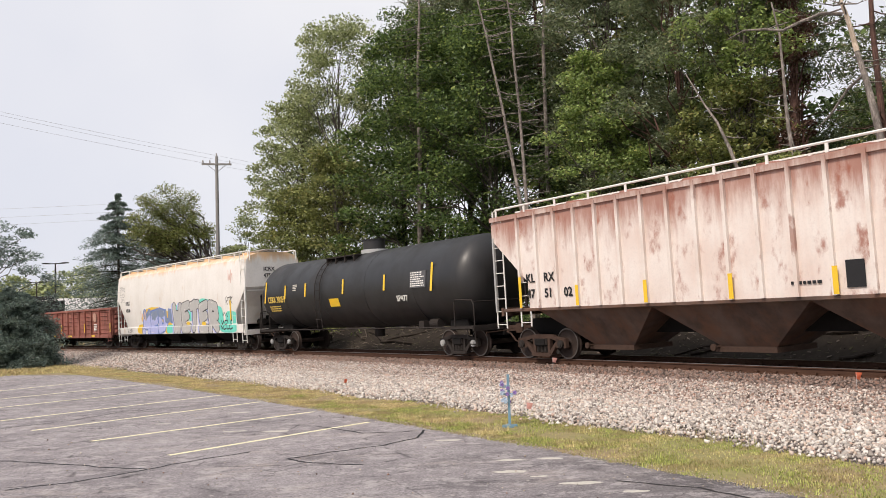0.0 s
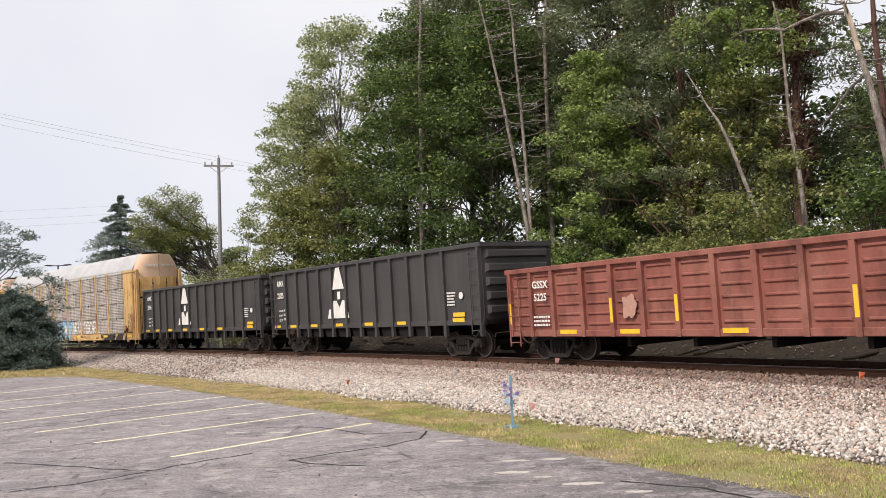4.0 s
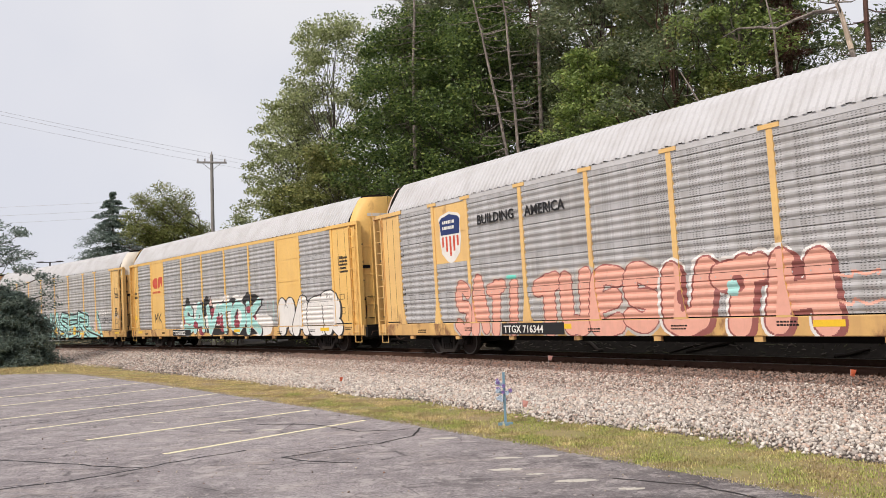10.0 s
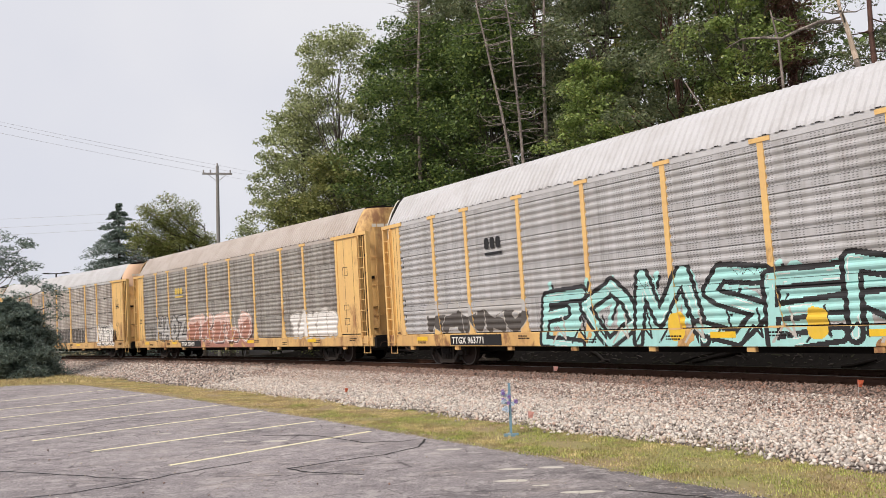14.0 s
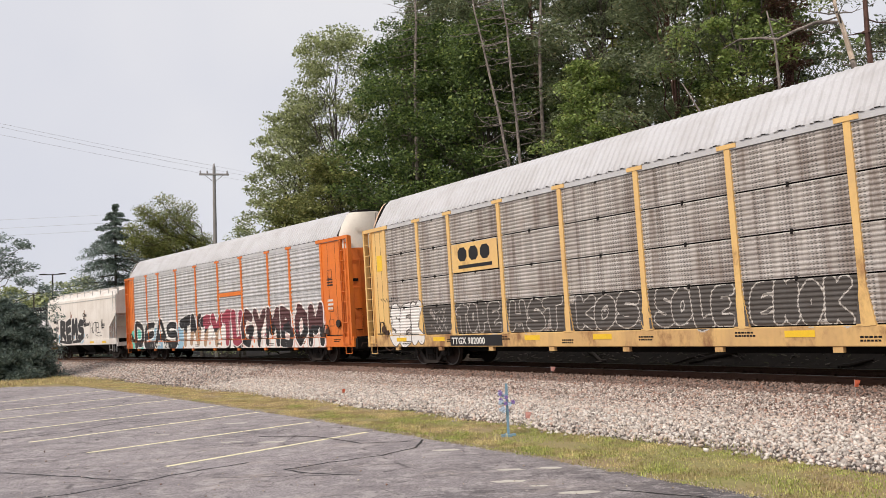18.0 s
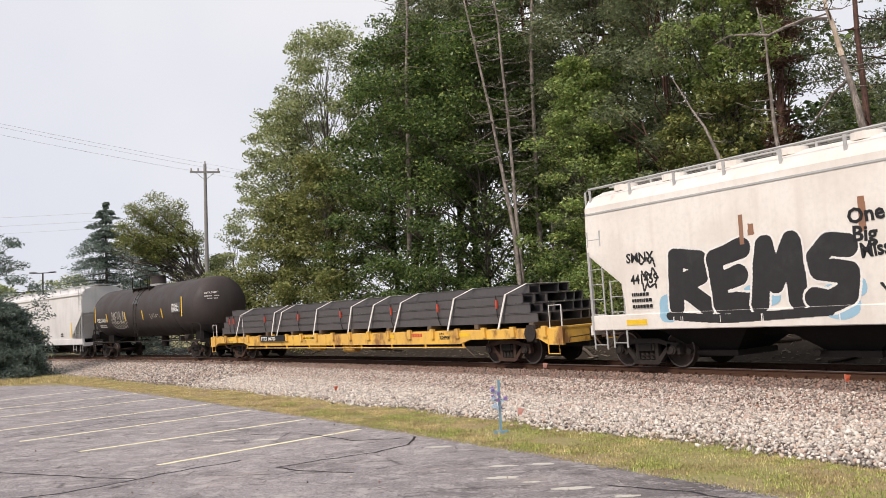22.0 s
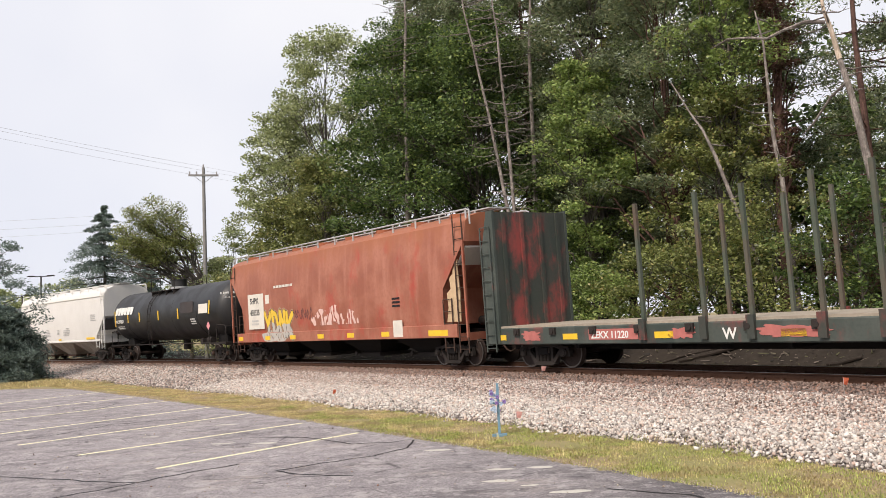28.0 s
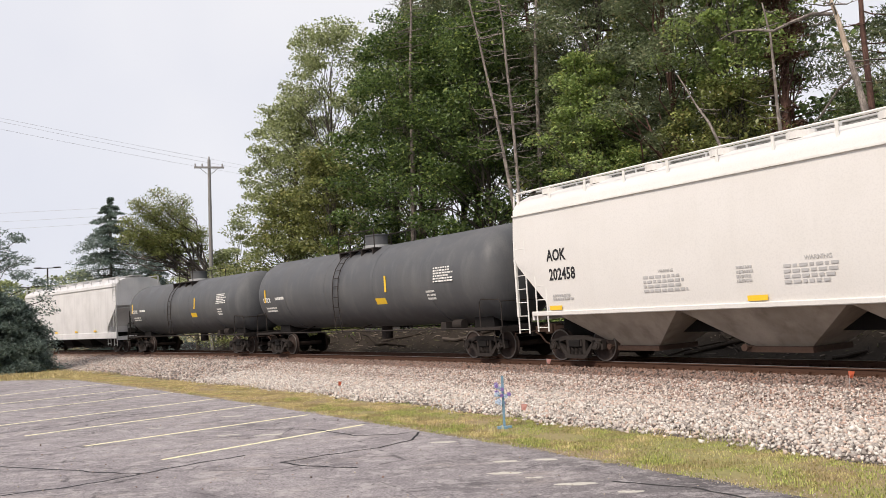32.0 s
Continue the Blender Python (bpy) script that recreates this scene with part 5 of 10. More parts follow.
def running_gear(car, length, centres, frame_material=None, cap_material=None):
    """Trucks and couplers of a car."""
    turn = centres / CURVE
    truck(centres, -turn, car, frame_material, cap_material)
    truck(-centres, turn, car, frame_material, cap_material)
    for s in (1, -1):
        c = new("coupler", COUPLER)
        c.parent = car
        c.matrix_basis = Matrix.Translation((s * (length / 2 - 0.22), 0, 0)) @ Matrix.Rotation(0 if s > 0 else math.pi, 4, "Z")
        part("draft_sill", Shape().box(min(s * (length / 2 - 2.6), s * (length / 2 - 0.75)), max(s * (length / 2 - 2.6), s * (length / 2 - 0.75)), -0.24, 0.24, 0.68, 1.08), M_UNDER, car)


# -- covered hopper --
def ring(x, zl, half, top, roof, bulge):
    """A hopper's cross section: bowed sides under an arched roof."""
    zs = [zl, 1.25, 1.7, 2.3, 3.0, 3.7, top - 0.25, top]
    pts = []
    for z in zs:
        f = max(0.0, min(1.0, (z - 1.1) / (top - 1.1)))
        pts.append((half - bulge * (abs(f - 0.45) / 0.55) ** 2.2, max(z, zl)))
    pts += [(half - bulge - 0.2, top + (roof - top) * 0.5), (half * 0.5, top + (roof - top) * 0.92)]
    return [(x, -y, z) for y, z in pts] + [(x, 0, roof)] + [(x, y, z) for y, z in reversed(pts)]


def covered_hopper(label, length, half_top, half_low, cut_high, cut_low, top, paint_mat, trim_mat, bays=3, centres=None, sill_mat=None, ribs=None, rib_mat=None, sill=(1.0, 1.36), half=1.6, bulge=0.1, roof=0.28, bay_mat=None, lip=False, rail_mat=None, board_mat=None, cap_material=None, frame_material=None, slope_mat=None, ladder_mat=None):
    ladder_mat = ladder_mat or rail_mat or trim_mat
    car = thing("covered_hopper", label, "railway car", "cars of the freight train")
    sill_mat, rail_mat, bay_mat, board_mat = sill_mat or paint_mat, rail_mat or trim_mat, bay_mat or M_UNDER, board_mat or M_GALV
    st = [(-half_top, cut_high), (-half_top + 0.02, cut_high - 0.02), (-half_low, cut_low), (-half_low + 0.05, sill[1] - 0.02)]
    n = 16
    mid = [(-half_low + 0.05 + (2 * half_low - 0.1) * i / n, sill[1] - 0.02) for i in range(1, n)]
    st = st + mid + [(-x, z) for x, z in reversed(st)]
    part("body", Shape().loft([ring(x, z, half, top, top + roof, bulge) for x, z in st]), paint_mat, car, smooth=True)
    if ribs:
        for x in ribs:
            for s in (-1, 1):
                part("side_post", Shape().box(x - 0.045, x + 0.045, min(s * (half - 0.06), s * (half + 0.085)), max(s * (half - 0.06), s * (half + 0.085)), max(sill[1], cut_low if abs(x) > half_low else 0), top - 0.02), rib_mat or paint_mat, car)
        for s in (-1, 1):
            part("top_plate", Shape().box(-half_top, half_top, min(s * (half - 0.12), s * (half + 0.06)), max(s * (half - 0.12), s * (half + 0.06)), top - 0.12, top + 0.02), rib_mat or paint_mat, car)
    if lip:
        for s in (-1, 1):
            part("roof_lip", Shape().box(-half_top + 0.02, half_top - 0.02, min(s * (half - 0.16), s * (half - 0.02)), max(s * (half - 0.16), s * (half - 0.02)), top - 0.2, top - 0.155), trim_mat, car, "grey seam under the roof")
    for s in (-1, 1):
        y0, y1 = sorted((s * (half - 0.14), s * (half + 0.01)))
        part("side_sill", Shape().soft_box(-length / 2 + 1.0, length / 2 - 1.0, y0, y1, sill[0], sill[1], 0.02), sill_mat, car)
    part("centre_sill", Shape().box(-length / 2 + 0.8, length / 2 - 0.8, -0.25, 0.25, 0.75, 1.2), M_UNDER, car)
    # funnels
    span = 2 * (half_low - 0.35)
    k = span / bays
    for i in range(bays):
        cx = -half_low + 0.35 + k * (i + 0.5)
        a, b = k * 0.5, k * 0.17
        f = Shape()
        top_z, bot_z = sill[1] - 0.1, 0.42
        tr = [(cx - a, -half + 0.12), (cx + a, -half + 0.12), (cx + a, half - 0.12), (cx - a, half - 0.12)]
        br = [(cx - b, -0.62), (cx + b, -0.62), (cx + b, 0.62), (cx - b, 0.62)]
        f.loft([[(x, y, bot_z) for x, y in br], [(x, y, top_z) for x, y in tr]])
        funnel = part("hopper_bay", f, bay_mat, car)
        g = Shape().box(cx - b - 0.1, cx + b + 0.1, -0.75, 0.75, 0.3, 0.43)
        g.tube([(cx - b, -0.95, 0.42), (cx - b, 0.95, 0.42)], 0.035, 8)
        g.disc_y(cx - b, -0.95, 0.42, 0.085, 0.06, 12)
        part("outlet_gate", g, M_IRON_BROWN if bay_mat is not M_UNDER else M_IRON, funnel, "steel outlet gate with a round end")
    # roof walk and its edge
    rz = top + roof
    board = Shape()
    for y in (-0.32, 0.0, 0.32):
        board.box(-half_top - 0.1, half_top + 0.1, y - 0.13, y + 0.13, rz + 0.1, rz + 0.14)
    for i in range(14):
        x = -half_top + (2 * half_top) * (i + 0.5) / 14
        board.box(x - 0.03, x + 0.03, -0.45, 0.45, rz - 0.02, rz + 0.1)
    part("running_board", board, board_mat, car)
    for s in (-1, 1):
        r = Shape()
        y = s * (half - bulge - 0.14)
        zt = top + roof * 0.62 + 0.2
        end = half_top + 0.08
        r.tube([(-end, y, zt - 0.5), (-end, y, zt - 0.06), (-end + 0.15, y, zt), (0, y, zt), (end - 0.15, y, zt), (end, y, zt - 0.06), (end, y, zt - 0.5)], 0.032, 6)
        cnt = int(half_top / 0.72)
        for i in range(cnt + 1):
            x = -half_top + 0.1 + (2 * half_top - 0.2) * i / cnt
            r.box(x - 0.035, x + 0.035, y - 0.015, y + 0.015, top + 0.03, zt)
        part("roof_rail", r, rail_mat, car)
    for i in range(8):
        x = -half_top + 2 * half_top * (i + 0.5) / 8
        for y in (-0.75, 0.75):
            part("hatch", Shape().disc_z(x, y, rz - 0.12, rz + 0.04, 0.32, 14), paint_mat, car)
    # ends
    for s in (-1, 1):
        e = s * (length / 2 - 0.95)
        slope = Shape()
        xa, xb = s * (half_low - 0.25), s * (half_top - 0.1)
        slope.add([(xa, -half + 0.16, cut_low - 0.1), (xa, half - 0.16, cut_low - 0.1), (xb, half - 0.16, cut_high - 0.14), (xb, -half + 0.16, cut_high - 0.14),
                   (xa, -half + 0.16, cut_low - 0.16), (xa, half - 0.16, cut_low - 0.16), (xb, half - 0.16, cut_high - 0.2), (xb, -half + 0.16, cut_high - 0.2)],
                  [(0, 1, 2, 3), (4, 7, 6, 5), (0, 4, 5, 1), (1, 5, 6, 2), (2, 6, 7, 3), (3, 7, 4, 0)])
        part("slope_sheet", slope, slope_mat or paint_mat, car, "sloping end sheet")
        part("end_platform", Shape().box(min(e, s * (half_low - 0.2)), max(e, s * (half_low - 0.2)), -1.5, 1.5, sill[0] + 0.02, sill[0] + 0.09).box(e - 0.05, e + 0.05, -1.55, 1.55, sill[0] - 0.12, sill[0] + 0.14), sill_mat, car)
        for y in (-0.55, 0.55):
            fr = Shape().box(s * (half_top - 0.35) - 0.035, s * (half_top - 0.35) + 0.035, y - 0.03, y + 0.03, sill[0] + 0.08, cut_high - 0.1)
            part("end_post", fr, M_IRON, car)
        x0, x1 = sorted((s * (half_top - 0.52), s * (half_top - 0.05)))
        for y in (-half + 0.02, half - 0.02):
            ladder(x0, x1, sill[0] - 0.5, top + 0.25 if y * s < 0 else cut_high + 0.6, y, car, ladder_mat, 0.4, depth=0.02)
            lo, hi = sorted((s * (half_low - 0.05), s * (half_low + 0.42)))
            ladder(lo, hi, sill[0] - 0.45, sill[0] + 1.3, y, car, ladder_mat, 0.4, depth=0.02)
            part("corner_post", Shape().box(s * (half_top - 0.06) - 0.04, s * (half_top - 0.06) + 0.04, y - 0.035, y + 0.035, sill[0], cut_high + 0.05), trim_mat, car)
        part("brake_gear", Shape().disc_x(s * (half_low + 0.5), -0.2, sill[0] + 0.5, 0.16, 0.5, 14).box(s * (half_low + 0.4) - 0.2, s * (half_low + 0.4) + 0.2, 0.2, 0.7, sill[0] + 0.3, sill[0] + 0.8), M_IRON, car)
    running_gear(car, length, centres or length / 2 - 2.15, frame_material, cap_material)
    return car


# -- tank car --
def tank_car(label, length, radius, zc, shell_mat, half=None, ladder_x=-1.2, cap_material=None, dome=(0.0, 0.42), platform=(-2.0, 1.0), end_mat=None, ring_mat=None, rail=True):
    car = thing("tank_car", label, "railway car", "cars of the freight train")
    half = half or length / 2 - 0.75
    head = radius * 0.52
    rings = []
    prof = [(half * -1 + head * (1 - math.cos(a)), radius * math.sin(a)) for a in [math.pi / 2 * i / 7 for i in range(1, 8)]]
    prof = [(-half, 0.05)] + prof
    xs = prof + [(x, radius) for x in np.linspace(-half + head, half - head, 12)[1:-1]] + [(-x, r) for x, r in reversed(prof)]
    for x, r in xs:
        sag = 0.05 * (abs(x) / half)
        rings.append([(x, r * math.cos(a), zc + sag - 0.03 + r * math.sin(a)) for a in [2 * math.pi * k / 40 for k in range(40)]])
    part("shell", Shape().loft(rings), shell_mat, car, smooth=True)
    for x in (-half * 0.62, -half * 0.22, half * 0.2, half * 0.6):
        part("weld_band", Shape().disc_x(x, 0, zc - 0.02, radius + 0.006, 0.06, 40), shell_mat, car)
    top = zc + radius
    part("dome", Shape().disc_z(dome[0], 0, top - 0.15, top + dome[1], 0.46, 20).disc_z(dome[0], 0, top + dome[1], top + dome[1] + 0.04, 0.5, 20), shell_mat, car, "round valve housing on top", True)
    part("dome_collar", Shape().disc_z(dome[0], 0, top - 0.1, top + 0.06, 0.56, 20), M_GALV, car)
    pl = Shape()
    for y in (-0.85, 0.85):
        pl.box(platform[0], platform[1], y - 0.18, y + 0.18, top - 0.16, top - 0.12)
        for x in np.linspace(platform[0] + 0.1, platform[1] - 0.1, 4):
            pl.box(x - 0.03, x + 0.03, y - 0.18, y + 0.18, top - 0.5, top - 0.14)
    part("top_platform", pl, M_IRON, car)
    if rail:
        rl = Shape()
        for y in (-1.0, 1.0):
            rl.tube([(platform[0], y, top - 0.14), (platform[0], y, top + 0.5), (platform[0] + 0.1, y, top + 0.58), (platform[1] - 0.1, y, top + 0.58), (platform[1], y, top + 0.5), (platform[1], y, top - 0.14)], 0.022, 6)
            for x in (platform[0] * 0.4, platform[1] * 0.4):
                rl.tube([(x, y, top - 0.14), (x, y, top + 0.57)], 0.02, 6)
        part("platform_rail", rl, M_IRON, car)
    for s in (-1, 1):
        lad = Shape()
        for dx in (-0.22, 0.22):
            lad.tube([(ladder_x + dx, s * (radius + 0.06) * math.cos(a), zc + (radius + 0.06) * math.sin(a)) for a in [0.0, 0.25, 0.5, 0.75, 1.0, 1.2]][::-1] + [(ladder_x + dx, s * (radius + 0.07), zc - 0.6), (ladder_x + dx, s * (radius - 0.05), 0.95)], 0.02, 5)
        for a in [0.05 + 0.2 * i for i in range(6)]:
            lad.tube([(ladder_x + dx, s * (radius + 0.06) * math.cos(a), zc + (radius + 0.06) * math.sin(a)) for dx in (-0.22, 0.22)], 0.014, 5)
        for z in (zc - 0.35, zc - 0.75, zc - 1.15):
            lad.tube([(ladder_x + dx, s * (radius + 0.05), z) for dx in (-0.22, 0.22)], 0.014, 5)
        part("ladder", lad, M_IRON, car)
        hr = Shape()
        end = length / 2 - 2.4
        hr.tube([(-end, s * 1.5, 1.02), (end, s * 1.5, 1.02)], 0.026, 6)
        for x in np.linspace(-end + 2.6, end - 2.6, 3):
            hr.tube([(x, s * 1.5, 1.02), (x, s * 0.5, zc - radius * 0.93)], 0.016, 5)
        part("side_rail", hr, M_IRON, car)
    for s in (-1, 1):
        x = s * (half - 1.7)
        part("saddle", Shape().slab([(x - 0.55, 0.9), (x + 0.55, 0.9), (x + 0.4, zc - radius * 0.55), (x - 0.4, zc - radius * 0.55)], -0.8, 0.8), end_mat or M_UNDER, car)
        part("end_platform", Shape().box(min(s * (length / 2 - 2.6), s * (length / 2 - 0.75)), max(s * (length / 2 - 2.6), s * (length / 2 - 0.75)), -1.5, 1.5, 0.96, 1.03).box(s * (length / 2 - 0.8) - 0.04, s * (length / 2 - 0.8) + 0.04, -1.5, 1.5, 0.88, 1.06), M_IRON, car)
        gr = Shape()
        e = s * (length / 2 - 0.78)
        for y in (-1.45, 1.45):
            inner = s * (length / 2 - 1.85)
            gr.tube([(e, y, 0.55), (e, y, 1.75), (e - s * 0.1, y, 1.9), (inner + s * 0.1, y, 1.95), (inner, y, 1.85), (inner, y, 1.0)], 0.022, 6)
            gr.tube([(e, y, 0.45), (e - s * 0.4, y, 0.45), (e - s * 0.4, y, 0.95)], 0.018, 5)
        gr.tube([(e, -1.45, 1.85), (e, 1.45, 1.85)], 0.02, 6)
        part("end_rail", gr, M_IRON, car)
    part("outlet_valve", Shape().disc_z(0.2, 0, 0.62, zc - radius + 0.1, 0.22, 14), M_IRON, car)
    part("brake_cylinder", Shape().disc_x(half - 2.9, -0.9, 1.15, 0.17, 0.5, 14).box(half - 3.6, half - 3.3, -1.2, -0.8, 0.95, 1.25), M_IRON, car)
    running_gear(car, length, length / 2 - 2.18, M_IRON, cap_material)
    return car


def head_marks(car, end, radius, zc, rows, y=-1.0):
    """Rows of short white bars on a tank's curved head."""
    for z, wide, tall in rows:
        bits = Shape()
        for k in range(8):
            if k == 4:
                continue
            q = y + wide * (k / 7 - 0.5)
            rr = math.hypot(q, z - zc) / radius
            x = end - 0.52 * radius * (1 - math.sqrt(max(0.02, 1 - rr * rr)))
            bits.box(x - 0.05, x + 0.012, q - wide * 0.05, q + wide * 0.045, z, z + tall)
        part("head_mark", bits, M_WHITE, car, "row of small white marks")["kind"] = "stuff"


def head_letters(body, car, end, radius, zc, y, z, size):
    """Writing laid on a tank's curved head, centred at y, z."""
    depth = 0.52 * radius
    lift = math.sqrt(1 - (y * y + (z - zc) ** 2) / radius ** 2)
    p = Vector((end - depth * (1 - lift), y, z))
    n = Vector((lift / depth, y / radius ** 2, (z - zc) / radius ** 2)).normalized()
    u = (Vector((0, 1, 0)) - n * n.y).normalized()
    v = n.cross(u)
    p += n * 0.008 - u * (0.28 * size * len(body) * 0.9)
    ob = letters(body, 0, 0, size, M_WHITE, car)
    ob.matrix_basis = Matrix(((u.x * 0.9, v.x, n.x, p.x), (u.y * 0.9, v.y, n.y, p.y), (u.z * 0.9, v.z, n.z, p.z), (0, 0, 0, 1)))


def on_tank(radius, zc, z):
    """The y and the tilt of writing at height z on a tank's side."""
    a = math.asin(max(-1, min(1, (z - zc) / radius)))
    return -radius * math.cos(a) - 0.004, -a


# -- gondolas --
def gondola(label, length, half, top, low, paint_mat, posts, belly=0.0, corrugated=False, trim_mat=None, patch_mat=None):
    car = thing("gondola", label, "railway car", "cars of the freight train")
    w = 1.5
    for s in (-1, 1):
        y0, y1 = sorted((s * (w - 0.02), s * (w - 0.06)))
        part("side_sheet", Shape().box(-half, half, y0, y1, low, top), paint_mat, car)
        y0, y1 = sorted((s * (w - 0.1), s * (w + 0.09)))
        part("top_chord", Shape().soft_box(-half - 0.05, half + 0.05, y0, y1, top - 0.1, top + 0.05, 0.02), trim_mat or paint_mat, car)
        y0, y1 = sorted((s * (w - 0.1), s * (w + 0.05)))
        part("side_sill", Shape().soft_box(-half, half, y0, y1, low - 0.06, low + 0.12, 0.015), paint_mat, car)
        for x in posts:
            y0, y1 = sorted((s * (w - 0.04), s * (w + 0.085)))
            part("side_post", Shape().slab([(x - 0.07, low - belly), (x + 0.07, low - belly), (x + 0.07, top - 0.08), (x - 0.07, top - 0.08)], y0, y1), paint_mat, car)
        if corrugated:
            for a, b in zip([-half] + posts, posts + [half]):
                if b - a < 0.5:
                    continue
                dents = Shape()
                k = 6
                for i in range(k):
                    z = low + 0.28 + (top - low - 0.5) * i / (k - 1)
                    yy = s * (w - 0.03)
                    m = 0.11
                    vs = [(a + 0.12, yy, z - m / 2), (b - 0.12, yy, z - m / 2), (b - 0.12, yy, z + m / 2), (a + 0.12, yy, z + m / 2), (a + 0.2, yy + s * 0.05, z - 0.01), (b - 0.2, yy + s * 0.05, z - 0.01), (b - 0.2, yy + s * 0.05, z + 0.02), (a + 0.2, yy + s * 0.05, z + 0.02)]
                    dents.add(vs, [(4, 5, 6, 7), (0, 1, 5, 4), (1, 2, 6, 5), (2, 3, 7, 6), (3, 0, 4, 7)])
                part("pressed_ribs", dents, paint_mat, car)
    if belly:
        bl = Shape()
        for a, b in zip(posts, posts[1:]):
            if abs(a + b) / 2 < half - 2.9:
                bl.slab([(a + 0.05, low), (b - 0.05, low), (b - 0.25, low - belly), (a + 0.25, low - belly)], -w + 0.1, -w + 0.2)
        part("belly_plate", bl, M_UNDER, car)
    part("floor", Shape().box(-half, half, -w + 0.05, w - 0.05, low + 0.02, low + 0.12), M_UNDER, car)
    part("centre_sill", Shape().box(-length / 2 + 0.8, length / 2 - 0.8, -0.3, 0.3, 0.68, low), M_UNDER, car)
    for i in range(6):
        x = -half + 2.6 + (2 * half - 5.2) * i / 5
        part("cross_bearer", Shape().slab([(x - 0.06, low), (x + 0.06, low), (x + 0.06, low - 0.32), (x - 0.06, low - 0.32)], -1.3, 1.3), M_UNDER, car)
    for s in (-1, 1):
        x0, x1 = sorted((s * half, s * (half - 0.05)))
        part("end_sheet", Shape().box(x0, x1, -w + 0.03, w - 0.03, low, top), paint_mat, car)
        k = 5
        for i in range(k):
            z = low + 0.2 + (top - low - 0.3) * (i + 0.5) / k
            h = (top - low) / k * 0.3
            part("end_rib", Shape().add([(s * half, -1.35, z - h), (s * half, 1.35, z - h), (s * half, 1.35, z + h), (s * half, -1.35, z + h), (s * (half + 0.13), -1.28, z - h * 0.6), (s * (half + 0.13), 1.28, z - h * 0.6), (s * (half + 0.13), 1.28, z + h * 0.6), (s * (half + 0.13), -1.28, z + h * 0.6)],
                                        [(4, 5, 6, 7), (0, 1, 5, 4), (1, 2, 6, 5), (2, 3, 7, 6), (3, 0, 4, 7), (0, 3, 2, 1)]), paint_mat, car)
        part("end_cap", Shape().box(min(s * (half - 0.05), s * (half + 0.1)), max(s * (half - 0.05), s * (half + 0.1)), -w - 0.07, w + 0.07, top - 0.1, top + 0.045), trim_mat or paint_mat, car)
        for y in (-w - 0.1, w + 0.1):
            x0, x1 = sorted((s * (half - 0.55), s * (half - 0.06)))
            ladder(x0, x1, low - 0.35, top - 0.2, y, car, trim_mat or paint_mat, 0.4, depth=0.08)
        part("end_platform", Shape().box(min(s * half, s * (length / 2 - 0.8)), max(s * half, s * (length / 2 - 0.8)), -1.5, 1.5, low - 0.05, low + 0.02), M_UNDER, car)
    running_gear(car, length, length / 2 - 2.45)
    return car


# -- autorack --
POSTS = [-12.1, -9.75, -7.75, -4.95, -2.1, 0.8, 3.6, 6.45, 8.55, 11.35]
EAVE, RIDGE = 5.22, 6.38


def panel_profile(height, pitch, depth, band):
    """The (out, up) line of a corrugated panel; a flat band may close it above."""
    n = max(1, int((height - band) / pitch))
    prof = []
    k = (height - band) / n
    for i in range(n):
        z = k * i
        prof += [(0.0, z), (0.0, z + k * 0.2), (-depth * 0.7, z + k * 0.42), (-depth, z + k * 0.55), (-depth, z + k * 0.75), (-depth * 0.5, z + k * 0.9)]
    if band:
        prof += [(0.0, height - band + 0.004), (-depth, height - band + 0.02)]
        prof.append((-depth, height))
    else:
        prof.append((0.0, height))
    return prof


def panel_mesh(width, height, y, pitch=0.16, depth=0.03, band=0.0):
    """A corrugated steel panel, ribs lying along the car."""
    prof = panel_profile(height, pitch, depth, band)
    m = len(prof)
    vs = [(x, y + a, z) for x in (0, width) for a, z in prof] + [(x, y + 0.025, z) for x in (0, width) for a, z in prof]
    fs = [(i, i + 1, m + i + 1, m + i) for i in range(m - 1)]
    fs += [(2 * m + i, 3 * m + i, 3 * m + i + 1, 2 * m + i + 1) for i in range(m - 1)]
    fs += [(i, 2 * m + i, 2 * m + i + 1, i + 1) for i in range(m - 1)] + [(m + i, m + i + 1, 3 * m + i + 1, 3 * m + i) for i in range(m - 1)]
    if band:
        z = height - band * 0.5
        for i in range(int(width / 0.42)):
            x = 0.2 + 0.42 * i
            k = len(vs)
            vs += [(x + dx, y - depth - 0.014 * (dx == 0), z + dz) for dx, dz in ((-0.022, 0), (0, -0.022), (0.022, 0), (0, 0.022), (0, 0))]
            fs += [(k, k + 1, k + 4), (k + 1, k + 2, k + 4), (k + 2, k + 3, k + 4), (k + 3, k, k + 4)]
    me = bpy.data.meshes.new("panel")
    me.from_pydata(vs, [], fs)
    me.update()
    return me


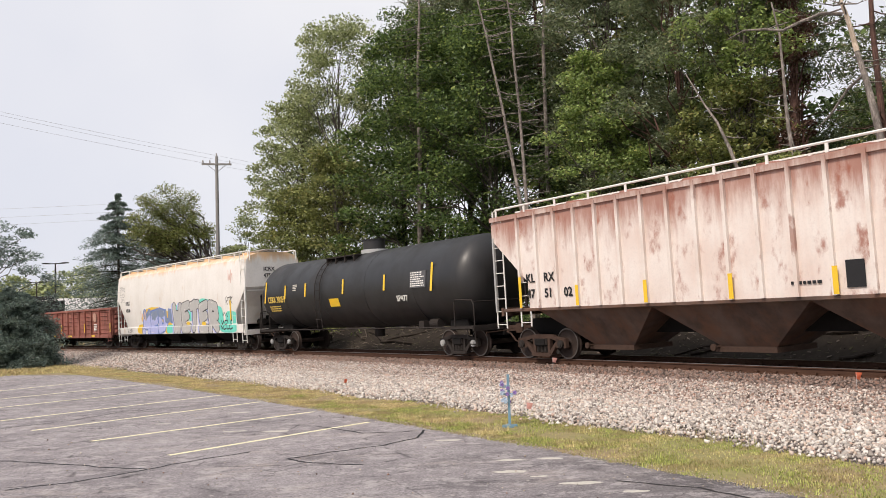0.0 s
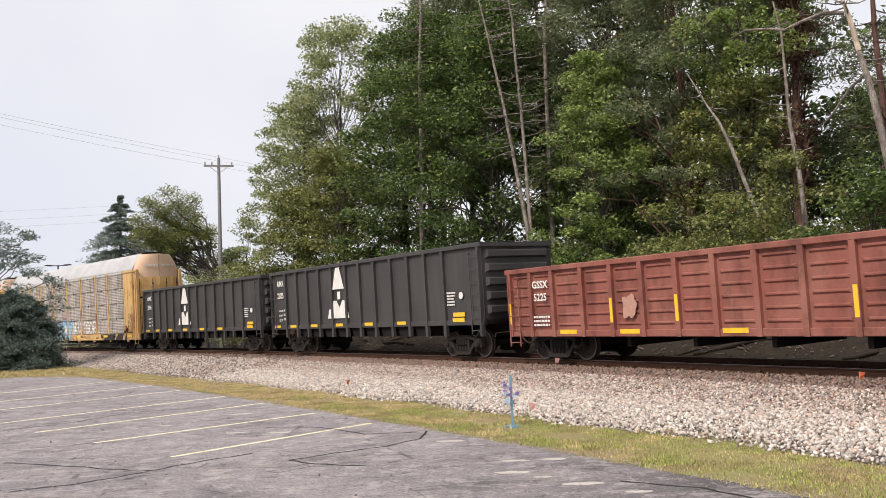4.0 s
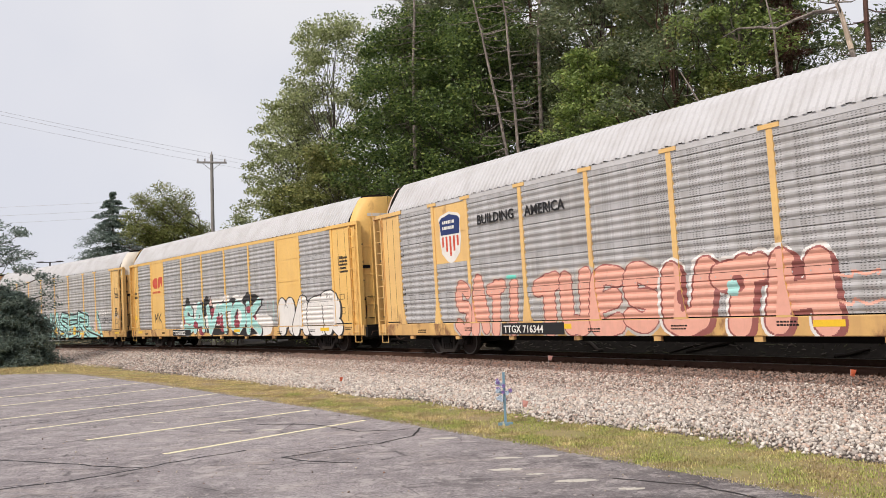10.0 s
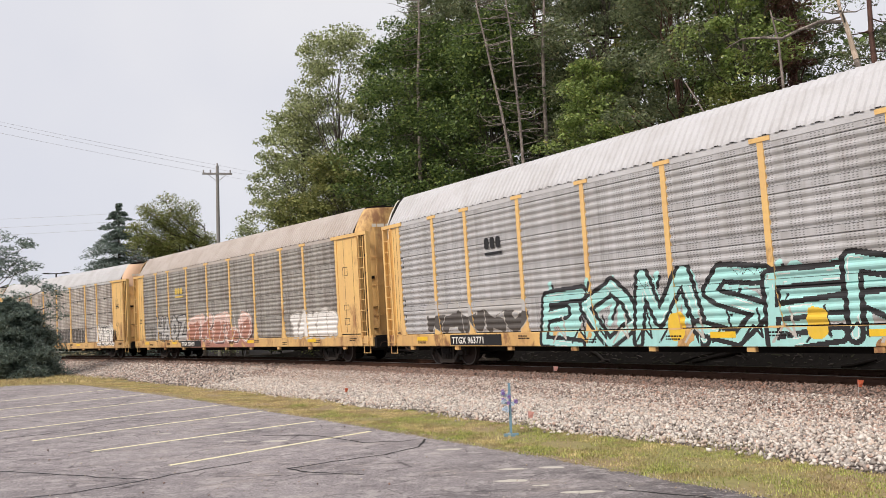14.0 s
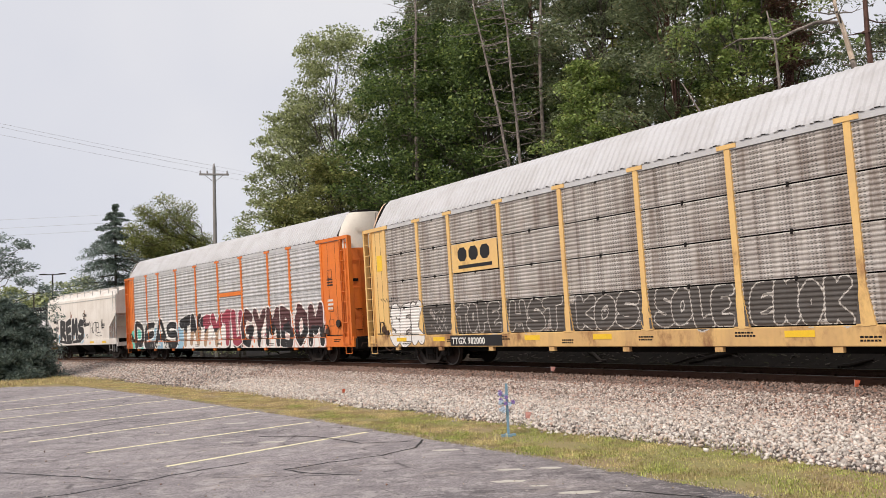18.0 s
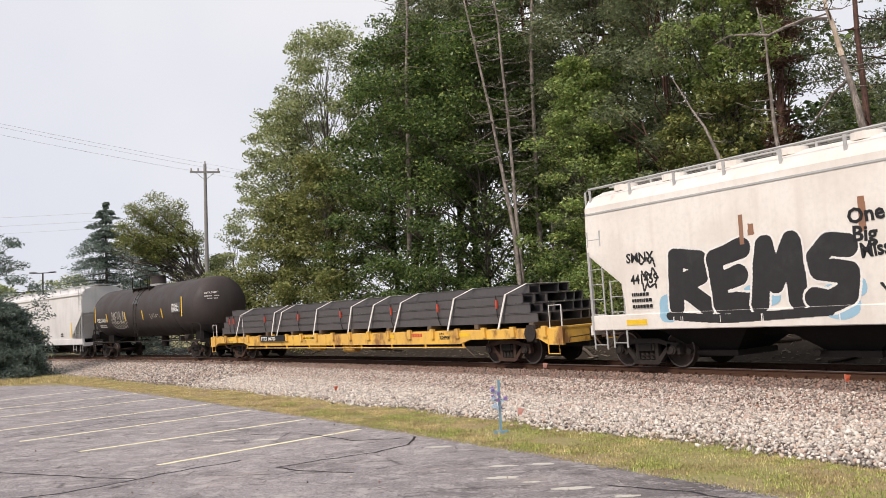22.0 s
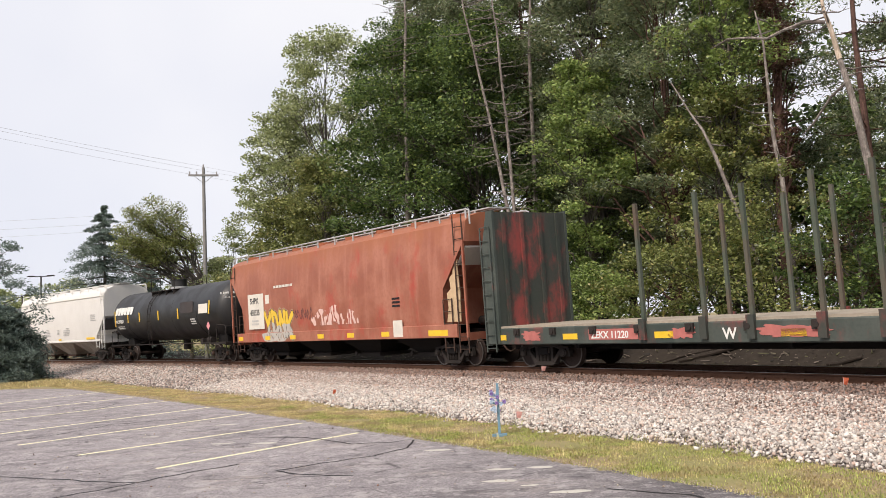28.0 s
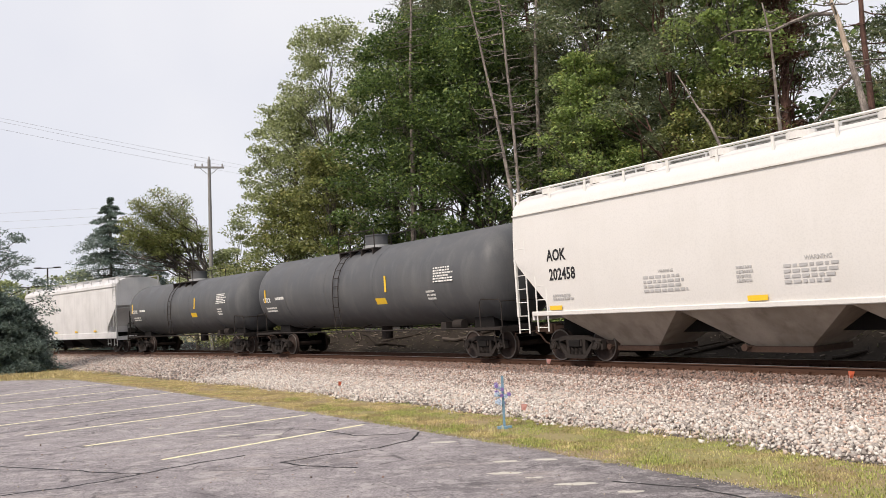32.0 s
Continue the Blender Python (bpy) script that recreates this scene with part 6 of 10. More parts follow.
def make_panel_steel(name, base, dirt, dirt_amount, dots):
    """Galvanised sheet with rows of small round holes and road grime."""
    n = Nodes(name)
    c = n.mix(n.noise(3.0, 5), tuple(x * 0.82 for x in base), base)
    run = n.step(n.noise(1.0, 6, 0.7, n.mapped((5, 5, 0.3), shift=n.random())), 0.4, 0.7)
    c = n.mix(n.math("MULTIPLY", run, dirt_amount), c, dirt)
    smear = n.step(n.noise(1.0, 5, 0.65, n.mapped((0.5, 1, 7), shift=n.random())), 0.45, 0.68)
    c = n.mix(n.math("MULTIPLY", smear, dirt_amount * 0.55), c, tuple(x * 0.8 for x in dirt))
    rusty = n.step(n.noise(1.4, 7, 0.7, n.mapped((1, 1, 0.6), shift=n.random())), 0.6, 0.75)
    c = n.mix(n.math("MULTIPLY", rusty, dirt_amount * 0.6), c, (0.26, 0.15, 0.1))
    cloud = n.step(n.noise(0.5, 4, 0.5, n.mapped((1, 1, 1), shift=n.random())), 0.42, 0.7)
    c = n.mix(n.math("MULTIPLY", cloud, dirt_amount * 0.7), c, dirt)
    sep = n.t.nodes.new("ShaderNodeSeparateXYZ")
    n.t.links.new(n.co, sep.inputs[0])
    fx = n.math("ABSOLUTE", n.math("SUBTRACT", n.math("FRACT", n.math("MULTIPLY", sep.outputs[0], 11.0)), 0.5))
    fz = n.math("ABSOLUTE", n.math("SUBTRACT", n.math("FRACT", n.math("MULTIPLY", sep.outputs[2], 19.0)), 0.5))
    hole = n.step(n.math("ADD", n.math("MULTIPLY", fx, fx), n.math("MULTIPLY", n.math("MULTIPLY", fz, fz), 1.7)), 0.11, 0.05)
    group = n.step(n.math("ABSOLUTE", n.math("SUBTRACT", n.math("FRACT", n.math("MULTIPLY", sep.outputs[0], 1.6)), 0.5)), 0.16, 0.22)
    c = n.mix(n.math("MULTIPLY", n.math("MULTIPLY", hole, group), dots), c, (0.02, 0.02, 0.02))
    n.bump(n.noise(20, 4), 0.1, 0.01)
    return n.done(c, 0.5, 0.1)


ROOF_LINE = [(1.53, EAVE - 0.02), (1.5, EAVE + 0.08), (1.27, EAVE + 0.45), (1.02, EAVE + 0.85), (0.82, EAVE + 1.05), (0.5, RIDGE - 0.05), (0, RIDGE)]


def roof_mesh(half):
    """The arched roof, with ribs running across."""
    sh = Shape()
    prof = ROOF_LINE
    full = [(-y, z) for y, z in prof] + [(y, z) for y, z in reversed(prof[:-1])]
    n = int(2 * half / 0.21)
    rings = []
    for i in range(n):
        x = -half + 2 * half * i / n
        k = 2 * half / n
        for dx, up in ((0, 0), (k * 0.4, 0), (k * 0.56, 0.024), (k * 0.86, 0.024)):
            rings.append([(x + dx, y * (1 + up), z + up) for y, z in full])
    rings.append([(half, y, z) for y, z in full])
    low = [[(p[0], p[1] * 0.97, p[2] - 0.05) for p in r] for r in rings]
    sh.loft(rings, close=False, caps=False)
    sh.loft([list(reversed(r)) for r in low], close=False, caps=False)
    return sh.mesh("roof")


PANELS = {}
ROOF_ME = roof_mesh(12.75)


CLIP = Shape().box(-0.025, 0.025, -0.022, 0.022, -0.055, 0.05).mesh("panel_clip")
CLIP.materials.append(M_UNDER)


def autorack(label, length, frame_mat, panel_mat, roof_mat, end_mat, sill_mat=None, tiers=4, solid=(), post_caps=True, feet=True, eave_trim=None, end_top=None, shade_band_mat=None, winch=False, pitch=0.16, depth=0.03, band=0.0):
    """A covered car carrier: flat deck, corrugated side panels between posts, arched roof, curved end doors."""
    car = thing("autorack", label, "railway car", "cars of the freight train")
    half = length / 2 - 0.62
    sill_mat = sill_mat or frame_mat
    y = 1.5
    for s in (-1, 1):
        y0, y1 = sorted((s * 1.38, s * 1.53))
        part("side_sill", Shape().soft_box(-half, half, y0, y1, 0.68, 1.1, 0.02), sill_mat, car)
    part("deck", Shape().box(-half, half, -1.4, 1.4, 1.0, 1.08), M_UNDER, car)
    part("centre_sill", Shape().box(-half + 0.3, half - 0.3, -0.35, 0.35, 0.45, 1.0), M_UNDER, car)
    # added near-black sheets: the shaded interior behind the panels, as colour
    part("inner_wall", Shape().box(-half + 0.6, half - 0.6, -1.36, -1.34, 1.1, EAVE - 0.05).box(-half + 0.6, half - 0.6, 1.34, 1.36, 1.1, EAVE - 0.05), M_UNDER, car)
    for i, x in enumerate(POSTS):
        for s in (-1, 1):
            sh = Shape()
            y0, y1 = sorted((s * (y - 0.06), s * (y + 0.042)))
            sh.box(x - 0.075, x + 0.075, y0, y1, 1.08, EAVE - 0.03)
            if feet:
                sh.slab([(x - 0.2, 1.09), (x + 0.2, 1.09), (x + 0.078, 1.85), (x - 0.078, 1.85)], *sorted((s * (y - 0.03), s * (y + 0.04))))
            if post_caps:
                y0, y1 = sorted((s * (y - 0.04), s * (y + 0.06)))
                sh.box(x - 0.26, x + 0.26, y0, y1, EAVE - 0.12, EAVE - 0.02)
            part("post", sh, frame_mat, car)
    for i, (a, b) in enumerate(zip(POSTS, POSTS[1:])):
        w = b - a - 0.15
        zone = [q for q in solid if q[0] == i]
        for t in range(tiers):
            z0 = 1.13 + (EAVE - 0.12 - 1.13) * t / tiers
            h = (EAVE - 0.12 - 1.13) / tiers - (0.035 if not band else 0.012)
            key = (round(w, 2), tiers, pitch, band)
            for s in (-1, 1):
                if zone and t in zone[0][1]:
                    y0, y1 = sorted((s * (y - 0.025), s * (y + 0.012)))
                    part("solid_panel", Shape().box(a + 0.075, b - 0.075, y0, y1, z0 - 0.02, z0 + h + 0.02), zone[0][2], car, "plain painted panel")
                    continue
                if key not in PANELS:
                    PANELS[key] = panel_mesh(w, h, 0.0, pitch, depth, band)
                mk = key + (panel_mat.name,)
                if mk not in PANELS:
                    PANELS[mk] = PANELS[key].copy()
                    PANELS[mk].materials.append(panel_mat)
                o = new("panel", PANELS[mk])
                o.parent = car
                o.matrix_basis = Matrix.Translation((a + 0.075 if s < 0 else b - 0.075, s * (y - 0.015), z0)) @ Matrix.Rotation(0 if s < 0 else math.pi, 4, "Z")
    me = ROOF_ME.copy()
    me.materials.append(roof_mat)
    part("roof", me, None, car)
    for s in (-1, 1):
        y0, y1 = sorted((s * 1.44, s * 1.535))
        part("eave_rail", Shape().box(-12.8, 12.8, y0, y1, EAVE - 0.15, EAVE + 0.012), eave_trim or roof_mat, car)
        tabs = Shape()
        for i in range(61):
            xt = -12.6 + 0.42 * i
            tabs.box(xt - 0.1, xt + 0.02, *sorted((s * 1.53, s * 1.552)), EAVE + 0.002, EAVE + 0.022)
        part("eave_rivets", tabs, M_UNDER, car, "dark row of rivets along the eave")["kind"] = "stuff"
        for a, b in zip(POSTS, POSTS[1:]):
            for t in range(1, tiers + 1) if not band else ():
                clip = new("panel_clip", CLIP)
                clip.parent = car
                clip.matrix_basis = Matrix.Translation(((a + b) / 2, s * 1.51, 1.1 + (EAVE - 0.12 - 1.13) * t / tiers))
    # end bays, doors, ladders
    for e in (-1, 1):
        xa = POSTS[-1] if e > 0 else POSTS[0]
        xe = e * (half - 0.12)
        for s in (-1, 1):
            y0, y1 = sorted((s * (y - 0.05), s * (y + 0.015)))
            x0, x1 = sorted((xa, xe - e * 0.52))
            part("end_panel", Shape().soft_box(x0, x1, y0, y1, 1.1, EAVE - 0.05, 0.01), frame_mat, car)
            xs0, xs1 = sorted((xe - e * 0.62, xe - e * 0.06))
            part("end_stile", Shape().box(xe - e * 0.56 - 0.04, xe - e * 0.56 + 0.04, *sorted((s * (y - 0.1), s * (y + 0.06))), 1.0, EAVE - 0.03).box(xe - 0.05, xe + 0.05, *sorted((s * (y - 0.12), s * (y + 0.06))), 1.0, EAVE - 0.03), frame_mat, car)
            ladder(xs0 + 0.06, xs1 - 0.06, 0.72, EAVE - 0.2, s * (y + 0.1), car, frame_mat, 0.42, depth=0.08)
            x0, x1 = sorted((xa - e * 0.3, xe + e * 0.06))
            part("bay_header", Shape().box(x0, x1, *sorted((s * (y - 0.04), s * (y + 0.075))), EAVE - 0.13, EAVE), frame_mat, car)
            part("sill_step", Shape().tube([(xe - e * 0.1, s * 1.5, 0.9), (xe - e * 0.1, s * 1.5, 0.42), (xe - e * 0.55, s * 1.5, 0.42), (xe - e * 0.55, s * 1.5, 0.9)], 0.02, 5), frame_mat, car)
            if winch:
                gear = Shape().box(xa + e * 0.06 - 0.1, xa + e * 0.06 + 0.1, *sorted((s * 1.51, s * 1.6)), 1.12, 1.3)
                gear.disc_y(xa + e * 0.32, s * 1.56, 1.34, 0.13, 0.06, 12)
                gear.tube([(xa + e * 0.1, s * 1.6, 1.25), (xa + e * 0.22, s * 1.63, 1.62), (xa + e * 0.45, s * 1.62, 1.6), (xa + e * 0.52, s * 1.6, 1.2)], 0.028, 5)
                part("door_winch", gear, M_IRON_BROWN, car, "rusty winch and lever by the door")
            part("deck_seam", Shape().box(min(xa, xe - e * 0.55) + 0.1, max(xa, xe - e * 0.55) - 0.1, *sorted((s * (y + 0.012), s * (y + 0.02))), 1.15, 1.19), M_UNDER, car)
        # curved clamshell doors and rounded roof end
        pts = [(e * 12.86, 1.5), (e * 13.0, 1.48), (e * 13.22, 1.27), (e * 13.36, 0.88), (e * 13.43, 0.45), (e * 13.45, 0.012)]
        for s in (-1, 1):
            rings = []
            zs = [1.02, EAVE - 0.5] if end_top is not None else [1.02, EAVE]
            top = [(EAVE + 0.1, 0.985), (EAVE + 0.5, 0.87), (EAVE + 0.9, 0.7), (EAVE + 1.0, 0.62), (EAVE + 1.02, 0.02)]
            door = Shape().loft([[(x - e * 0.04, s * yy, z) for x, yy in pts] for z in zs], close=False, caps=False)
            door.loft([[(x - e * 0.08, s * yy * 0.96, z) for x, yy in reversed(pts)] for z in zs], close=False, caps=False)
            d = part("end_door", door, end_mat, car, "curved steel end door", True)
            cap = Shape().loft([[(x - e * 0.04, s * yy, zs[-1]) for x, yy in pts]] + [[(x - e * 0.04, s * yy * k, z) for x, yy in pts] for z, k in top], close=False, caps=False)
            part("roof_end", cap, end_top or end_mat, car, "chamfered upper end", True)
            # near-black band stands in for the shaded gap between roof and doors
            rim = Shape().loft([[(e * xr, s * q * g, z + dz) for q, z in ROOF_LINE] for xr, g, dz in ((12.7, 0.93, -0.08), (12.7, 1.0, 0.03), (12.79, 1.0, 0.03), (12.79, 0.93, -0.08))], close=False, caps=False)
            part("roof_rim", rim, shade_band_mat or M_UNDER, car, "dark rim round the roof's open end")
            # added near-black sheet, so the opening behind the doors looks shaded
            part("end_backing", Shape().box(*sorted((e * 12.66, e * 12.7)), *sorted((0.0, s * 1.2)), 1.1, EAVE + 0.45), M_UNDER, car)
            part("door_window", Shape().box(*sorted((e * 13.2, e * 13.3)), *sorted((s * 0.95, s * 1.25)), 3.34, 3.46), M_UNDER, d, "dark slot in the door")
            hatch = Shape()
            for za, zb in ((1.35, 1.37), (2.2, 2.22)):
                hatch.box(*sorted((e * 13.2, e * 13.34)), *sorted((s * 0.86, s * 1.12)), za, zb)
            for q in (0.86, 1.18):
                hatch.box(*sorted((e * 13.2, e * (13.355 - 0.36 * (q - 0.86)))), *sorted((s * q, s * (q + 0.02))), 1.37, 2.2)
            part("door_hatch", hatch, M_UNDER, d, "outlined hatch low on the door")
            seams = Shape()
            for x, yy in (pts[1], pts[3], pts[5]):
                seams.tube([(x, s * yy, 1.05), (x, s * yy, zs[-1])], 0.014, 5)
            for z in (1.9, 3.1, 4.2):
                seams.tube([(x + e * 0.0, s * (yy + 0.004), z) for x, yy in pts], 0.012, 5)
            part("door_seam", seams, end_mat, d)
            for x, yy in (pts[2], pts[4]):
                rod = Shape().tube([(x + e * 0.01, s * (yy + 0.015), 1.1), (x + e * 0.01, s * (yy + 0.015), zs[-1] - 0.1)], 0.022, 6)
                for z in (1.35, 2.1, 2.85, 3.6, 4.3):
                    rod.box(x - 0.06, x + 0.06, *sorted((s * (yy - 0.02), s * (yy + 0.05))), z - 0.035, z + 0.035)
                part("lock_rod", rod, M_IRON, d, "dark lock rod with guides")
            # solid dark strip; the recess's shade beside the door is only its colour
            part("door_edge", Shape().box(*sorted((e * 12.66, e * 12.7)), *sorted((s * 1.44, s * 1.512)), 1.12, EAVE - 0.14), M_UNDER, car, "dark gap beside the end door")
            for z, hh in ((3.55, 0.34), (2.15, 0.2), (1.55, 0.26)):
                xn = e * 12.0 - 0.2
                frame_bits = Shape().box(xn, xn + 0.36, *sorted((s * 1.513, s * 1.52)), z, z + 0.02).box(xn, xn + 0.36, *sorted((s * 1.513, s * 1.52)), z + hh, z + hh + 0.02).box(xn, xn + 0.02, *sorted((s * 1.513, s * 1.52)), z + 0.02, z + hh).box(xn + 0.34, xn + 0.36, *sorted((s * 1.513, s * 1.52)), z + 0.02, z + hh)
                part("notice_frame", frame_bits, M_BLACK, car)
        part("end_sill", Shape().box(*sorted((e * (half - 0.15), e * (half + 0.15))), -1.45, 1.45, 0.62, 1.02), M_UNDER, car)
    for i in range(9):
        x = -11.6 + 2.9 * i
        for s in (-1, 1):
            part("sill_bracket", Shape().box(x - 0.11, x + 0.11, *sorted((s * 1.4, s * 1.5)), 0.56, 0.7), sill_mat, car)
        bars(x + 0.5, 0.76 + 0.06 * (i % 3), 0.55, 0.14, M_UNDER, car, 2, -1.532, 30 + i)
    for e in (-1, 1):
        xa = POSTS[-1] if e > 0 else POSTS[0]
        for f in (0.34, 0.72):
            x = xa + (e * (half - 0.7) - xa) * f
            for s in (-1, 1):
                part("panel_seam", Shape().box(x - 0.007, x + 0.007, *sorted((s * 1.514, s * 1.518)), 1.25, EAVE - 0.2), M_UNDER, car)
    for s in (-1, 1):
        plate_x = Shape()
        for k, (a, b) in enumerate(((0.1, 0.42), (0.46, 0.78), (0.82, 1.0))):
            plate_x.add([(13.47 - 0.14 * q * q + 0.01 * k, s * q, z) for q in (a, b) for z in (5.42, 5.55)], [(0, 2, 3, 1) if s < 0 else (0, 1, 3, 2)])
        part("height_sign", plate_x, M_PALE_PATCH, car, "pale strip of small print over the doors")
    running_gear(car, length, 9.95)
    return car


# -- flat cars --
def flat_car_with_steel(label, length, paint_mat, steel_mat, strap_mat, wood_mat):
    car = thing("flat_car", label, "railway car", "cars of the freight train")
    half = length / 2 - 0.5
    for s in (-1, 1):
        prof = [(-half, 0.62), (-half + 0.6, 0.62), (-half + 1.0, 0.8), (-half + 4.2, 0.8), (-half + 4.8, 0.66), (half - 4.8, 0.66), (half - 4.2, 0.8), (half - 1.0, 0.8), (half - 0.6, 0.62), (half, 0.62), (half, 1.08), (-half, 1.08)]
        part("side_sill", Shape().slab(prof, *sorted((s * 1.36, s * 1.46))), paint_mat, car)
        for i in range(19):
            x = -half + 0.7 + (2 * half - 1.4) * i / 18
            part("stake_pocket", Shape().box(x - 0.09, x + 0.09, *sorted((s * 1.44, s * 1.54)), 0.86, 1.17), paint_mat, car)
        bar = Shape()
        bar.tube([(-half + 4.5, s * 1.44, 0.55), (half - 4.5, s * 1.44, 0.55)], 0.025, 6)
        for i in range(9):
            x = -half + 4.6 + (2 * half - 9.2) * i / 8
            bar.box(x - 0.03, x + 0.03, *sorted((s * 1.42, s * 1.46)), 0.52, 0.68)
        part("lower_bar", bar, paint_mat, car)
    part("deck", Shape().box(-half, half, -1.38, 1.38, 1.02, 1.1), paint_mat, car)
    part("centre_sill", Shape().box(-half, half, -0.35, 0.35, 0.5, 1.02), M_UNDER, car)
    for i in range(10):
        x = -half + 1.4 + (2 * half - 2.8) * i / 9
        part("timber", Shape().soft_box(x - 0.1, x + 0.1, -1.34, 1.34, 1.1, 1.27, 0.02), wood_mat, car, "wooden dunnage block")
    # beams in three layers
    for s in (-1, 1):
        for layer in range(3):
            z = 1.275 + 0.293 * layer
            x0, x1 = -half + 1.15 + 0.25 * layer * (1 if s < 0 else 0.4), half - 1.0 - 0.3 * layer
            for k in range(3):
                yc = s * (0.24 + 0.44 * k)
                web = yc + s * 0.165
                prof = [(yc - 0.2, z), (yc + 0.2, z), (yc + 0.2, z + 0.022), (web + 0.012, z + 0.022), (web + 0.012, z + 0.26), (yc + 0.2, z + 0.26), (yc + 0.2, z + 0.282), (yc - 0.2, z + 0.282), (yc - 0.2, z + 0.26), (web - 0.012, z + 0.26), (web - 0.012, z + 0.022), (yc - 0.2, z + 0.022)]
                b = Shape().prism(prof, x0 + 0.05 * k, x1 - 0.07 * k)
                part("steel_beam", b, steel_mat, car)
    for s in (-1, 1):
        for k in range(2):
            yc = s * (0.24 + 0.44 * k)
            z = 2.156
            part("steel_beam", Shape().box(-half + 1.6, half - 1.9, yc - 0.2, yc + 0.2, z, z + 0.022).box(-half + 1.6, half - 1.9, yc - 0.2, yc + 0.2, z + 0.26, z + 0.282).box(-half + 1.6, half - 1.9, *sorted((yc + s * 0.15, yc + s * 0.18)), z + 0.022, z + 0.26), steel_mat, car)
    for x, lean, wide in ((-9.4, -0.4, 0.08), (-9.2, 0.35, 0.03), (-5.55, -0.2, 0.08), (-4.8, -0.4, 0.08), (-1.5, -0.2, 0.08), (1.35, -0.2, 0.08), (3.0, -0.35, 0.08), (4.85, -0.4, 0.08), (8.0, -0.3, 0.08), (10.6, -0.3, 0.08)):
        st = Shape()
        rows = ((-1.47, 1.1, lean), (-1.4, 1.7, lean * 0.45), (-1.352, 2.155, 0), (-0.905, 2.45, 0.5), (0.905, 2.45, 0.5), (1.352, 2.155, 0), (1.47, 1.1, lean))
        st.loft([[(x + q, y, z), (x + q + wide, y, z), (x + q + wide, y + 0.01 * (1 if y > 0 else -1), z + 0.008), (x + q, y + 0.01 * (1 if y > 0 else -1), z + 0.008)] for y, z, q in rows])
        part("strap", st, strap_mat, car, "white webbing strap")
    for x in (-10.7, -10.2, -6.6, -3.2, 0.5, 4.2, 7.1, 10.2):
        part("ratchet", Shape().box(x - 0.03, x + 0.03, -1.375, -1.335, 1.78, 1.98).box(x - 0.018, x + 0.018, -1.39, -1.33, 1.74, 2.02), M_RED, car, "red ratchet")
        part("dark_strap", Shape().tube([(x - 0.03, -1.36, 2.15), (x - 0.01, -1.37, 2.0), (x, -1.37, 1.75), (x + 0.02, -1.37, 1.5), (x + 0.14, -1.38, 1.3)], 0.017, 5), M_IRON, car)
    for s in (-1, 1):
        part("end_beam", Shape().box(*sorted((s * half, s * (half - 0.25))), -1.45, 1.45, 0.66, 1.14), paint_mat, car)
        part("grab_rail", Shape().tube([(s * (half - 0.1), -1.35, 1.1), (s * (half - 0.1), -1.35, 1.75), (s * (half - 0.6), -1.35, 1.75), (s * (half - 0.6), -1.35, 1.1)], 0.02, 6), strap_mat, car)
        for y in (-1.46, 1.46):
            part("sill_step", Shape().tube([(s * (half - 0.15), y, 0.8), (s * (half - 0.15), y, 0.36), (s * (half - 0.6), y, 0.36), (s * (half - 0.6), y, 0.8)], 0.022, 6), paint_mat, car)
    part("hand_brake", Shape().disc_y(half - 1.3, -1.5, 0.95, 0.24, 0.05, 18).box(half - 1.5, half - 1.1, -1.46, -1.36, 0.7, 1.2), M_IRON, car)
    part("air_tank", Shape().disc_x(0.9, -1.15, 0.52, 0.17, 0.9, 14).disc_x(-2.2, -1.0, 0.56, 0.16, 0.9, 14), paint_mat, car)
    running_gear(car, length, length / 2 - 3.3, M_IRON_BROWN)
    return car


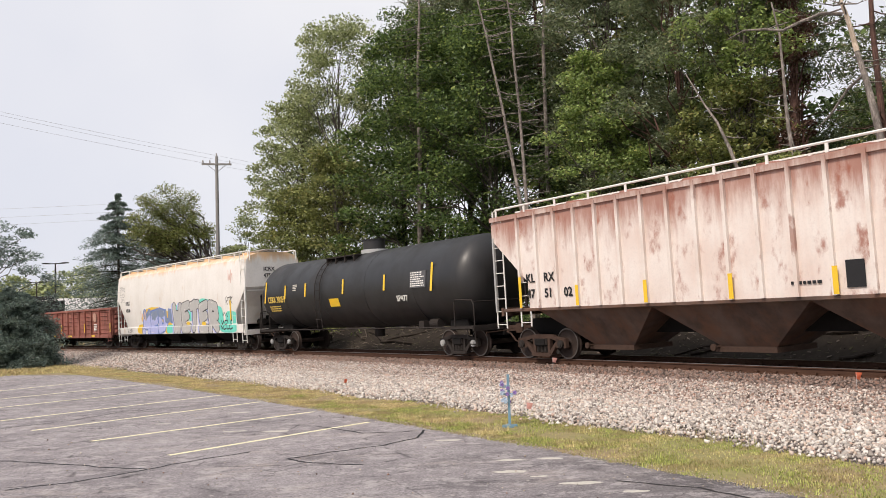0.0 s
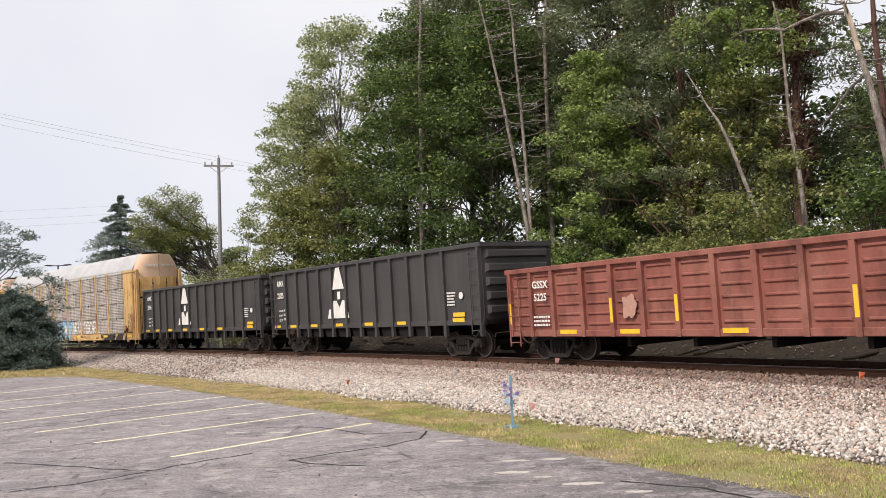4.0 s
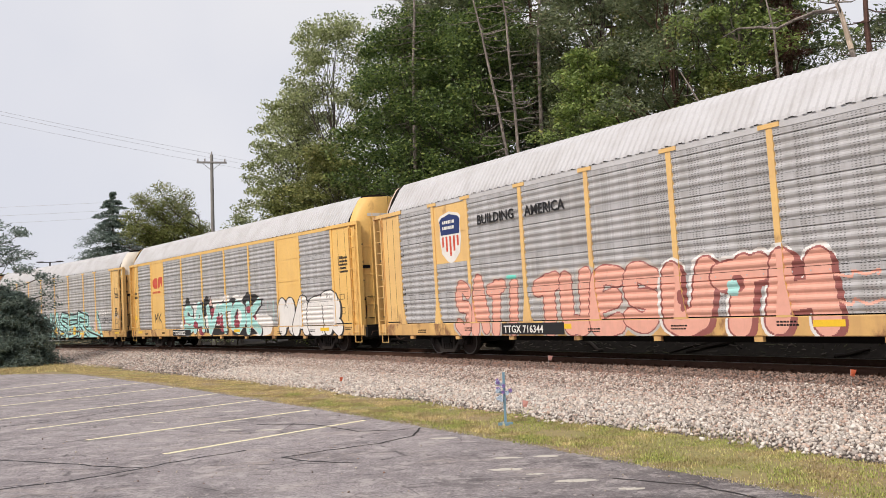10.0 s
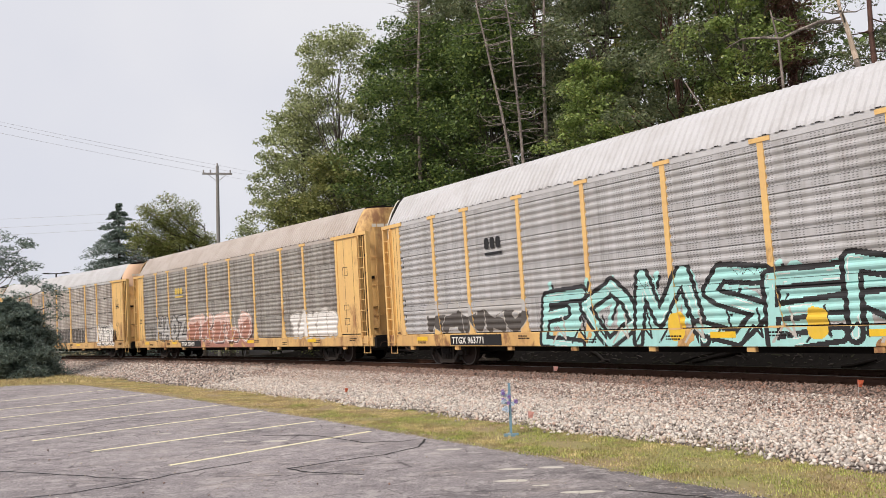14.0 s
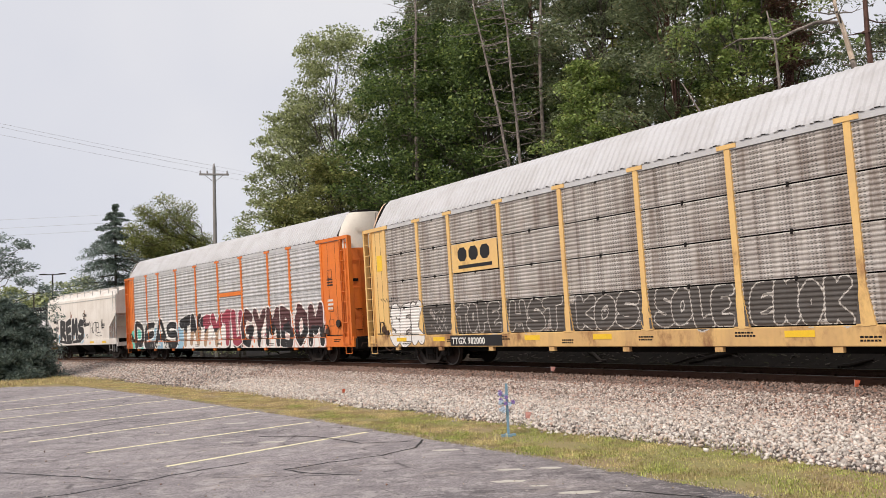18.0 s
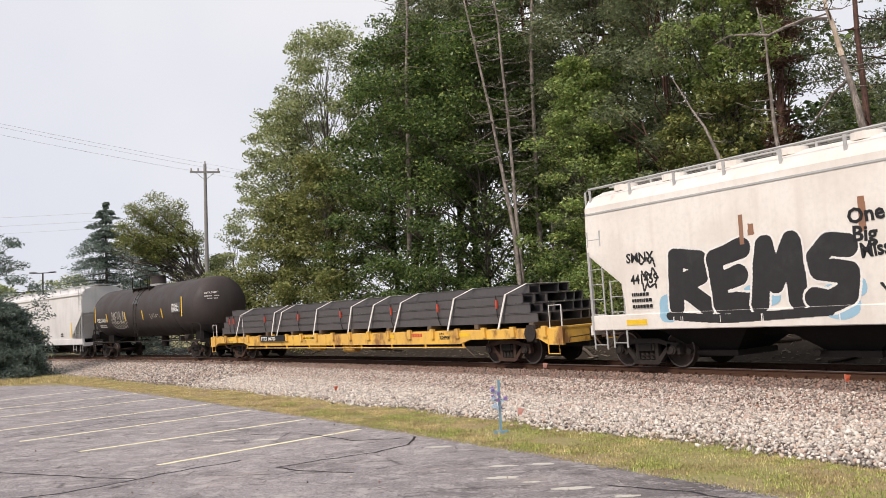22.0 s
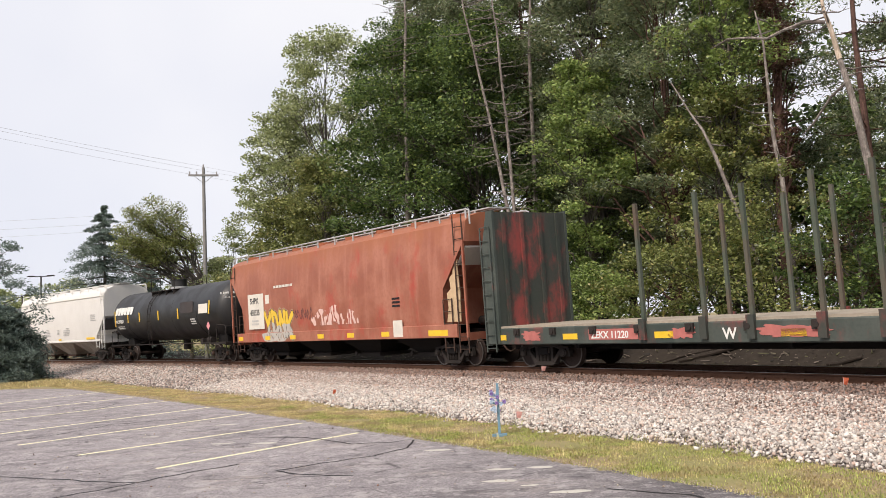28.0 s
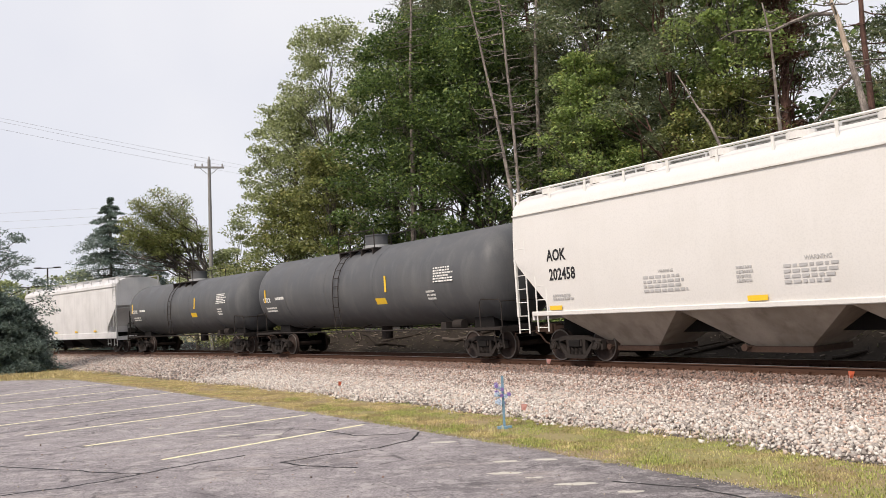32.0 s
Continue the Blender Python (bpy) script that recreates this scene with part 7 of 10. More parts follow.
def bulkhead_flat(label, length, paint_mat, red_mat, deck_mat, stake_mat, stakes):
    car = thing("bulkhead_flat_car", label, "railway car", "cars of the freight train")
    half = length / 2 - 0.45
    for s in (-1, 1):
        part("side_sill", Shape().soft_box(-half, half, *sorted((s * 1.36, s * 1.5)), 0.72, 1.22, 0.03), paint_mat, car)
        for i in range(12):
            x = -half + 1.6 + (2 * half - 3.2) * i / 11
            part("winch", Shape().box(x - 0.12, x + 0.12, *sorted((s * 1.48, s * 1.56)), 1.0, 1.2).disc_y(x, s * 1.56, 1.1, 0.07, 0.06, 10), M_IRON, car)
    part("deck", Shape().box(-half + 0.6, half - 0.6, -1.46, 1.46, 1.22, 1.28), deck_mat, car, "worn wooden deck")
    part("centre_sill", Shape().box(-half, half, -0.35, 0.35, 0.5, 1.22), M_UNDER, car)
    for e in (-1, 1):
        xo, xi = e * (half - 0.05), e * (half - 3.75)
        x_back, x_face = e * (half - 0.1), e * (half - 0.75)
        part("bulkhead", Shape().box(*sorted((x_face, x_face + e * 0.06)), -1.5, 1.5, 1.22, 4.85), red_mat, car, "red and dark green peeling bulkhead face")
        ribs = Shape()
        for y in (-1.1, -0.37, 0.37, 1.1):
            ribs.box(*sorted((x_face - e * 0.05, x_face)), y - 0.06, y + 0.06, 1.24, 4.84)
            ribs.slab([(x_back, 1.22), (x_face + e * 0.06, 1.22), (x_face + e * 0.06, 4.8), (x_face + e * 0.2, 4.8)], y - 0.05, y + 0.05)
        part("bulkhead_rib", ribs, red_mat, car)
        for s in (-1, 1):
            y0, y1 = sorted((s * 1.44, s * 1.53))
            part("bulkhead_post", Shape().slab([(x_back, 0.75), (x_face - e * 0.02, 0.75), (x_face - e * 0.02, 4.9), (x_face + e * 0.28, 4.9), (x_back, 3.6)], y0, y1), paint_mat, car)
            ladder(*sorted((x_back - e * 0.05, x_face + e * 0.12)), 0.5, 4.4, s * 1.58, car, paint_mat, 0.42, depth=0.06)
        part("end_beam", Shape().box(*sorted((e * half, e * (half - 0.3))), -1.48, 1.48, 0.7, 1.24), paint_mat, car)
    for x in stakes:
        for y in (-1.45, 1.45):
            q = x + (0.33 if y > 0 else 0)
            part("stake", Shape().box(q - 0.048, q + 0.048, y - 0.045, y + 0.045, 1.2, 4.25), stake_mat, car)
            part("stake_socket", Shape().box(q - 0.1, q + 0.1, *sorted((y * 1.035, y * 1.09)), 0.82, 1.35), red_mat, car)
    for i in range(5):
        x = -half + 4 + (2 * half - 8) * i / 4
        part("cross_tie", Shape().box(x - 0.05, x + 0.05, -1.3, 1.3, 0.6, 1.2), M_UNDER, car)
    running_gear(car, length, length / 2 - 2.7, M_IRON)
    return car


# ---- the train, from its head end backwards ----
M_H1 = top_rust(3.1, 4.4, (0.3, 0.095, 0.055), paint, "rust_stained_white", (0.8, 0.73, 0.68), (0.66, 0.5, 0.43), 0.5, 0.55, 0.5, (0.32, 0.11, 0.07), 0.85, 6.0, 0.53, 0.7)
M_H1_POST = top_rust(3.7, 4.6, (0.28, 0.1, 0.06), paint, "rusted_posts", (0.8, 0.74, 0.69), (0.56, 0.4, 0.33), 0.4, 0.4, 0.55, (0.28, 0.1, 0.065), 0.7, 5.0, 0.58, 0.7)
M_H1_BAY = paint("rust_grime", (0.15, 0.1, 0.08), (0.05, 0.034, 0.028), 0.8, 0.7, 0.75, (0.16, 0.08, 0.05), 0.8, 5.0)
M_BLACK_TANK = paint("matt_black_tank", (0.0105, 0.0105, 0.0115), (0.026, 0.025, 0.024), 0.5, 0.55, 0.42)
M_BLACK_TANK.node_tree.nodes["Principled BSDF"].inputs["Specular IOR Level"].default_value = 0.6
M_BROWN_TANK = paint("brown_black_tank", (0.043, 0.036, 0.036), (0.075, 0.06, 0.056), 0.6, 0.5, 0.55)
M_GREY_TANK = paint("dark_grey_tank", (0.085, 0.088, 0.094), (0.14, 0.14, 0.14), 0.5, 0.6, 0.5)
M_CREAM = top_rust(4.4, 4.9, (0.74, 0.45, 0.2), paint, "cream_white", (0.8, 0.77, 0.73), (0.66, 0.62, 0.57), 0.35, 0.3, 0.45, (0.5, 0.33, 0.16), 0.35, 3.0, 0.58, 0.75)
M_CREAM_NEW = paint("clean_pale_grey", (0.72, 0.7, 0.67), (0.62, 0.6, 0.56), 0.25, 0.2, 0.4)
M_WHITE_DIRTY = paint("dirty_white", (0.8, 0.76, 0.71), (0.58, 0.52, 0.46), 0.4, 0.4, 0.5, (0.36, 0.16, 0.09), 0.5, 2.2, 0.62, 0.75)
M_LIGHT_GREY = paint("light_grey", (0.68, 0.67, 0.67), (0.52, 0.515, 0.515), 0.45, 0.5, 0.5)
M_OXIDE = top_rust(3.9, 5.0, (0.34, 0.12, 0.055), paint, "faded_red_oxide", (0.3, 0.1, 0.06), (0.46, 0.2, 0.135), 0.7, 0.7, 0.45, (0.42, 0.06, 0.04), 0.75, 2.0, 0.52, 0.68)
M_GON_RED = paint("worn_red_brown", (0.27, 0.09, 0.07), (0.36, 0.17, 0.13), 0.5, 0.4, 0.6, (0.11, 0.04, 0.03), 0.7, 5.0)
M_GON_BLACK = paint("worn_black", (0.05, 0.048, 0.049), (0.085, 0.079, 0.077), 0.5, 0.45, 0.5, (0.1, 0.06, 0.045), 0.3, 3.0, 0.6, 0.75)
M_RACK_YELLOW = paint("weathered_yellow", (0.8, 0.53, 0.2), (0.66, 0.42, 0.2), 0.5, 0.55, 0.5, (0.26, 0.11, 0.055), 0.75, 3.0, 0.55, 0.7)
M_RACK_TAN = paint("faded_yellow_tan", (0.72, 0.47, 0.19), (0.5, 0.31, 0.15), 0.6, 0.65, 0.55, (0.2, 0.085, 0.045), 0.85, 3.0, 0.5, 0.66)
M_RACK_BRIGHT = paint("bright_yellow", (0.82, 0.53, 0.17), (0.72, 0.44, 0.16), 0.35, 0.4, 0.45, (0.36, 0.17, 0.07), 0.5, 3.0, 0.6, 0.72)
M_RACK_ORANGE = paint("bright_orange", (0.76, 0.2, 0.03), (0.55, 0.15, 0.05), 0.45, 0.45, 0.45, (0.2, 0.07, 0.03), 0.6, 3.0, 0.58, 0.72)
M_RACK_SILL = paint("stained_sill_yellow", (0.76, 0.49, 0.18), (0.5, 0.29, 0.13), 0.7, 0.7, 0.55, (0.2, 0.09, 0.05), 0.9, 4.0, 0.5, 0.64)
M_RACK_DOOR = paint("faded_door_yellow", (0.78, 0.5, 0.2), (0.68, 0.4, 0.2), 0.5, 0.5, 0.55, (0.3, 0.13, 0.07), 0.5, 3.0, 0.6, 0.75)
M_RACK_BLUSH = paint("sun_bleached_door", (0.74, 0.52, 0.36), (0.66, 0.42, 0.28), 0.5, 0.5, 0.6, (0.34, 0.17, 0.1), 0.4, 4.0, 0.6, 0.75)
M_RACK_PINK = paint("pale_rusty_cream", (0.72, 0.56, 0.46), (0.5, 0.33, 0.26), 0.5, 0.5, 0.6, (0.3, 0.13, 0.08), 0.7, 4.0, 0.5, 0.7)
P_GREY = make_panel_steel("grey_rack_panels", (0.56, 0.56, 0.57), (0.3, 0.285, 0.27), 0.5, 0.6)
P_BROWN = make_panel_steel("brown_grimed_panels", (0.6, 0.565, 0.53), (0.17, 0.125, 0.1), 0.75, 0.7)
P_DARK = make_panel_steel("dark_grimed_panels", (0.44, 0.42, 0.39), (0.15, 0.12, 0.1), 0.65, 0.75)
P_BRIGHT = make_panel_steel("pale_steel_panels", (0.68, 0.68, 0.69), (0.36, 0.35, 0.34), 0.4, 0.6)
ROOF_GREY = paint("galvanised_roof", (0.57, 0.575, 0.59), (0.43, 0.42, 0.415), 0.45, 0.45, 0.5)
ROOF_WARM = paint("weathered_roof", (0.5, 0.455, 0.42), (0.38, 0.32, 0.28), 0.5, 0.5, 0.55)
M_FLAT_YELLOW = paint("flat_car_yellow", (0.82, 0.5, 0.09), (0.6, 0.36, 0.13), 0.5, 0.5, 0.5, (0.2, 0.085, 0.04), 0.85, 5.0, 0.48, 0.66)
M_BEAM = plain("dark_rolled_steel", (0.12, 0.113, 0.116), 0.5, 0.3, 6, 0.25)
M_STRAP = plain("white_webbing", (0.74, 0.72, 0.68), 0.8, 0, 30, 0.1)
M_TIMBER = plain("grey_timber", (0.13, 0.1, 0.075), 0.9, 0, 10, 0.35, 0.3)
M_GREEN = paint("dull_green", (0.042, 0.056, 0.048), (0.12, 0.13, 0.115), 0.5, 0.4, 0.6, (0.25, 0.05, 0.045), 0.5, 3.0, 0.55, 0.68)
M_PEEL = paint("green_over_red", (0.04, 0.05, 0.042), (0.07, 0.065, 0.055), 0.5, 0.4, 0.6, (0.34, 0.055, 0.05), 0.72, 3.0, 0.48, 0.68)
M_DECK = plain("bleached_deck_planks", (0.36, 0.31, 0.245), 0.9, 0, 10, 0.35, 0.3)
M_STAKE = paint("rusty_stake", (0.06, 0.082, 0.06), (0.12, 0.12, 0.095), 0.6, 0.5, 0.7, (0.15, 0.07, 0.05), 0.6, 3.0)
M_SILVER = plain("silver_spray", (0.52, 0.51, 0.5), 0.5, 0.3, 8, 0.12)
M_NAVY = plain("navy_lettering", (0.03, 0.05, 0.16), 0.55, 0, 30, 0.12)
M_PALE_PATCH = plain("pale_patch", (0.72, 0.68, 0.6), 0.6, 0, 12, 0.1)
M_GOLD = plain("gold_spray", (0.7, 0.5, 0.12), 0.6, 0, 8, 0.12)
M_GREY_PATCH = plain("grey_patch_paint", (0.1, 0.1, 0.105), 0.5, 0, 8, 0.15)
M_TORN = plain("bare_tan_sheet", (0.58, 0.42, 0.26), 0.7, 0, 6, 0.25)
M_FADED_RED = plain("faded_red_paint", (0.46, 0.16, 0.14), 0.6, 0, 6, 0.3)
M_FADED = plain("faded_red_chalk", (0.46, 0.27, 0.21), 0.6, 0, 8, 0.25)
M_PLACARD = plain("pink_placard", (0.72, 0.3, 0.32), 0.5, 0, 14, 0.2)
M_OVERPAINT = plain("pale_grey_overpaint", (0.62, 0.62, 0.64), 0.5, 0, 8, 0.12)

# where the couplings lie along the train at 13 s
COUPLINGS = [201.7, 183.2, 164.8, 145.0, 127.2, 109.8, 92.6, 64.4, 35.2, 7.0, -20.9, -49.7, -78.5, -107.0, -122.5, -149.7, -168.0, -189.1, -211.3, -230.9, -248.9, -266.0, -285.8, -303.6, -323.7]
SPEED = 14.0927
LENGTHS = [a - b for a, b in zip(COUPLINGS, COUPLINGS[1:])]
CENTRES = [(a + b) / 2 for a, b in zip(COUPLINGS, COUPLINGS[1:])]
TRAIN = []


# strokes of hand-drawn letters on a nine by nine grid: pairs of digits, strokes parted by a slash
LETTER_GRID = ("A:00496990/2383 B:1019787525938010 C:975917024091 D:101978947110 E:99181090/1475 G:98490511609454 H:0019/8990/1484 I:4059 K:1019/992490 L:191090 "
               "M:0019438990 N:00198099 O:49161240838749 Q:4915408449 R:101988852490 S:9849172584814001 T:0899/5940 U:0911408199 W:0920467099 Y:094499/4440 Z:09990090 "
               "X:0099/0990 P:1019888514 F:101999/1575 V:094099 J:9992503013 ")
STROKES = {}
for entry in LETTER_GRID.split():
    key, runs = entry.split(":")
    STROKES[key] = [[(int(run[i]) / 9, int(run[i + 1]) / 9) for i in range(0, len(run), 2)] for run in runs.split("/")]



def spray(name, base, fade=0.3):
    """Sprayed paint, thin in places, with runs of grime over it."""
    n = Nodes(name)
    c = n.mix(n.noise(5, 6, 0.6), tuple(x * 0.85 for x in base), tuple(min(0.9, x * 1.12 + 0.01) for x in base))
    thin = n.step(n.noise(1.6, 7, 0.7), 0.5, 0.68)
    grey = sum(base) / 3
    c = n.mix(n.math("MULTIPLY", thin, fade), c, tuple(0.5 * x + 0.5 * (0.6 * grey + 0.12) for x in base))
    run = n.step(n.noise(1.0, 6, 0.7, n.mapped((6, 6, 0.3))), 0.5, 0.74)
    c = n.mix(n.math("MULTIPLY", run, fade), c, tuple(x * 0.5 for x in base))
    n.bump(n.noise(70, 3), 0.08, 0.005)
    return n.done(c, 0.55, 0.0, 0.35)


class RackSide:
    """The camera's side of an autorack: sill, corrugated tiers, posts with their feet."""

    def __init__(self, tiers=4, pitch=0.16, depth=0.03, band=0.0, feet=True, solid=()):
        self.rows, self.feet, self.solid = [], feet, solid
        for i in range(16):
            self.rows.append((0.685 + 0.0255 * i, 0.685 + 0.0255 * (i + 1), -1.5325, -1.5325))
        for t in range(tiers):
            z0 = 1.13 + (EAVE - 0.12 - 1.13) * t / tiers
            h = (EAVE - 0.12 - 1.13) / tiers - (0.035 if not band else 0.012)
            prof = panel_profile(h, pitch, depth, band)
            for (a, p), (b, q) in zip(prof, prof[1:]):
                m = max(1, round((q - p) / 0.026))
                for k in range(m):
                    f, g = k / m, (k + 1) / m
                    self.rows.append((z0 + p + (q - p) * f, z0 + p + (q - p) * g, -1.489 + a + (b - a) * f, -1.489 + a + (b - a) * g))

    def lines(self, z0, z1):
        return [r for r in self.rows if r[0] > z0 - 0.03 and r[1] < z1 + 0.03]

    def outs(self, xs, row):
        """The kind of surface at each place along a row, and the y of each kind."""
        kind = np.zeros(len(xs), int)
        if row[0] > 1.09:
            for i, (a, b) in enumerate(zip(POSTS, POSTS[1:])):
                if i in self.solid:
                    kind[(xs > a) & (xs < b)] = 2
            kind[(xs < POSTS[0]) | (xs > POSTS[-1])] = 2
            wide = 0.075
            if self.feet and row[0] < 1.83:
                wide = 0.2 - 0.122 * (row[0] - 1.09) / 0.76
            for p in POSTS:
                kind[abs(xs - p) < wide] = 1
        return kind, ((row[2], row[3]), (-1.5455, -1.5455), (-1.519, -1.519))


class SmoothSide:
    """A side that is the same all along: y follows the height."""

    def __init__(self, out, step=0.013):
        self.out, self.step = out, step

    def lines(self, z0, z1):
        n = int((z1 - z0) / self.step)
        return [(z0 + self.step * i, z0 + self.step * (i + 1), self.out(z0 + self.step * i), self.out(z0 + self.step * (i + 1))) for i in range(n)]

    def outs(self, xs, row):
        return np.zeros(len(xs), int), ((row[2], row[3]),)


def hopper_side(half, bulge, top, sill):
    zs = [sill[1] - 0.02, 1.7, 2.3, 3.0, 3.7, top - 0.25, top]
    ys = [half - bulge * (abs(max(0.0, min(1.0, (z - 1.1) / (top - 1.1))) - 0.45) / 0.55) ** 2.2 for z in zs]
    return SmoothSide(lambda z: -(half + 0.0135) if z < sill[1] - 0.012 else -float(np.interp(z, zs, ys)) - 0.006)


def tank_side(radius, zc):
    return SmoothSide(lambda z: -math.sqrt(max(0.01, radius ** 2 - (z - zc) ** 2)) - 0.012)


def smooth_line(pts, bend=True, step=0.03):
    """Points close together along a line that swings through its corners."""
    out = []
    n = len(pts)
    for i in range(n - 1):
        p0, p1, p2, p3 = (np.array(pts[max(0, min(n - 1, i + d))], float) for d in (-1, 0, 1, 2))
        m = max(2, int(np.linalg.norm(p2 - p1) / step))
        for t in np.arange(m) / m:
            if bend:
                out.append(0.5 * (2 * p1 + (p2 - p0) * t + (2 * p0 - 5 * p1 + 4 * p2 - p3) * t * t + (3 * p1 - p0 - 3 * p2 + p3) * t ** 3))
            else:
                out.append(p1 + (p2 - p1) * t)
    out.append(np.array(pts[-1], float))
    return np.array(out)


class Wall:
    """A stretch of a car's side that has been sprayed on: each coat covers the ones before; the paint lies in the corrugations and over the posts."""

    def __init__(self, side, x0, x1, z0, z1, seed=1):
        self.side, self.rows = side, side.lines(z0, z1)
        self.xs = np.arange(x0, x1, 0.014)
        self.zs = np.array([(r[0] + r[1]) / 2 for r in self.rows])
        self.coat = np.full((len(self.zs), len(self.xs)), -1, int)
        self.paints, self.rng = [], np.random.default_rng(seed)
        ph = self.rng.uniform(0, 6.28, 8)
        x, z = np.meshgrid(self.xs, self.zs)
        self.wave = 0.4 * np.sin(5.1 * x + ph[0] + np.sin(3.3 * z + ph[1])) + 0.35 * np.sin(4.3 * z - 3.7 * x + ph[2]) + 0.25 * np.sin(13 * x + ph[3]) * np.sin(11 * z + ph[4])
        self.x, self.z = x, z

    def put(self, mask, material):
        if material not in self.paints:
            self.paints.append(material)
        self.coat[mask] = self.paints.index(material)

    def away(self, pts, reach):
        """How far each place lies from a line of points, within reach."""
        d = np.full(self.coat.shape, 9.0)
        i0, i1 = np.searchsorted(self.xs, (pts[:, 0].min() - reach, pts[:, 0].max() + reach))
        j0, j1 = np.searchsorted(self.zs, (pts[:, 1].min() - reach, pts[:, 1].max() + reach))
        if i1 > i0 and j1 > j0:
            x, z = self.x[j0:j1, i0:i1], self.z[j0:j1, i0:i1]
            best = np.full(x.shape, 81.0)
            for px, pz in pts:
                np.minimum(best, (x - px) ** 2 + (z - pz) ** 2, out=best)
            d[j0:j1, i0:i1] = np.sqrt(best)
        return d

    def cloud(self, x, z, w, h, material, rough=0.12):
        q = np.abs((self.x - x) / (w / 2)) ** 3 + np.abs((self.z - z) / (h / 2)) ** 3
        self.put(q < (1 + rough * 2.2 * self.wave), material)

    def line(self, pts, r, material, bend=True):
        self.put(self.away(smooth_line(pts, bend), r + 0.02) < r, material)

    def scrawl(self, x, z, w, h, material, r=0.02, n=9):
        g = self.rng
        pts = [(x + w * (i + g.uniform(-0.7, 0.7)) / n, z + h * (g.uniform(0, 0.35) if i % 2 else g.uniform(0.6, 1.0))) for i in range(n + 1)]
        self.line(pts, r, material)

    def star(self, x, z, r, material):
        for k in range(3):
            a = math.pi * k / 3 + 0.3
            self.line([(x - r * math.cos(a), z - r * math.sin(a)), (x + r * math.cos(a), z + r * math.sin(a))], 0.016, material, False)

    def drips(self, x0, x1, z, material, n=6, long=0.3):
        for i in range(n):
            x = self.rng.uniform(x0, x1)
            self.put((abs(self.x - x) < 0.011) & (self.z < z) & (self.z > z - self.rng.uniform(0.3, 1) * long), material)

    def word(self, text, x0, x1, z0, z1, fat, fill, edge=None, rim=0.05, upper=None, split=0.5, bend=True, loose=0.06, shade=None, gleam=None, halo=None, taper=0.0, fills=None):
        """Hand-drawn letters between x0 and x1; upper: a second colour above split; shade: (colour, dx, dz) behind; halo: (colour, width)."""
        g = self.rng
        step = (x1 - x0) / len(text)
        made = []
        for i, ch in enumerate(text):
            lean, up = g.uniform(-0.12, 0.15), g.uniform(-0.03, 0.03) * (z1 - z0)
            wide = max(0.1, step * g.uniform(0.9, 1.0) - 2 * fat * 0.55)
            runs = []
            for st in STROKES[ch]:
                pts = []
                for a, b in st:
                    a, b = a + g.uniform(-loose, loose), b + g.uniform(-loose, loose) * 0.6
                    pts.append((x0 + i * step + fat * 0.55 + a * wide + lean * (b - 0.5) * step * 0.6, z0 + fat + up + b * (z1 - z0 - 2 * fat)))
                runs.append(smooth_line(pts, bend))
            made.append(np.concatenate(runs))
        reach = fat + rim + 0.3
        far = [self.away(p, reach) for p in made]
        if halo:
            for d in far:
                self.put(d < fat + halo[1] * (1 + 0.5 * self.wave), halo[0])
        if shade:
            for p in made:
                self.put(self.away(p + np.array(shade[1:]), reach) < fat + rim * 0.7, shade[0])
        for i, d in enumerate(far):
            f = fat * (1 + taper * (self.z - z0) / (z1 - z0) - taper * 0.5) * (1 + 0.1 * self.wave)
            if edge:
                self.put(d < f + rim, edge)
            body = d < f
            self.put(body, fills[i] if fills else fill)
            if upper:
                self.put(body & (self.z > z0 + (z1 - z0) * (split + 0.16 * self.wave)), upper)
            if gleam:
                self.put(body & (d > f * 0.55) & (d < f * 0.55 + 0.022) & (self.wave > 0.25), gleam)

    def finish(self, parent, label=""):
        """One mesh for each colour."""
        verts, quads = [[] for _ in self.paints], [[] for _ in self.paints]
        for j, row in enumerate(self.rows):
            kind, ys = self.side.outs(self.xs, row)
            key = np.where(self.coat[j] < 0, -1, self.coat[j] * 4 + kind)
            ends = np.flatnonzero(np.diff(key)) + 1
            for a, b in zip(np.concatenate([[0], ends]), np.concatenate([ends, [len(key)]])):
                if key[a] < 0:
                    continue
                c, k = key[a] // 4, key[a] % 4
                xa, xb = self.xs[a] - 0.007, self.xs[b - 1] + 0.007
                n = len(verts[c])
                verts[c] += [(xa, ys[k][0], row[0]), (xb, ys[k][0], row[0]), (xb, ys[k][1], row[1]), (xa, ys[k][1], row[1])]
                quads[c].append((n, n + 1, n + 2, n + 3))
        for m, v, q in zip(self.paints, verts, quads):
            if q:
                part("graffiti", mesh_np("graffiti", v, q, m), m, parent, label)["kind"] = "stuff"


# sprayed colours
S_BLACK, S_WHITE = spray("black_spray", (0.022, 0.021, 0.023), 0.2), spray("white_spray", (0.78, 0.76, 0.73), 0.3)
S_PINK, S_ROSE = spray("pink_spray_coat", (0.78, 0.4, 0.31), 0.2), spray("dark_rose_spray", (0.3, 0.1, 0.09))
S_BLUE, S_LILAC, S_DEEP = spray("pale_blue_spray", (0.3, 0.5, 0.64)), spray("lilac_spray_coat", (0.45, 0.48, 0.78), 0.15), spray("deep_blue_spray", (0.12, 0.2, 0.5), 0.15)
S_STEEL, S_SILVER, S_MINT = spray("blue_grey_spray", (0.22, 0.27, 0.38), 0.15), spray("silver_spray_coat", (0.47, 0.46, 0.45), 0.2), spray("mint_spray_coat", (0.16, 0.66, 0.54), 0.2)
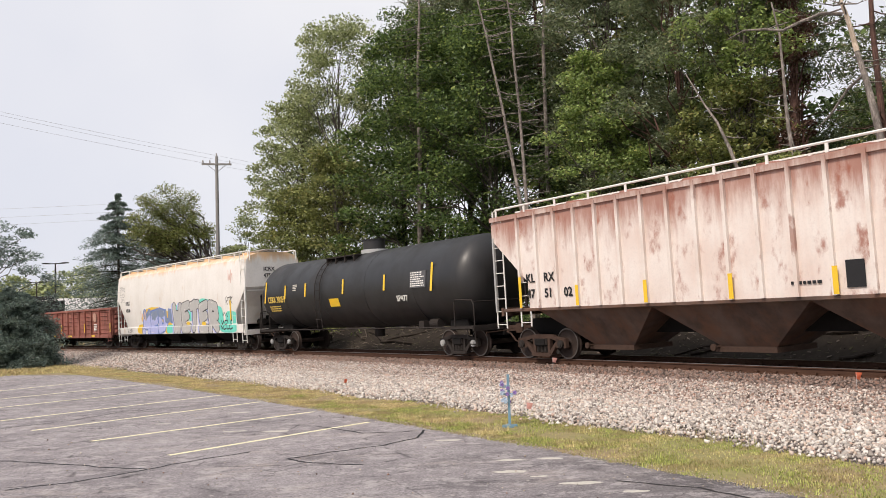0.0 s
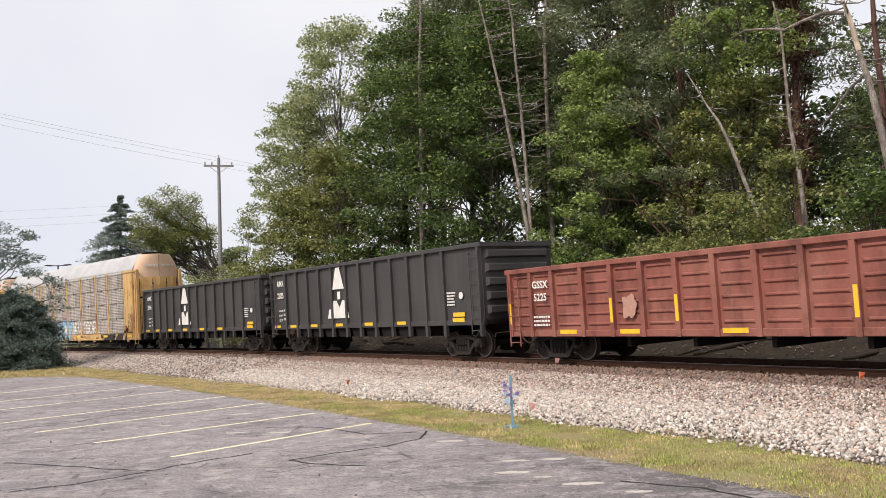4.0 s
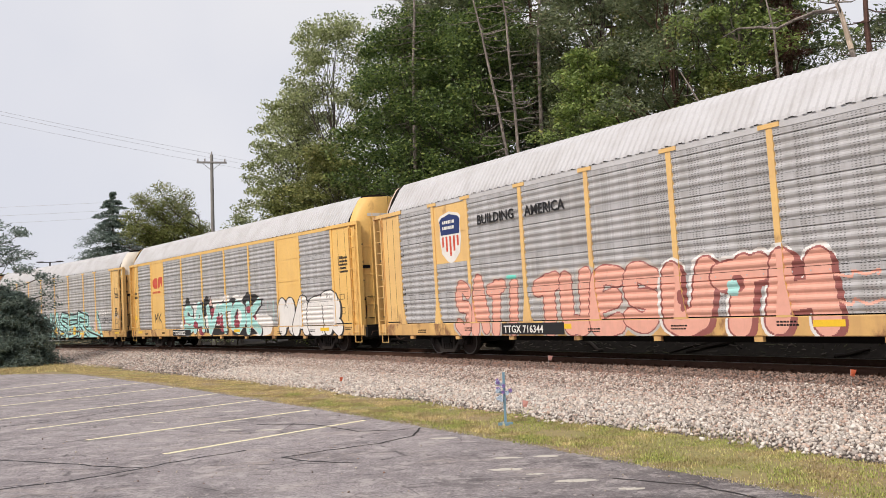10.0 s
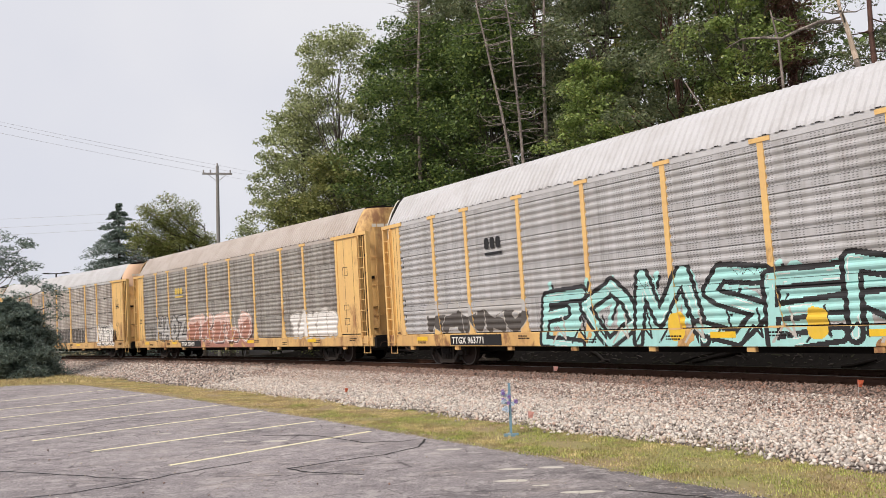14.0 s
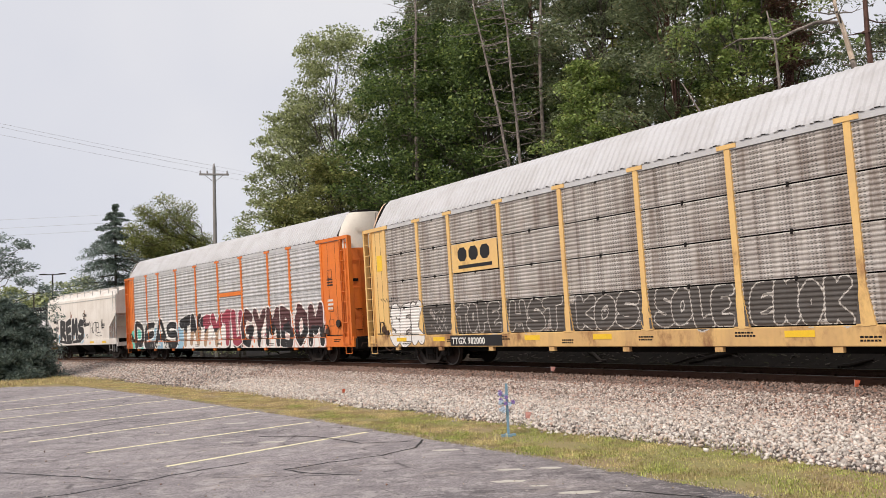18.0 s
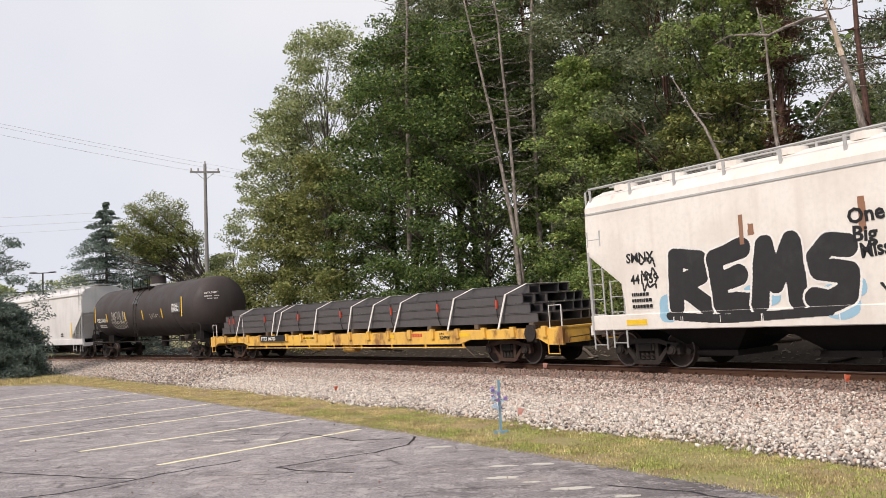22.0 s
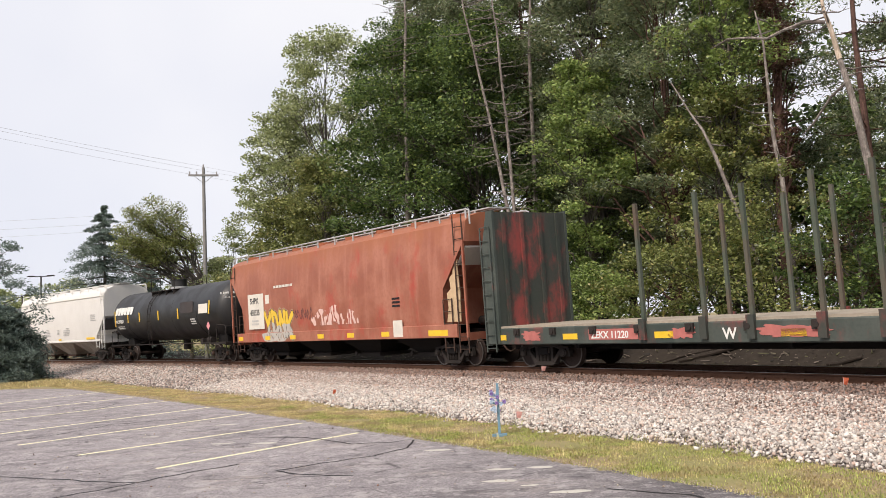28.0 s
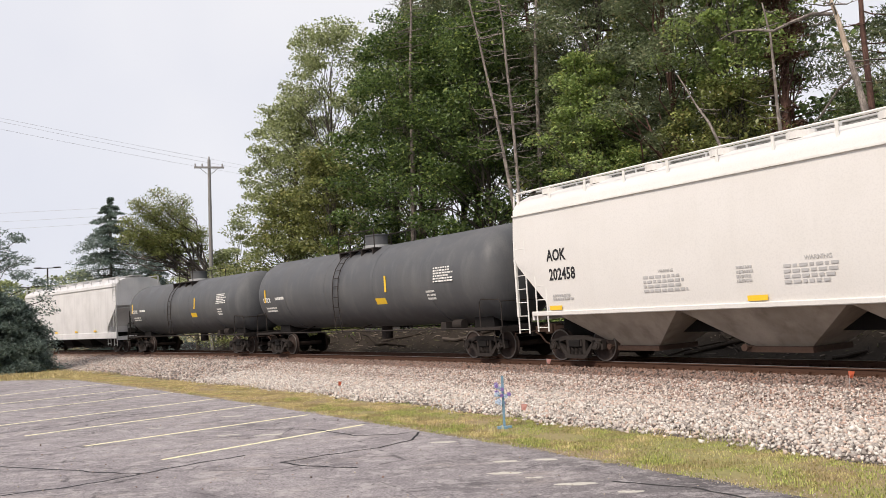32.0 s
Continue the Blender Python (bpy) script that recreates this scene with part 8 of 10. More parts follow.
S_TEAL, S_CRIMSON, S_OXBLOOD = spray("pale_teal_spray", (0.38, 0.7, 0.67), 0.25), spray("crimson_spray_coat", (0.33, 0.055, 0.085), 0.3), spray("oxblood_spray", (0.1, 0.04, 0.042), 0.3)
S_TAN, S_GOLD, S_GHOST = spray("tan_spray", (0.42, 0.28, 0.18), 0.3), spray("gold_spray_coat", (0.78, 0.52, 0.05), 0.15), spray("faded_white_spray", (0.5, 0.47, 0.43), 0.5)
S_RUST = spray("rust_stain", (0.28, 0.14, 0.08), 0.5)
S_RUSTRED, S_GRIME, S_BLUSH = spray("brick_red_spray", (0.4, 0.19, 0.14), 0.4), spray("dark_grime_coat", (0.09, 0.08, 0.073), 0.4), spray("blush_spray", (0.72, 0.5, 0.44), 0.3)


# 1: rust-stained ribbed hopper
L = LENGTHS[0]
h = covered_hopper("rust-stained white covered hopper with ribbed sides", L, 8.68, 7.0, 3.75, 2.35, 4.42, M_H1, M_GALV, 3, ribs=[-7.3 + 0.85 * i for i in range(18)], rib_mat=M_H1_POST, sill=(1.46, 1.56), half=1.52, bulge=0.01, roof=0.12, bay_mat=M_H1_BAY, rail_mat=M_WHITE, board_mat=M_WHITE, sill_mat=M_H1_BAY, frame_material=M_IRON_BROWN)
Y = -1.545
letters("KL", -7.04, 2.32, 0.36, M_BLACK, h, Y)
letters("RX", -6.22, 2.32, 0.36, M_BLACK, h, Y)
letters("47", -7.02, 1.86, 0.36, M_BLACK, h, Y)
letters("51", -6.22, 1.86, 0.36, M_BLACK, h, Y)
letters("02", -5.36, 1.86, 0.36, M_BLACK, h, Y)
for x in (-7.27, -4.75, -2.2, 0.4, 2.95, 5.5):
    plate(x - 0.06, x + 0.06, 1.58, 2.15 if x > -7 else 2.5, M_YELLOW, h, -1.608)
plate(3.15, 3.55, 1.7, 2.25, M_BLACK, h, Y, "stencil_panel")
bars(1.9, 1.78, 0.9, 0.12, M_BLACK, h, 1, Y)
TRAIN.append(h)

# 2: black tank car
L = LENGTHS[1]
R, ZC = 1.58, 2.6
t = tank_car("matt black tank car with yellow reflector strips", L, R, ZC, M_BLACK_TANK, ladder_x=-2.1, cap_material=M_GALV, dome=(0.1, 0.45), platform=(-2.3, 0.2), rail=False)
y, a = on_tank(R, ZC, 2.35)
letters("CERX 30059", -7.15, 2.3, 0.4, M_GOLD, t, y, a, squeeze=0.85)
bars(-7.1, 1.85, 1.4, 0.32, M_GOLD, t, 3, on_tank(R, ZC, 2.0)[0], 3, tilt=on_tank(R, ZC, 2.0)[1])
for x in (-7.4, -5.3, -3.3, 0.05, 3.2, 6.3):
    big = abs(x) > 6
    z = 2.75 if not big else 2.8
    y, a = on_tank(R, ZC, z)
    plate(x - 0.06, x + 0.06, z - (0.5 if big else 0.3), z + (0.5 if big else 0.3), M_YELLOW, t, y, tilt=a)
y, a = on_tank(R, ZC, 2.15)
plate(-1.2, -0.4, 1.95, 2.3, M_YELLOW, t, y, "notice_plate", "yellow notice plate", tilt=a)
y, a = on_tank(R, ZC, 2.2)
letters("SP477", 4.0, 2.02, 0.3, M_WHITE, t, y, a)
y, a = on_tank(R, ZC, 2.75)
plate(4.95, 5.95, 2.45, 3.05, M_GREY_PATCH, t, y, "data_panel", tilt=a)
bars(5.0, 2.48, 0.9, 0.55, M_WHITE, t, 7, y - 0.004, 7, tilt=a)
bars(-4.5, 2.75, 0.4, 0.3, M_PALE_PATCH, t, 4, y, 5, tilt=a)
TRAIN.append(t)

# 3: cream hopper with graffiti
L = LENGTHS[2]
h = covered_hopper("cream covered hopper with bowed sides and graffiti", L, 9.3, 7.75, 3.2, 1.6, 4.62, M_CREAM, M_WHITE, 4, sill=(0.92, 1.36), half=1.6, bulge=0.14, roof=0.34, rail_mat=M_WHITE, cap_material=M_IRON)
Y = -1.607
letters("ICRX", -7.75, 2.8, 0.32, M_BLACK, h, Y)
letters("47580", -7.7, 2.35, 0.3, M_BLACK, h, Y)
w3 = Wall(hopper_side(1.6, 0.14, 4.62, (0.92, 1.36)), -9.0, 8.2, 0.93, 4.2, 3)
for x, z, ww, hh in ((-5.05, 1.25, 1.3, 0.6), (-4.25, 1.9, 1.4, 0.7), (-3.05, 2.2, 2.8, 0.7), (-1.05, 1.9, 1.3, 0.8), (-0.75, 1.3, 1.0, 0.7)):
    w3.cloud(x, z, ww, hh, S_GOLD)
for x, z, ww, hh in ((-0.45, 1.2, 1.0, 0.5), (0.75, 2.0, 1.6, 1.1), (2.45, 2.1, 1.6, 0.9), (4.35, 2.35, 1.7, 0.9), (6.05, 1.7, 1.2, 1.3), (7.35, 1.25, 2.3, 0.6), (7.55, 1.7, 1.4, 0.7)):
    w3.cloud(x, z, ww, hh, S_MINT)
w3.word("MED", -4.7, -1, 0.94, 2.42, 0.24, S_LILAC, S_DEEP, 0.08, S_STEEL, 0.66, False, 0.05, gleam=S_WHITE)
w3.word("LAW", -1.2, 0.1, 1.6, 2.35, 0.1, S_STEEL, S_DEEP, 0.05, bend=False)
w3.word("WETER", 0.05, 6.05, 0.95, 2.75, 0.25, S_SILVER, S_BLACK, 0.045, bend=False, loose=0.04, shade=(S_LILAC, -0.16, -0.02), gleam=S_WHITE)
for x, z in ((2.05, 1.5), (4.15, 1.45)):
    w3.cloud(x, z, 0.5, 0.2, S_GOLD)
w3.scrawl(-5.15, 1.7, 0.9, 0.8, S_BLUSH, 0.03, 9)
w3.scrawl(-4.75, 1.15, 0.7, 0.2, S_BLACK, 0.014, 9)
w3.scrawl(7.3, 3.4, 0.5, 0.9, S_BLUSH, 0.03, 7)
w3.word("KELE", 6.35, 7.75, 1.12, 1.62, 0.035, S_BLACK, None, bend=True)
w3.scrawl(6.55, 1.75, 0.7, 0.25, S_BLACK, 0.02, 6)
w3.word("RTK", 7.05, 7.85, 2.4, 2.8, 0.022, S_BLACK, None)
w3.scrawl(-8.85, 3.65, 0.9, 0.45, S_BLACK, 0.014, 9)
w3.scrawl(-8.8, 3.3, 0.8, 0.3, S_BLACK, 0.014, 8)
w3.scrawl(-8.7, 2.98, 0.7, 0.3, S_BLACK, 0.014, 8)
w3.scrawl(-7.4, 1.0, 0.8, 0.28, S_BLACK, 0.016, 11)
w3.finish(h, "sprayed graffiti on the hopper's side")
plate(7.5, 7.64, 1.6, 2.6, M_YELLOW, h, Y)
for text, z in (("ICRX", 4.0), ("47580", 3.66)):
    ob = letters(text, 0, z, 0.28, M_BLACK, h)
    ob.matrix_basis = Matrix.Translation((9.306, -0.55, z)) @ Matrix.Rotation(math.pi / 2, 4, "Z") @ Matrix.Rotation(math.pi / 2, 4, "X")
TRAIN.append(h)

# 4: red-brown gondola
L = LENGTHS[3]
posts = [-8.0, -7.0, -6.0, -4.75, -3.6, -2.5, -1.35, -0.2, 0.95, 2.1, 3.25, 4.4, 5.9, 7.9]
g4 = gondola("worn red-brown gondola with pressed ribs", L, 8.1, 2.72, 0.78, M_GON_RED, posts, 0.06, True)
Y = -1.56
letters("GSSX", -6.9, 2.15, 0.3, M_WHITE, g4, Y)
letters("5225", -6.85, 1.78, 0.3, M_WHITE, g4, Y)
blob(5.15, 2.15, 0.55, 0.6, M_FADED, g4, Y, 4, 4, "shield_emblem", "faded pale shield emblem", rough=0.1)
letters("42", 4.95, 1.2, 0.3, M_WHITE, g4, Y)
bars(-6.9, 1.0, 0.9, 0.35, M_WHITE, g4, 3, Y, 3)
bars(5.0, 1.25, 0.6, 0.45, M_WHITE, g4, 4, Y - 0.004, 9)
for x in (-5.4, -3.0, 0.3, 4.7):
    plate(x - 0.35, x + 0.35, 0.8, 0.92, M_YELLOW, g4, -1.556)
for x in (-3.6, -1.35, 3.25, 7.9, -8.0):
    plate(x - 0.05, x + 0.05, 1.1, 1.75, M_YELLOW, g4, -1.588)
blob(-2.95, 1.5, 0.45, 0.6, M_FADED, g4, Y, 8, 5, "bare_patch")
TRAIN.append(g4)

# 5, 6: black high-side gondolas
for i, num in ((4, "22035"), (5, "22436")):
    L = LENGTHS[i]
    posts = [-8.0, -6.46, -5.35, -4.3, -3.2, -2.05, -0.85, 0.25, 1.4, 2.6, 3.75, 4.85, 5.95, 7.95]
    g = gondola("tall black gondola with vertical side posts", L, 8.05, 3.74, 1.16, M_GON_BLACK, posts, 0.42)
    Y = -1.53
    letters("AIMX", -7.4, 3.1, 0.36, M_WHITE, g, Y, squeeze=0.8)
    letters(num, -7.4, 2.55, 0.36, M_WHITE, g, Y, squeeze=0.72)
    # the emblem: three stepped white letters' shapes
    em = Shape()
    em.slab([(-2.0, 2.72), (-1.02, 2.72), (-1.36, 3.62), (-1.66, 3.62)], Y - 0.006, Y + 0.004)
    em.box(-1.6, -1.36, Y - 0.006, Y + 0.004, 2.3, 2.62)
    em.slab([(-2.5, 1.52), (-2.35, 1.9), (-2.05, 1.9), (-1.95, 2.25), (-1.7, 2.25), (-1.45, 1.95), (-1.2, 2.25), (-0.95, 2.25), (-0.7, 1.52)], Y - 0.006, Y + 0.004)
    part("emblem", em, M_WHITE, g, "white stepped emblem")
    letters("LD LMT", -7.3, 1.92, 0.14, M_WHITE, g, Y)
    letters("LT WT", -7.3, 1.7, 0.14, M_WHITE, g, Y)
    letters("CU FT", -7.3, 1.48, 0.14, M_WHITE, g, Y)
    bars(-6.75, 1.47, 0.25, 0.6, M_WHITE, g, 3, Y, 4)
    bars(6.1, 1.75, 0.5, 0.5, M_WHITE, g, 5, Y, 5)
    part("round_mark", Shape().disc_y(6.9, Y, 2.1, 0.12, 0.02, 16), M_WHITE, g)
    for x in (-7.45, -5.8, -3.75, -1.5, 0.85, 3.2):
        plate(x - 0.3, x + 0.3, 1.18, 1.3, M_YELLOW, g, -1.556)
    plate(6.4, 7.05, 1.22, 1.36, M_YELLOW, g, -1.556)
    plate(6.4, 7.05, 1.4, 1.54, M_YELLOW, g, -1.53)
    TRAIN.append(g)


# 7: tan autorack
def sill_marks(rack, stripes, number=None, nx=0.0, black=None, y=-1.533):
    for x in stripes:
        plate(x - 0.35, x + 0.35, 0.88, 1.02, M_YELLOW, rack, y)
    if number:
        plate(nx - 0.1, nx + 0.29 * len(number) * 0.8 + 0.2, 0.72, 1.06, M_BLACK, rack, y - 0.001, "number_board", "black number board")
        letters(number, nx, 0.78, 0.3, M_WHITE, rack, y - 0.007, spacing=1.05)


def brand_plate(x0, x1, z0, z1, back, ink, rack, y=-1.53):
    """A maker's sign as plain shapes: three blocks over a bar."""
    if back:
        plate(x0, x1, z0, z1, back, rack, y, "sign_plate", "painted sign plate")
    w, hh = x1 - x0, z1 - z0
    sh = Shape()
    yy = y - 0.005
    z_lo, z_hi = z0 + hh * 0.38, z0 + hh * 0.86
    for k in range(3):
        a = x0 + w * (0.14 + 0.25 * k)
        b = a + w * 0.2
        c = 0.25 * (b - a)
        sh.slab([(a + c, z_lo), (b - c, z_lo), (b, z_lo + c), (b, z_hi - c), (b - c, z_hi), (a + c, z_hi), (a, z_hi - c), (a, z_lo + c)], yy - 0.004, yy)
    sh.box(x0 + w * 0.14, x1 - w * 0.12, yy - 0.004, yy, z0 + hh * 0.12, z0 + hh * 0.24)
    return part("emblem", sh, ink, rack, "plain block emblem")


ALL = tuple(range(4))
FINE = dict(pitch=0.098, depth=0.022)
BANDED = dict(pitch=0.165, depth=0.038, band=0.17)
BOLD = dict(pitch=0.165, depth=0.038, band=0.19)
WAVY = dict(pitch=0.165, depth=0.036, band=0.13)
r7 = autorack("grimy tan and yellow autorack with brown-streaked panels", LENGTHS[6], M_RACK_TAN, P_BROWN, ROOF_GREY, M_RACK_DOOR, end_top=M_RACK_BLUSH, winch=True, **FINE)
brand_plate(-7.55, -5.15, 3.12, 4.05, M_RACK_YELLOW, M_BLACK, r7)
sill_marks(r7, (-11.4, -8.4, -3.7, 3.0, 8.0, 12.0), "TTGX 981216", -8.0)
plate(-12.75, -12.35, 3.55, 4.15, M_YELLOW, r7, -1.52, "notice_plate", "yellow notice plate")
w7 = Wall(RackSide(**FINE), -12.9, 12.0, 0.69, 2.45, 7)
w7.put((w7.z < 1.1) & (w7.x > -11.2) & (w7.x < -5.4), S_BLACK)
w7.put((w7.z < 1.1) & (w7.x > 7.2) & (w7.x < 11.6) & (w7.wave > -0.4), S_BLACK)
w7.put((w7.z > 1.1) & (w7.z < 2.12) & (abs(w7.x + 9.95) < 1.95 + 0.06 * (2.1 - w7.z)), S_BLACK)
for pts in ([(-11.3, 0.75), (-11.55, 1.2), (-11.9, 2.0), (-11.5, 2.1), (-10.4, 2.1), (-9.9, 2.16), (-9.3, 2.08), (-8.1, 2.12), (-8.0, 1.2)], [(-10.9, 2.05), (-10.8, 1.4), (-10.2, 0.75)], [(-10.35, 2.0), (-10.2, 1.4), (-9.7, 0.95)],
            [(-9.8, 1.35), (-9.3, 1.4), (-8.9, 0.8)], [(-9.1, 2.05), (-9.0, 1.45), (-8.5, 1.25)], [(-11.2, 1.1), (-10.5, 1.35), (-9.9, 1.1), (-9.7, 0.75)], [(-8.6, 2.0), (-8.45, 1.3)]):
    w7.line(pts, 0.03, S_WHITE)
for x, z in ((-11.4, 1.6), (-10.6, 1.75), (-9.6, 1.75), (-8.75, 1.85), (-9.4, 1.0), (-11.0, 0.9), (-8.3, 1.55), (-10.1, 1.15)):
    w7.star(x, z, 0.11, S_WHITE)
w7.word("BESAY", -4.1, 1.9, 0.71, 2.2, 0.25, S_BLUE, S_BLACK, 0.03, S_STEEL, 0.93, True, 0.08, gleam=S_WHITE)
for x in (-2.6, -1.2, 0.3):
    w7.cloud(x, 1.55, 0.5, 0.5, S_WHITE, 0.3)
w7.scrawl(-5.2, 0.75, 1.1, 0.3, S_GHOST, 0.025, 9)
w7.word("WGD", 1.95, 3.5, 1.2, 2.1, 0.04, S_WHITE, None, loose=0.1)
w7.word("TGOR", 3.75, 6.3, 1.15, 2.0, 0.05, S_WHITE, None, loose=0.1)
w7.scrawl(3.9, 0.8, 0.9, 0.22, S_BLACK, 0.02, 8)
w7.drips(-4, 2, 1.0, S_BLUE, 8)
w7.finish(r7, "sprayed graffiti over panels and posts")
TRAIN.append(r7)

# 8: autorack with grey panels and a shield
r8 = autorack("yellow autorack with clean grey panels and a shield emblem", LENGTHS[7], M_RACK_YELLOW, P_GREY, ROOF_GREY, M_RACK_PINK, solid=((1, (2, 3), M_RACK_YELLOW),), end_top=M_RACK_PINK, sill_mat=M_RACK_SILL, **BANDED)
sx, sz = -8.75, 3.95
shield = [(-0.62, 0.62), (-0.5, 0.72), (0, 0.82), (0.5, 0.72), (0.62, 0.62), (0.55, 0.35), (0.6, 0.0), (0.5, -0.5), (0.2, -0.75), (0, -0.82), (-0.2, -0.75), (-0.5, -0.5), (-0.6, 0.0), (-0.55, 0.35)]
em = part("shield_emblem", Shape().slab([(sx + q * 1.06, sz + w * 1.06) for q, w in shield], -1.519, -1.51), M_WHITE, r8, "white-edged shield emblem")
part("shield_top", Shape().slab([(sx + q, sz + w) for q, w in [(-0.6, 0.58), (-0.48, 0.68), (0, 0.78), (0.48, 0.68), (0.6, 0.58), (0.55, 0.1), (-0.55, 0.1)]], -1.523, -1.519), M_NAVY, em)
st = Shape()
for i in range(5):
    x = sx - 0.44 + 0.22 * i
    st.slab([(x - 0.055, 0.04 + sz), (x + 0.055, 0.04 + sz), (x + 0.05, sz - 0.62 + 0.16 * abs(i - 2)), (x - 0.05, sz - 0.62 + 0.16 * abs(i - 2))], -1.523, -1.519)
part("shield_stripes", st, M_RED, em)
bars(sx - 0.42, sz + 0.22, 0.84, 0.38, M_WHITE, em, 2, -1.524, 3)
letters("BUILDING", -7.15, 4.2, 0.42, M_BLACK, r8, -1.545)
letters("AMERICA", -4.75, 4.2, 0.42, M_BLACK, r8, -1.545)
sill_marks(r8, (-3.4, 4.6, 9.5), "TTGX 716344", -6.1)
w8 = Wall(RackSide(**BANDED), -9.2, 11.3, 0.69, 2.75, 8)
w8.word("SATI", -8.6, -5.1, 0.7, 2.45, 0.19, S_PINK, S_ROSE, 0.035, halo=(S_GHOST, 0.11), loose=0.07)
w8.word("TUES", -4.5, 0.2, 0.7, 2.5, 0.25, S_PINK, S_ROSE, 0.035, halo=(S_GHOST, 0.11), loose=0.07)
w8.word("UTH", 0.35, 4.75, 0.7, 2.5, 0.3, S_PINK, S_ROSE, 0.045, bend=False, halo=(S_WHITE, 0.12), shade=(S_ROSE, 0.13, -0.06))
for x, z in ((0.9, 1.6), (2.5, 1.85), (4.0, 2.1)):
    w8.cloud(x, z, 0.3, 0.36, S_ROSE)
w8.cloud(2.35, 1.75, 0.3, 0.35, S_TEAL)
w8.cloud(-5.6, 2.45, 0.5, 0.12, S_MINT)
for z in (1.3, 1.85):
    w8.scrawl(4.9, z, 0.9, 0.12, S_PINK, 0.03, 5)
w8.drips(-8, 4, 0.9, S_PINK, 10)
for k in range(3):
    w8.scrawl(9.2, 1.35 + 0.33 * k, 1.7, 0.4, S_BLACK, 0.022, 11)
w8.finish(r8, "pink sprayed bubble letters over panels and posts")
bars(11.9, 3.3, 0.6, 0.5, M_BLACK, r8, 4, -1.52, 6)
bars(11.9, 2.2, 0.5, 0.3, M_BLACK, r8, 3, -1.52, 8)
TRAIN.append(r8)

# 9: yellow autorack with plain yellow panels
r9 = autorack("bright yellow autorack with grey panels and wide plain panels", LENGTHS[8], M_RACK_BRIGHT, P_GREY, ROOF_GREY, M_RACK_BRIGHT, solid=((1, ALL, M_RACK_BRIGHT), (7, ALL, M_RACK_BRIGHT)), post_caps=False, feet=False, eave_trim=M_RACK_BRIGHT, sill_mat=M_RACK_SILL, **BOLD)
cn = Shape()
x0, z0 = -9.5, 3.55
cn.slab([(x0 + 0.3, z0), (x0 + 0.72, z0), (x0 + 0.78, z0 + 0.1), (x0 + 0.72, z0 + 0.62), (x0 + 0.3, z0 + 0.62), (x0, z0 + 0.45), (x0, z0 + 0.17)], -1.522, -1.512)
cn.slab([(x0 + 0.86, z0), (x0 + 1.05, z0), (x0 + 1.3, z0 + 0.3), (x0 + 1.55, z0), (x0 + 1.6, z0 + 0.65), (x0 + 1.05, z0 + 0.65), (x0 + 0.86, z0 + 0.5)], -1.522, -1.512)
part("emblem", cn, M_RED, r9, "plain red rounded emblem")
bars(x0, z0 - 0.35, 1.5, 0.22, M_RED, r9, 1, -1.52, 4)
sill_marks(r9, (-11.9, 2.0, 10.5), "TTGX695822", -6.4)
plate(-12.8, -12.4, 1.75, 2.0, M_YELLOW, r9, -1.52, "notice_plate", "yellow notice plate")
letters("GTW", -12.72, 3.3, 0.19, M_BLACK, r9, -1.522, squeeze=0.85)
letters("695822", -12.72, 3.07, 0.19, M_BLACK, r9, -1.522, squeeze=0.85)
w9 = Wall(RackSide(solid=(1, 7), feet=False, **BOLD), -9.4, 12.6, 0.69, 2.85, 9)
for x, z, ww, hh in ((-4.6, 1.15, 1.6, 0.95), (-2.5, 1.7, 3.0, 1.5), (0.0, 1.85, 3.4, 1.6), (2.6, 1.9, 3.0, 1.6), (4.6, 1.2, 2.4, 1.0)):
    w9.cloud(x, z, ww, hh, S_WHITE, 0.16)
for x, z, ww, hh in ((-4.0, 1.9, 1.2, 0.9), (-1.7, 2.15, 1.8, 0.8), (1.2, 2.3, 1.6, 0.6), (3.6, 2.3, 2.0, 0.8), (2.9, 1.0, 3.0, 0.6), (-0.4, 1.0, 2.4, 0.5)):
    w9.cloud(x, z, ww, hh, S_BLACK, 0.2)
for x, z, ww, hh in ((-4.2, 1.5, 1.3, 0.6), (-2.4, 1.2, 0.7, 1.0), (-0.9, 1.6, 0.8, 1.1), (0.5, 1.35, 1.0, 0.9), (1.8, 1.9, 0.9, 0.8), (3.6, 1.6, 1.0, 1.2)):
    w9.cloud(x, z, ww, hh, S_CRIMSON, 0.2)
w9.word("SAVTOK", -4.9, 4.6, 0.78, 2.45, 0.2, S_TEAL, S_WHITE, 0.03, bend=False, loose=0.13, shade=(S_BLACK, 0.14, -0.05))
for x, z, ww, hh in ((-3.2, 1.3, 0.6, 0.35), (-0.2, 1.5, 0.5, 0.5), (2.0, 1.3, 0.6, 0.4), (3.4, 1.95, 0.5, 0.4)):
    w9.cloud(x, z, ww, hh, S_CRIMSON, 0.3)
for x in (-4.2, -1.6, 0.9, 3.3):
    w9.put(((w9.x - x) ** 2 + (w9.z - 2.5) ** 2 < 0.32 ** 2) & (w9.z > 2.42), S_BLACK if x != 0.9 else S_WHITE)
w9.put((abs(w9.z - 2.42) < 0.03) & (w9.x > -5) & (w9.x < 5), S_BLACK)
w9.put((abs(w9.x + 1.1) < 0.5 * (2.85 - w9.z)) & (w9.z > 2.3) & (w9.z < 2.85), S_BLACK)
w9.put((abs(w9.x + 1.1) < 0.5 * (2.72 - w9.z)) & (w9.z > 2.3) & (w9.z < 2.72), S_BLUSH)
w9.drips(5.0, 6.3, 2.3, S_TEAL, 6, 1.1)
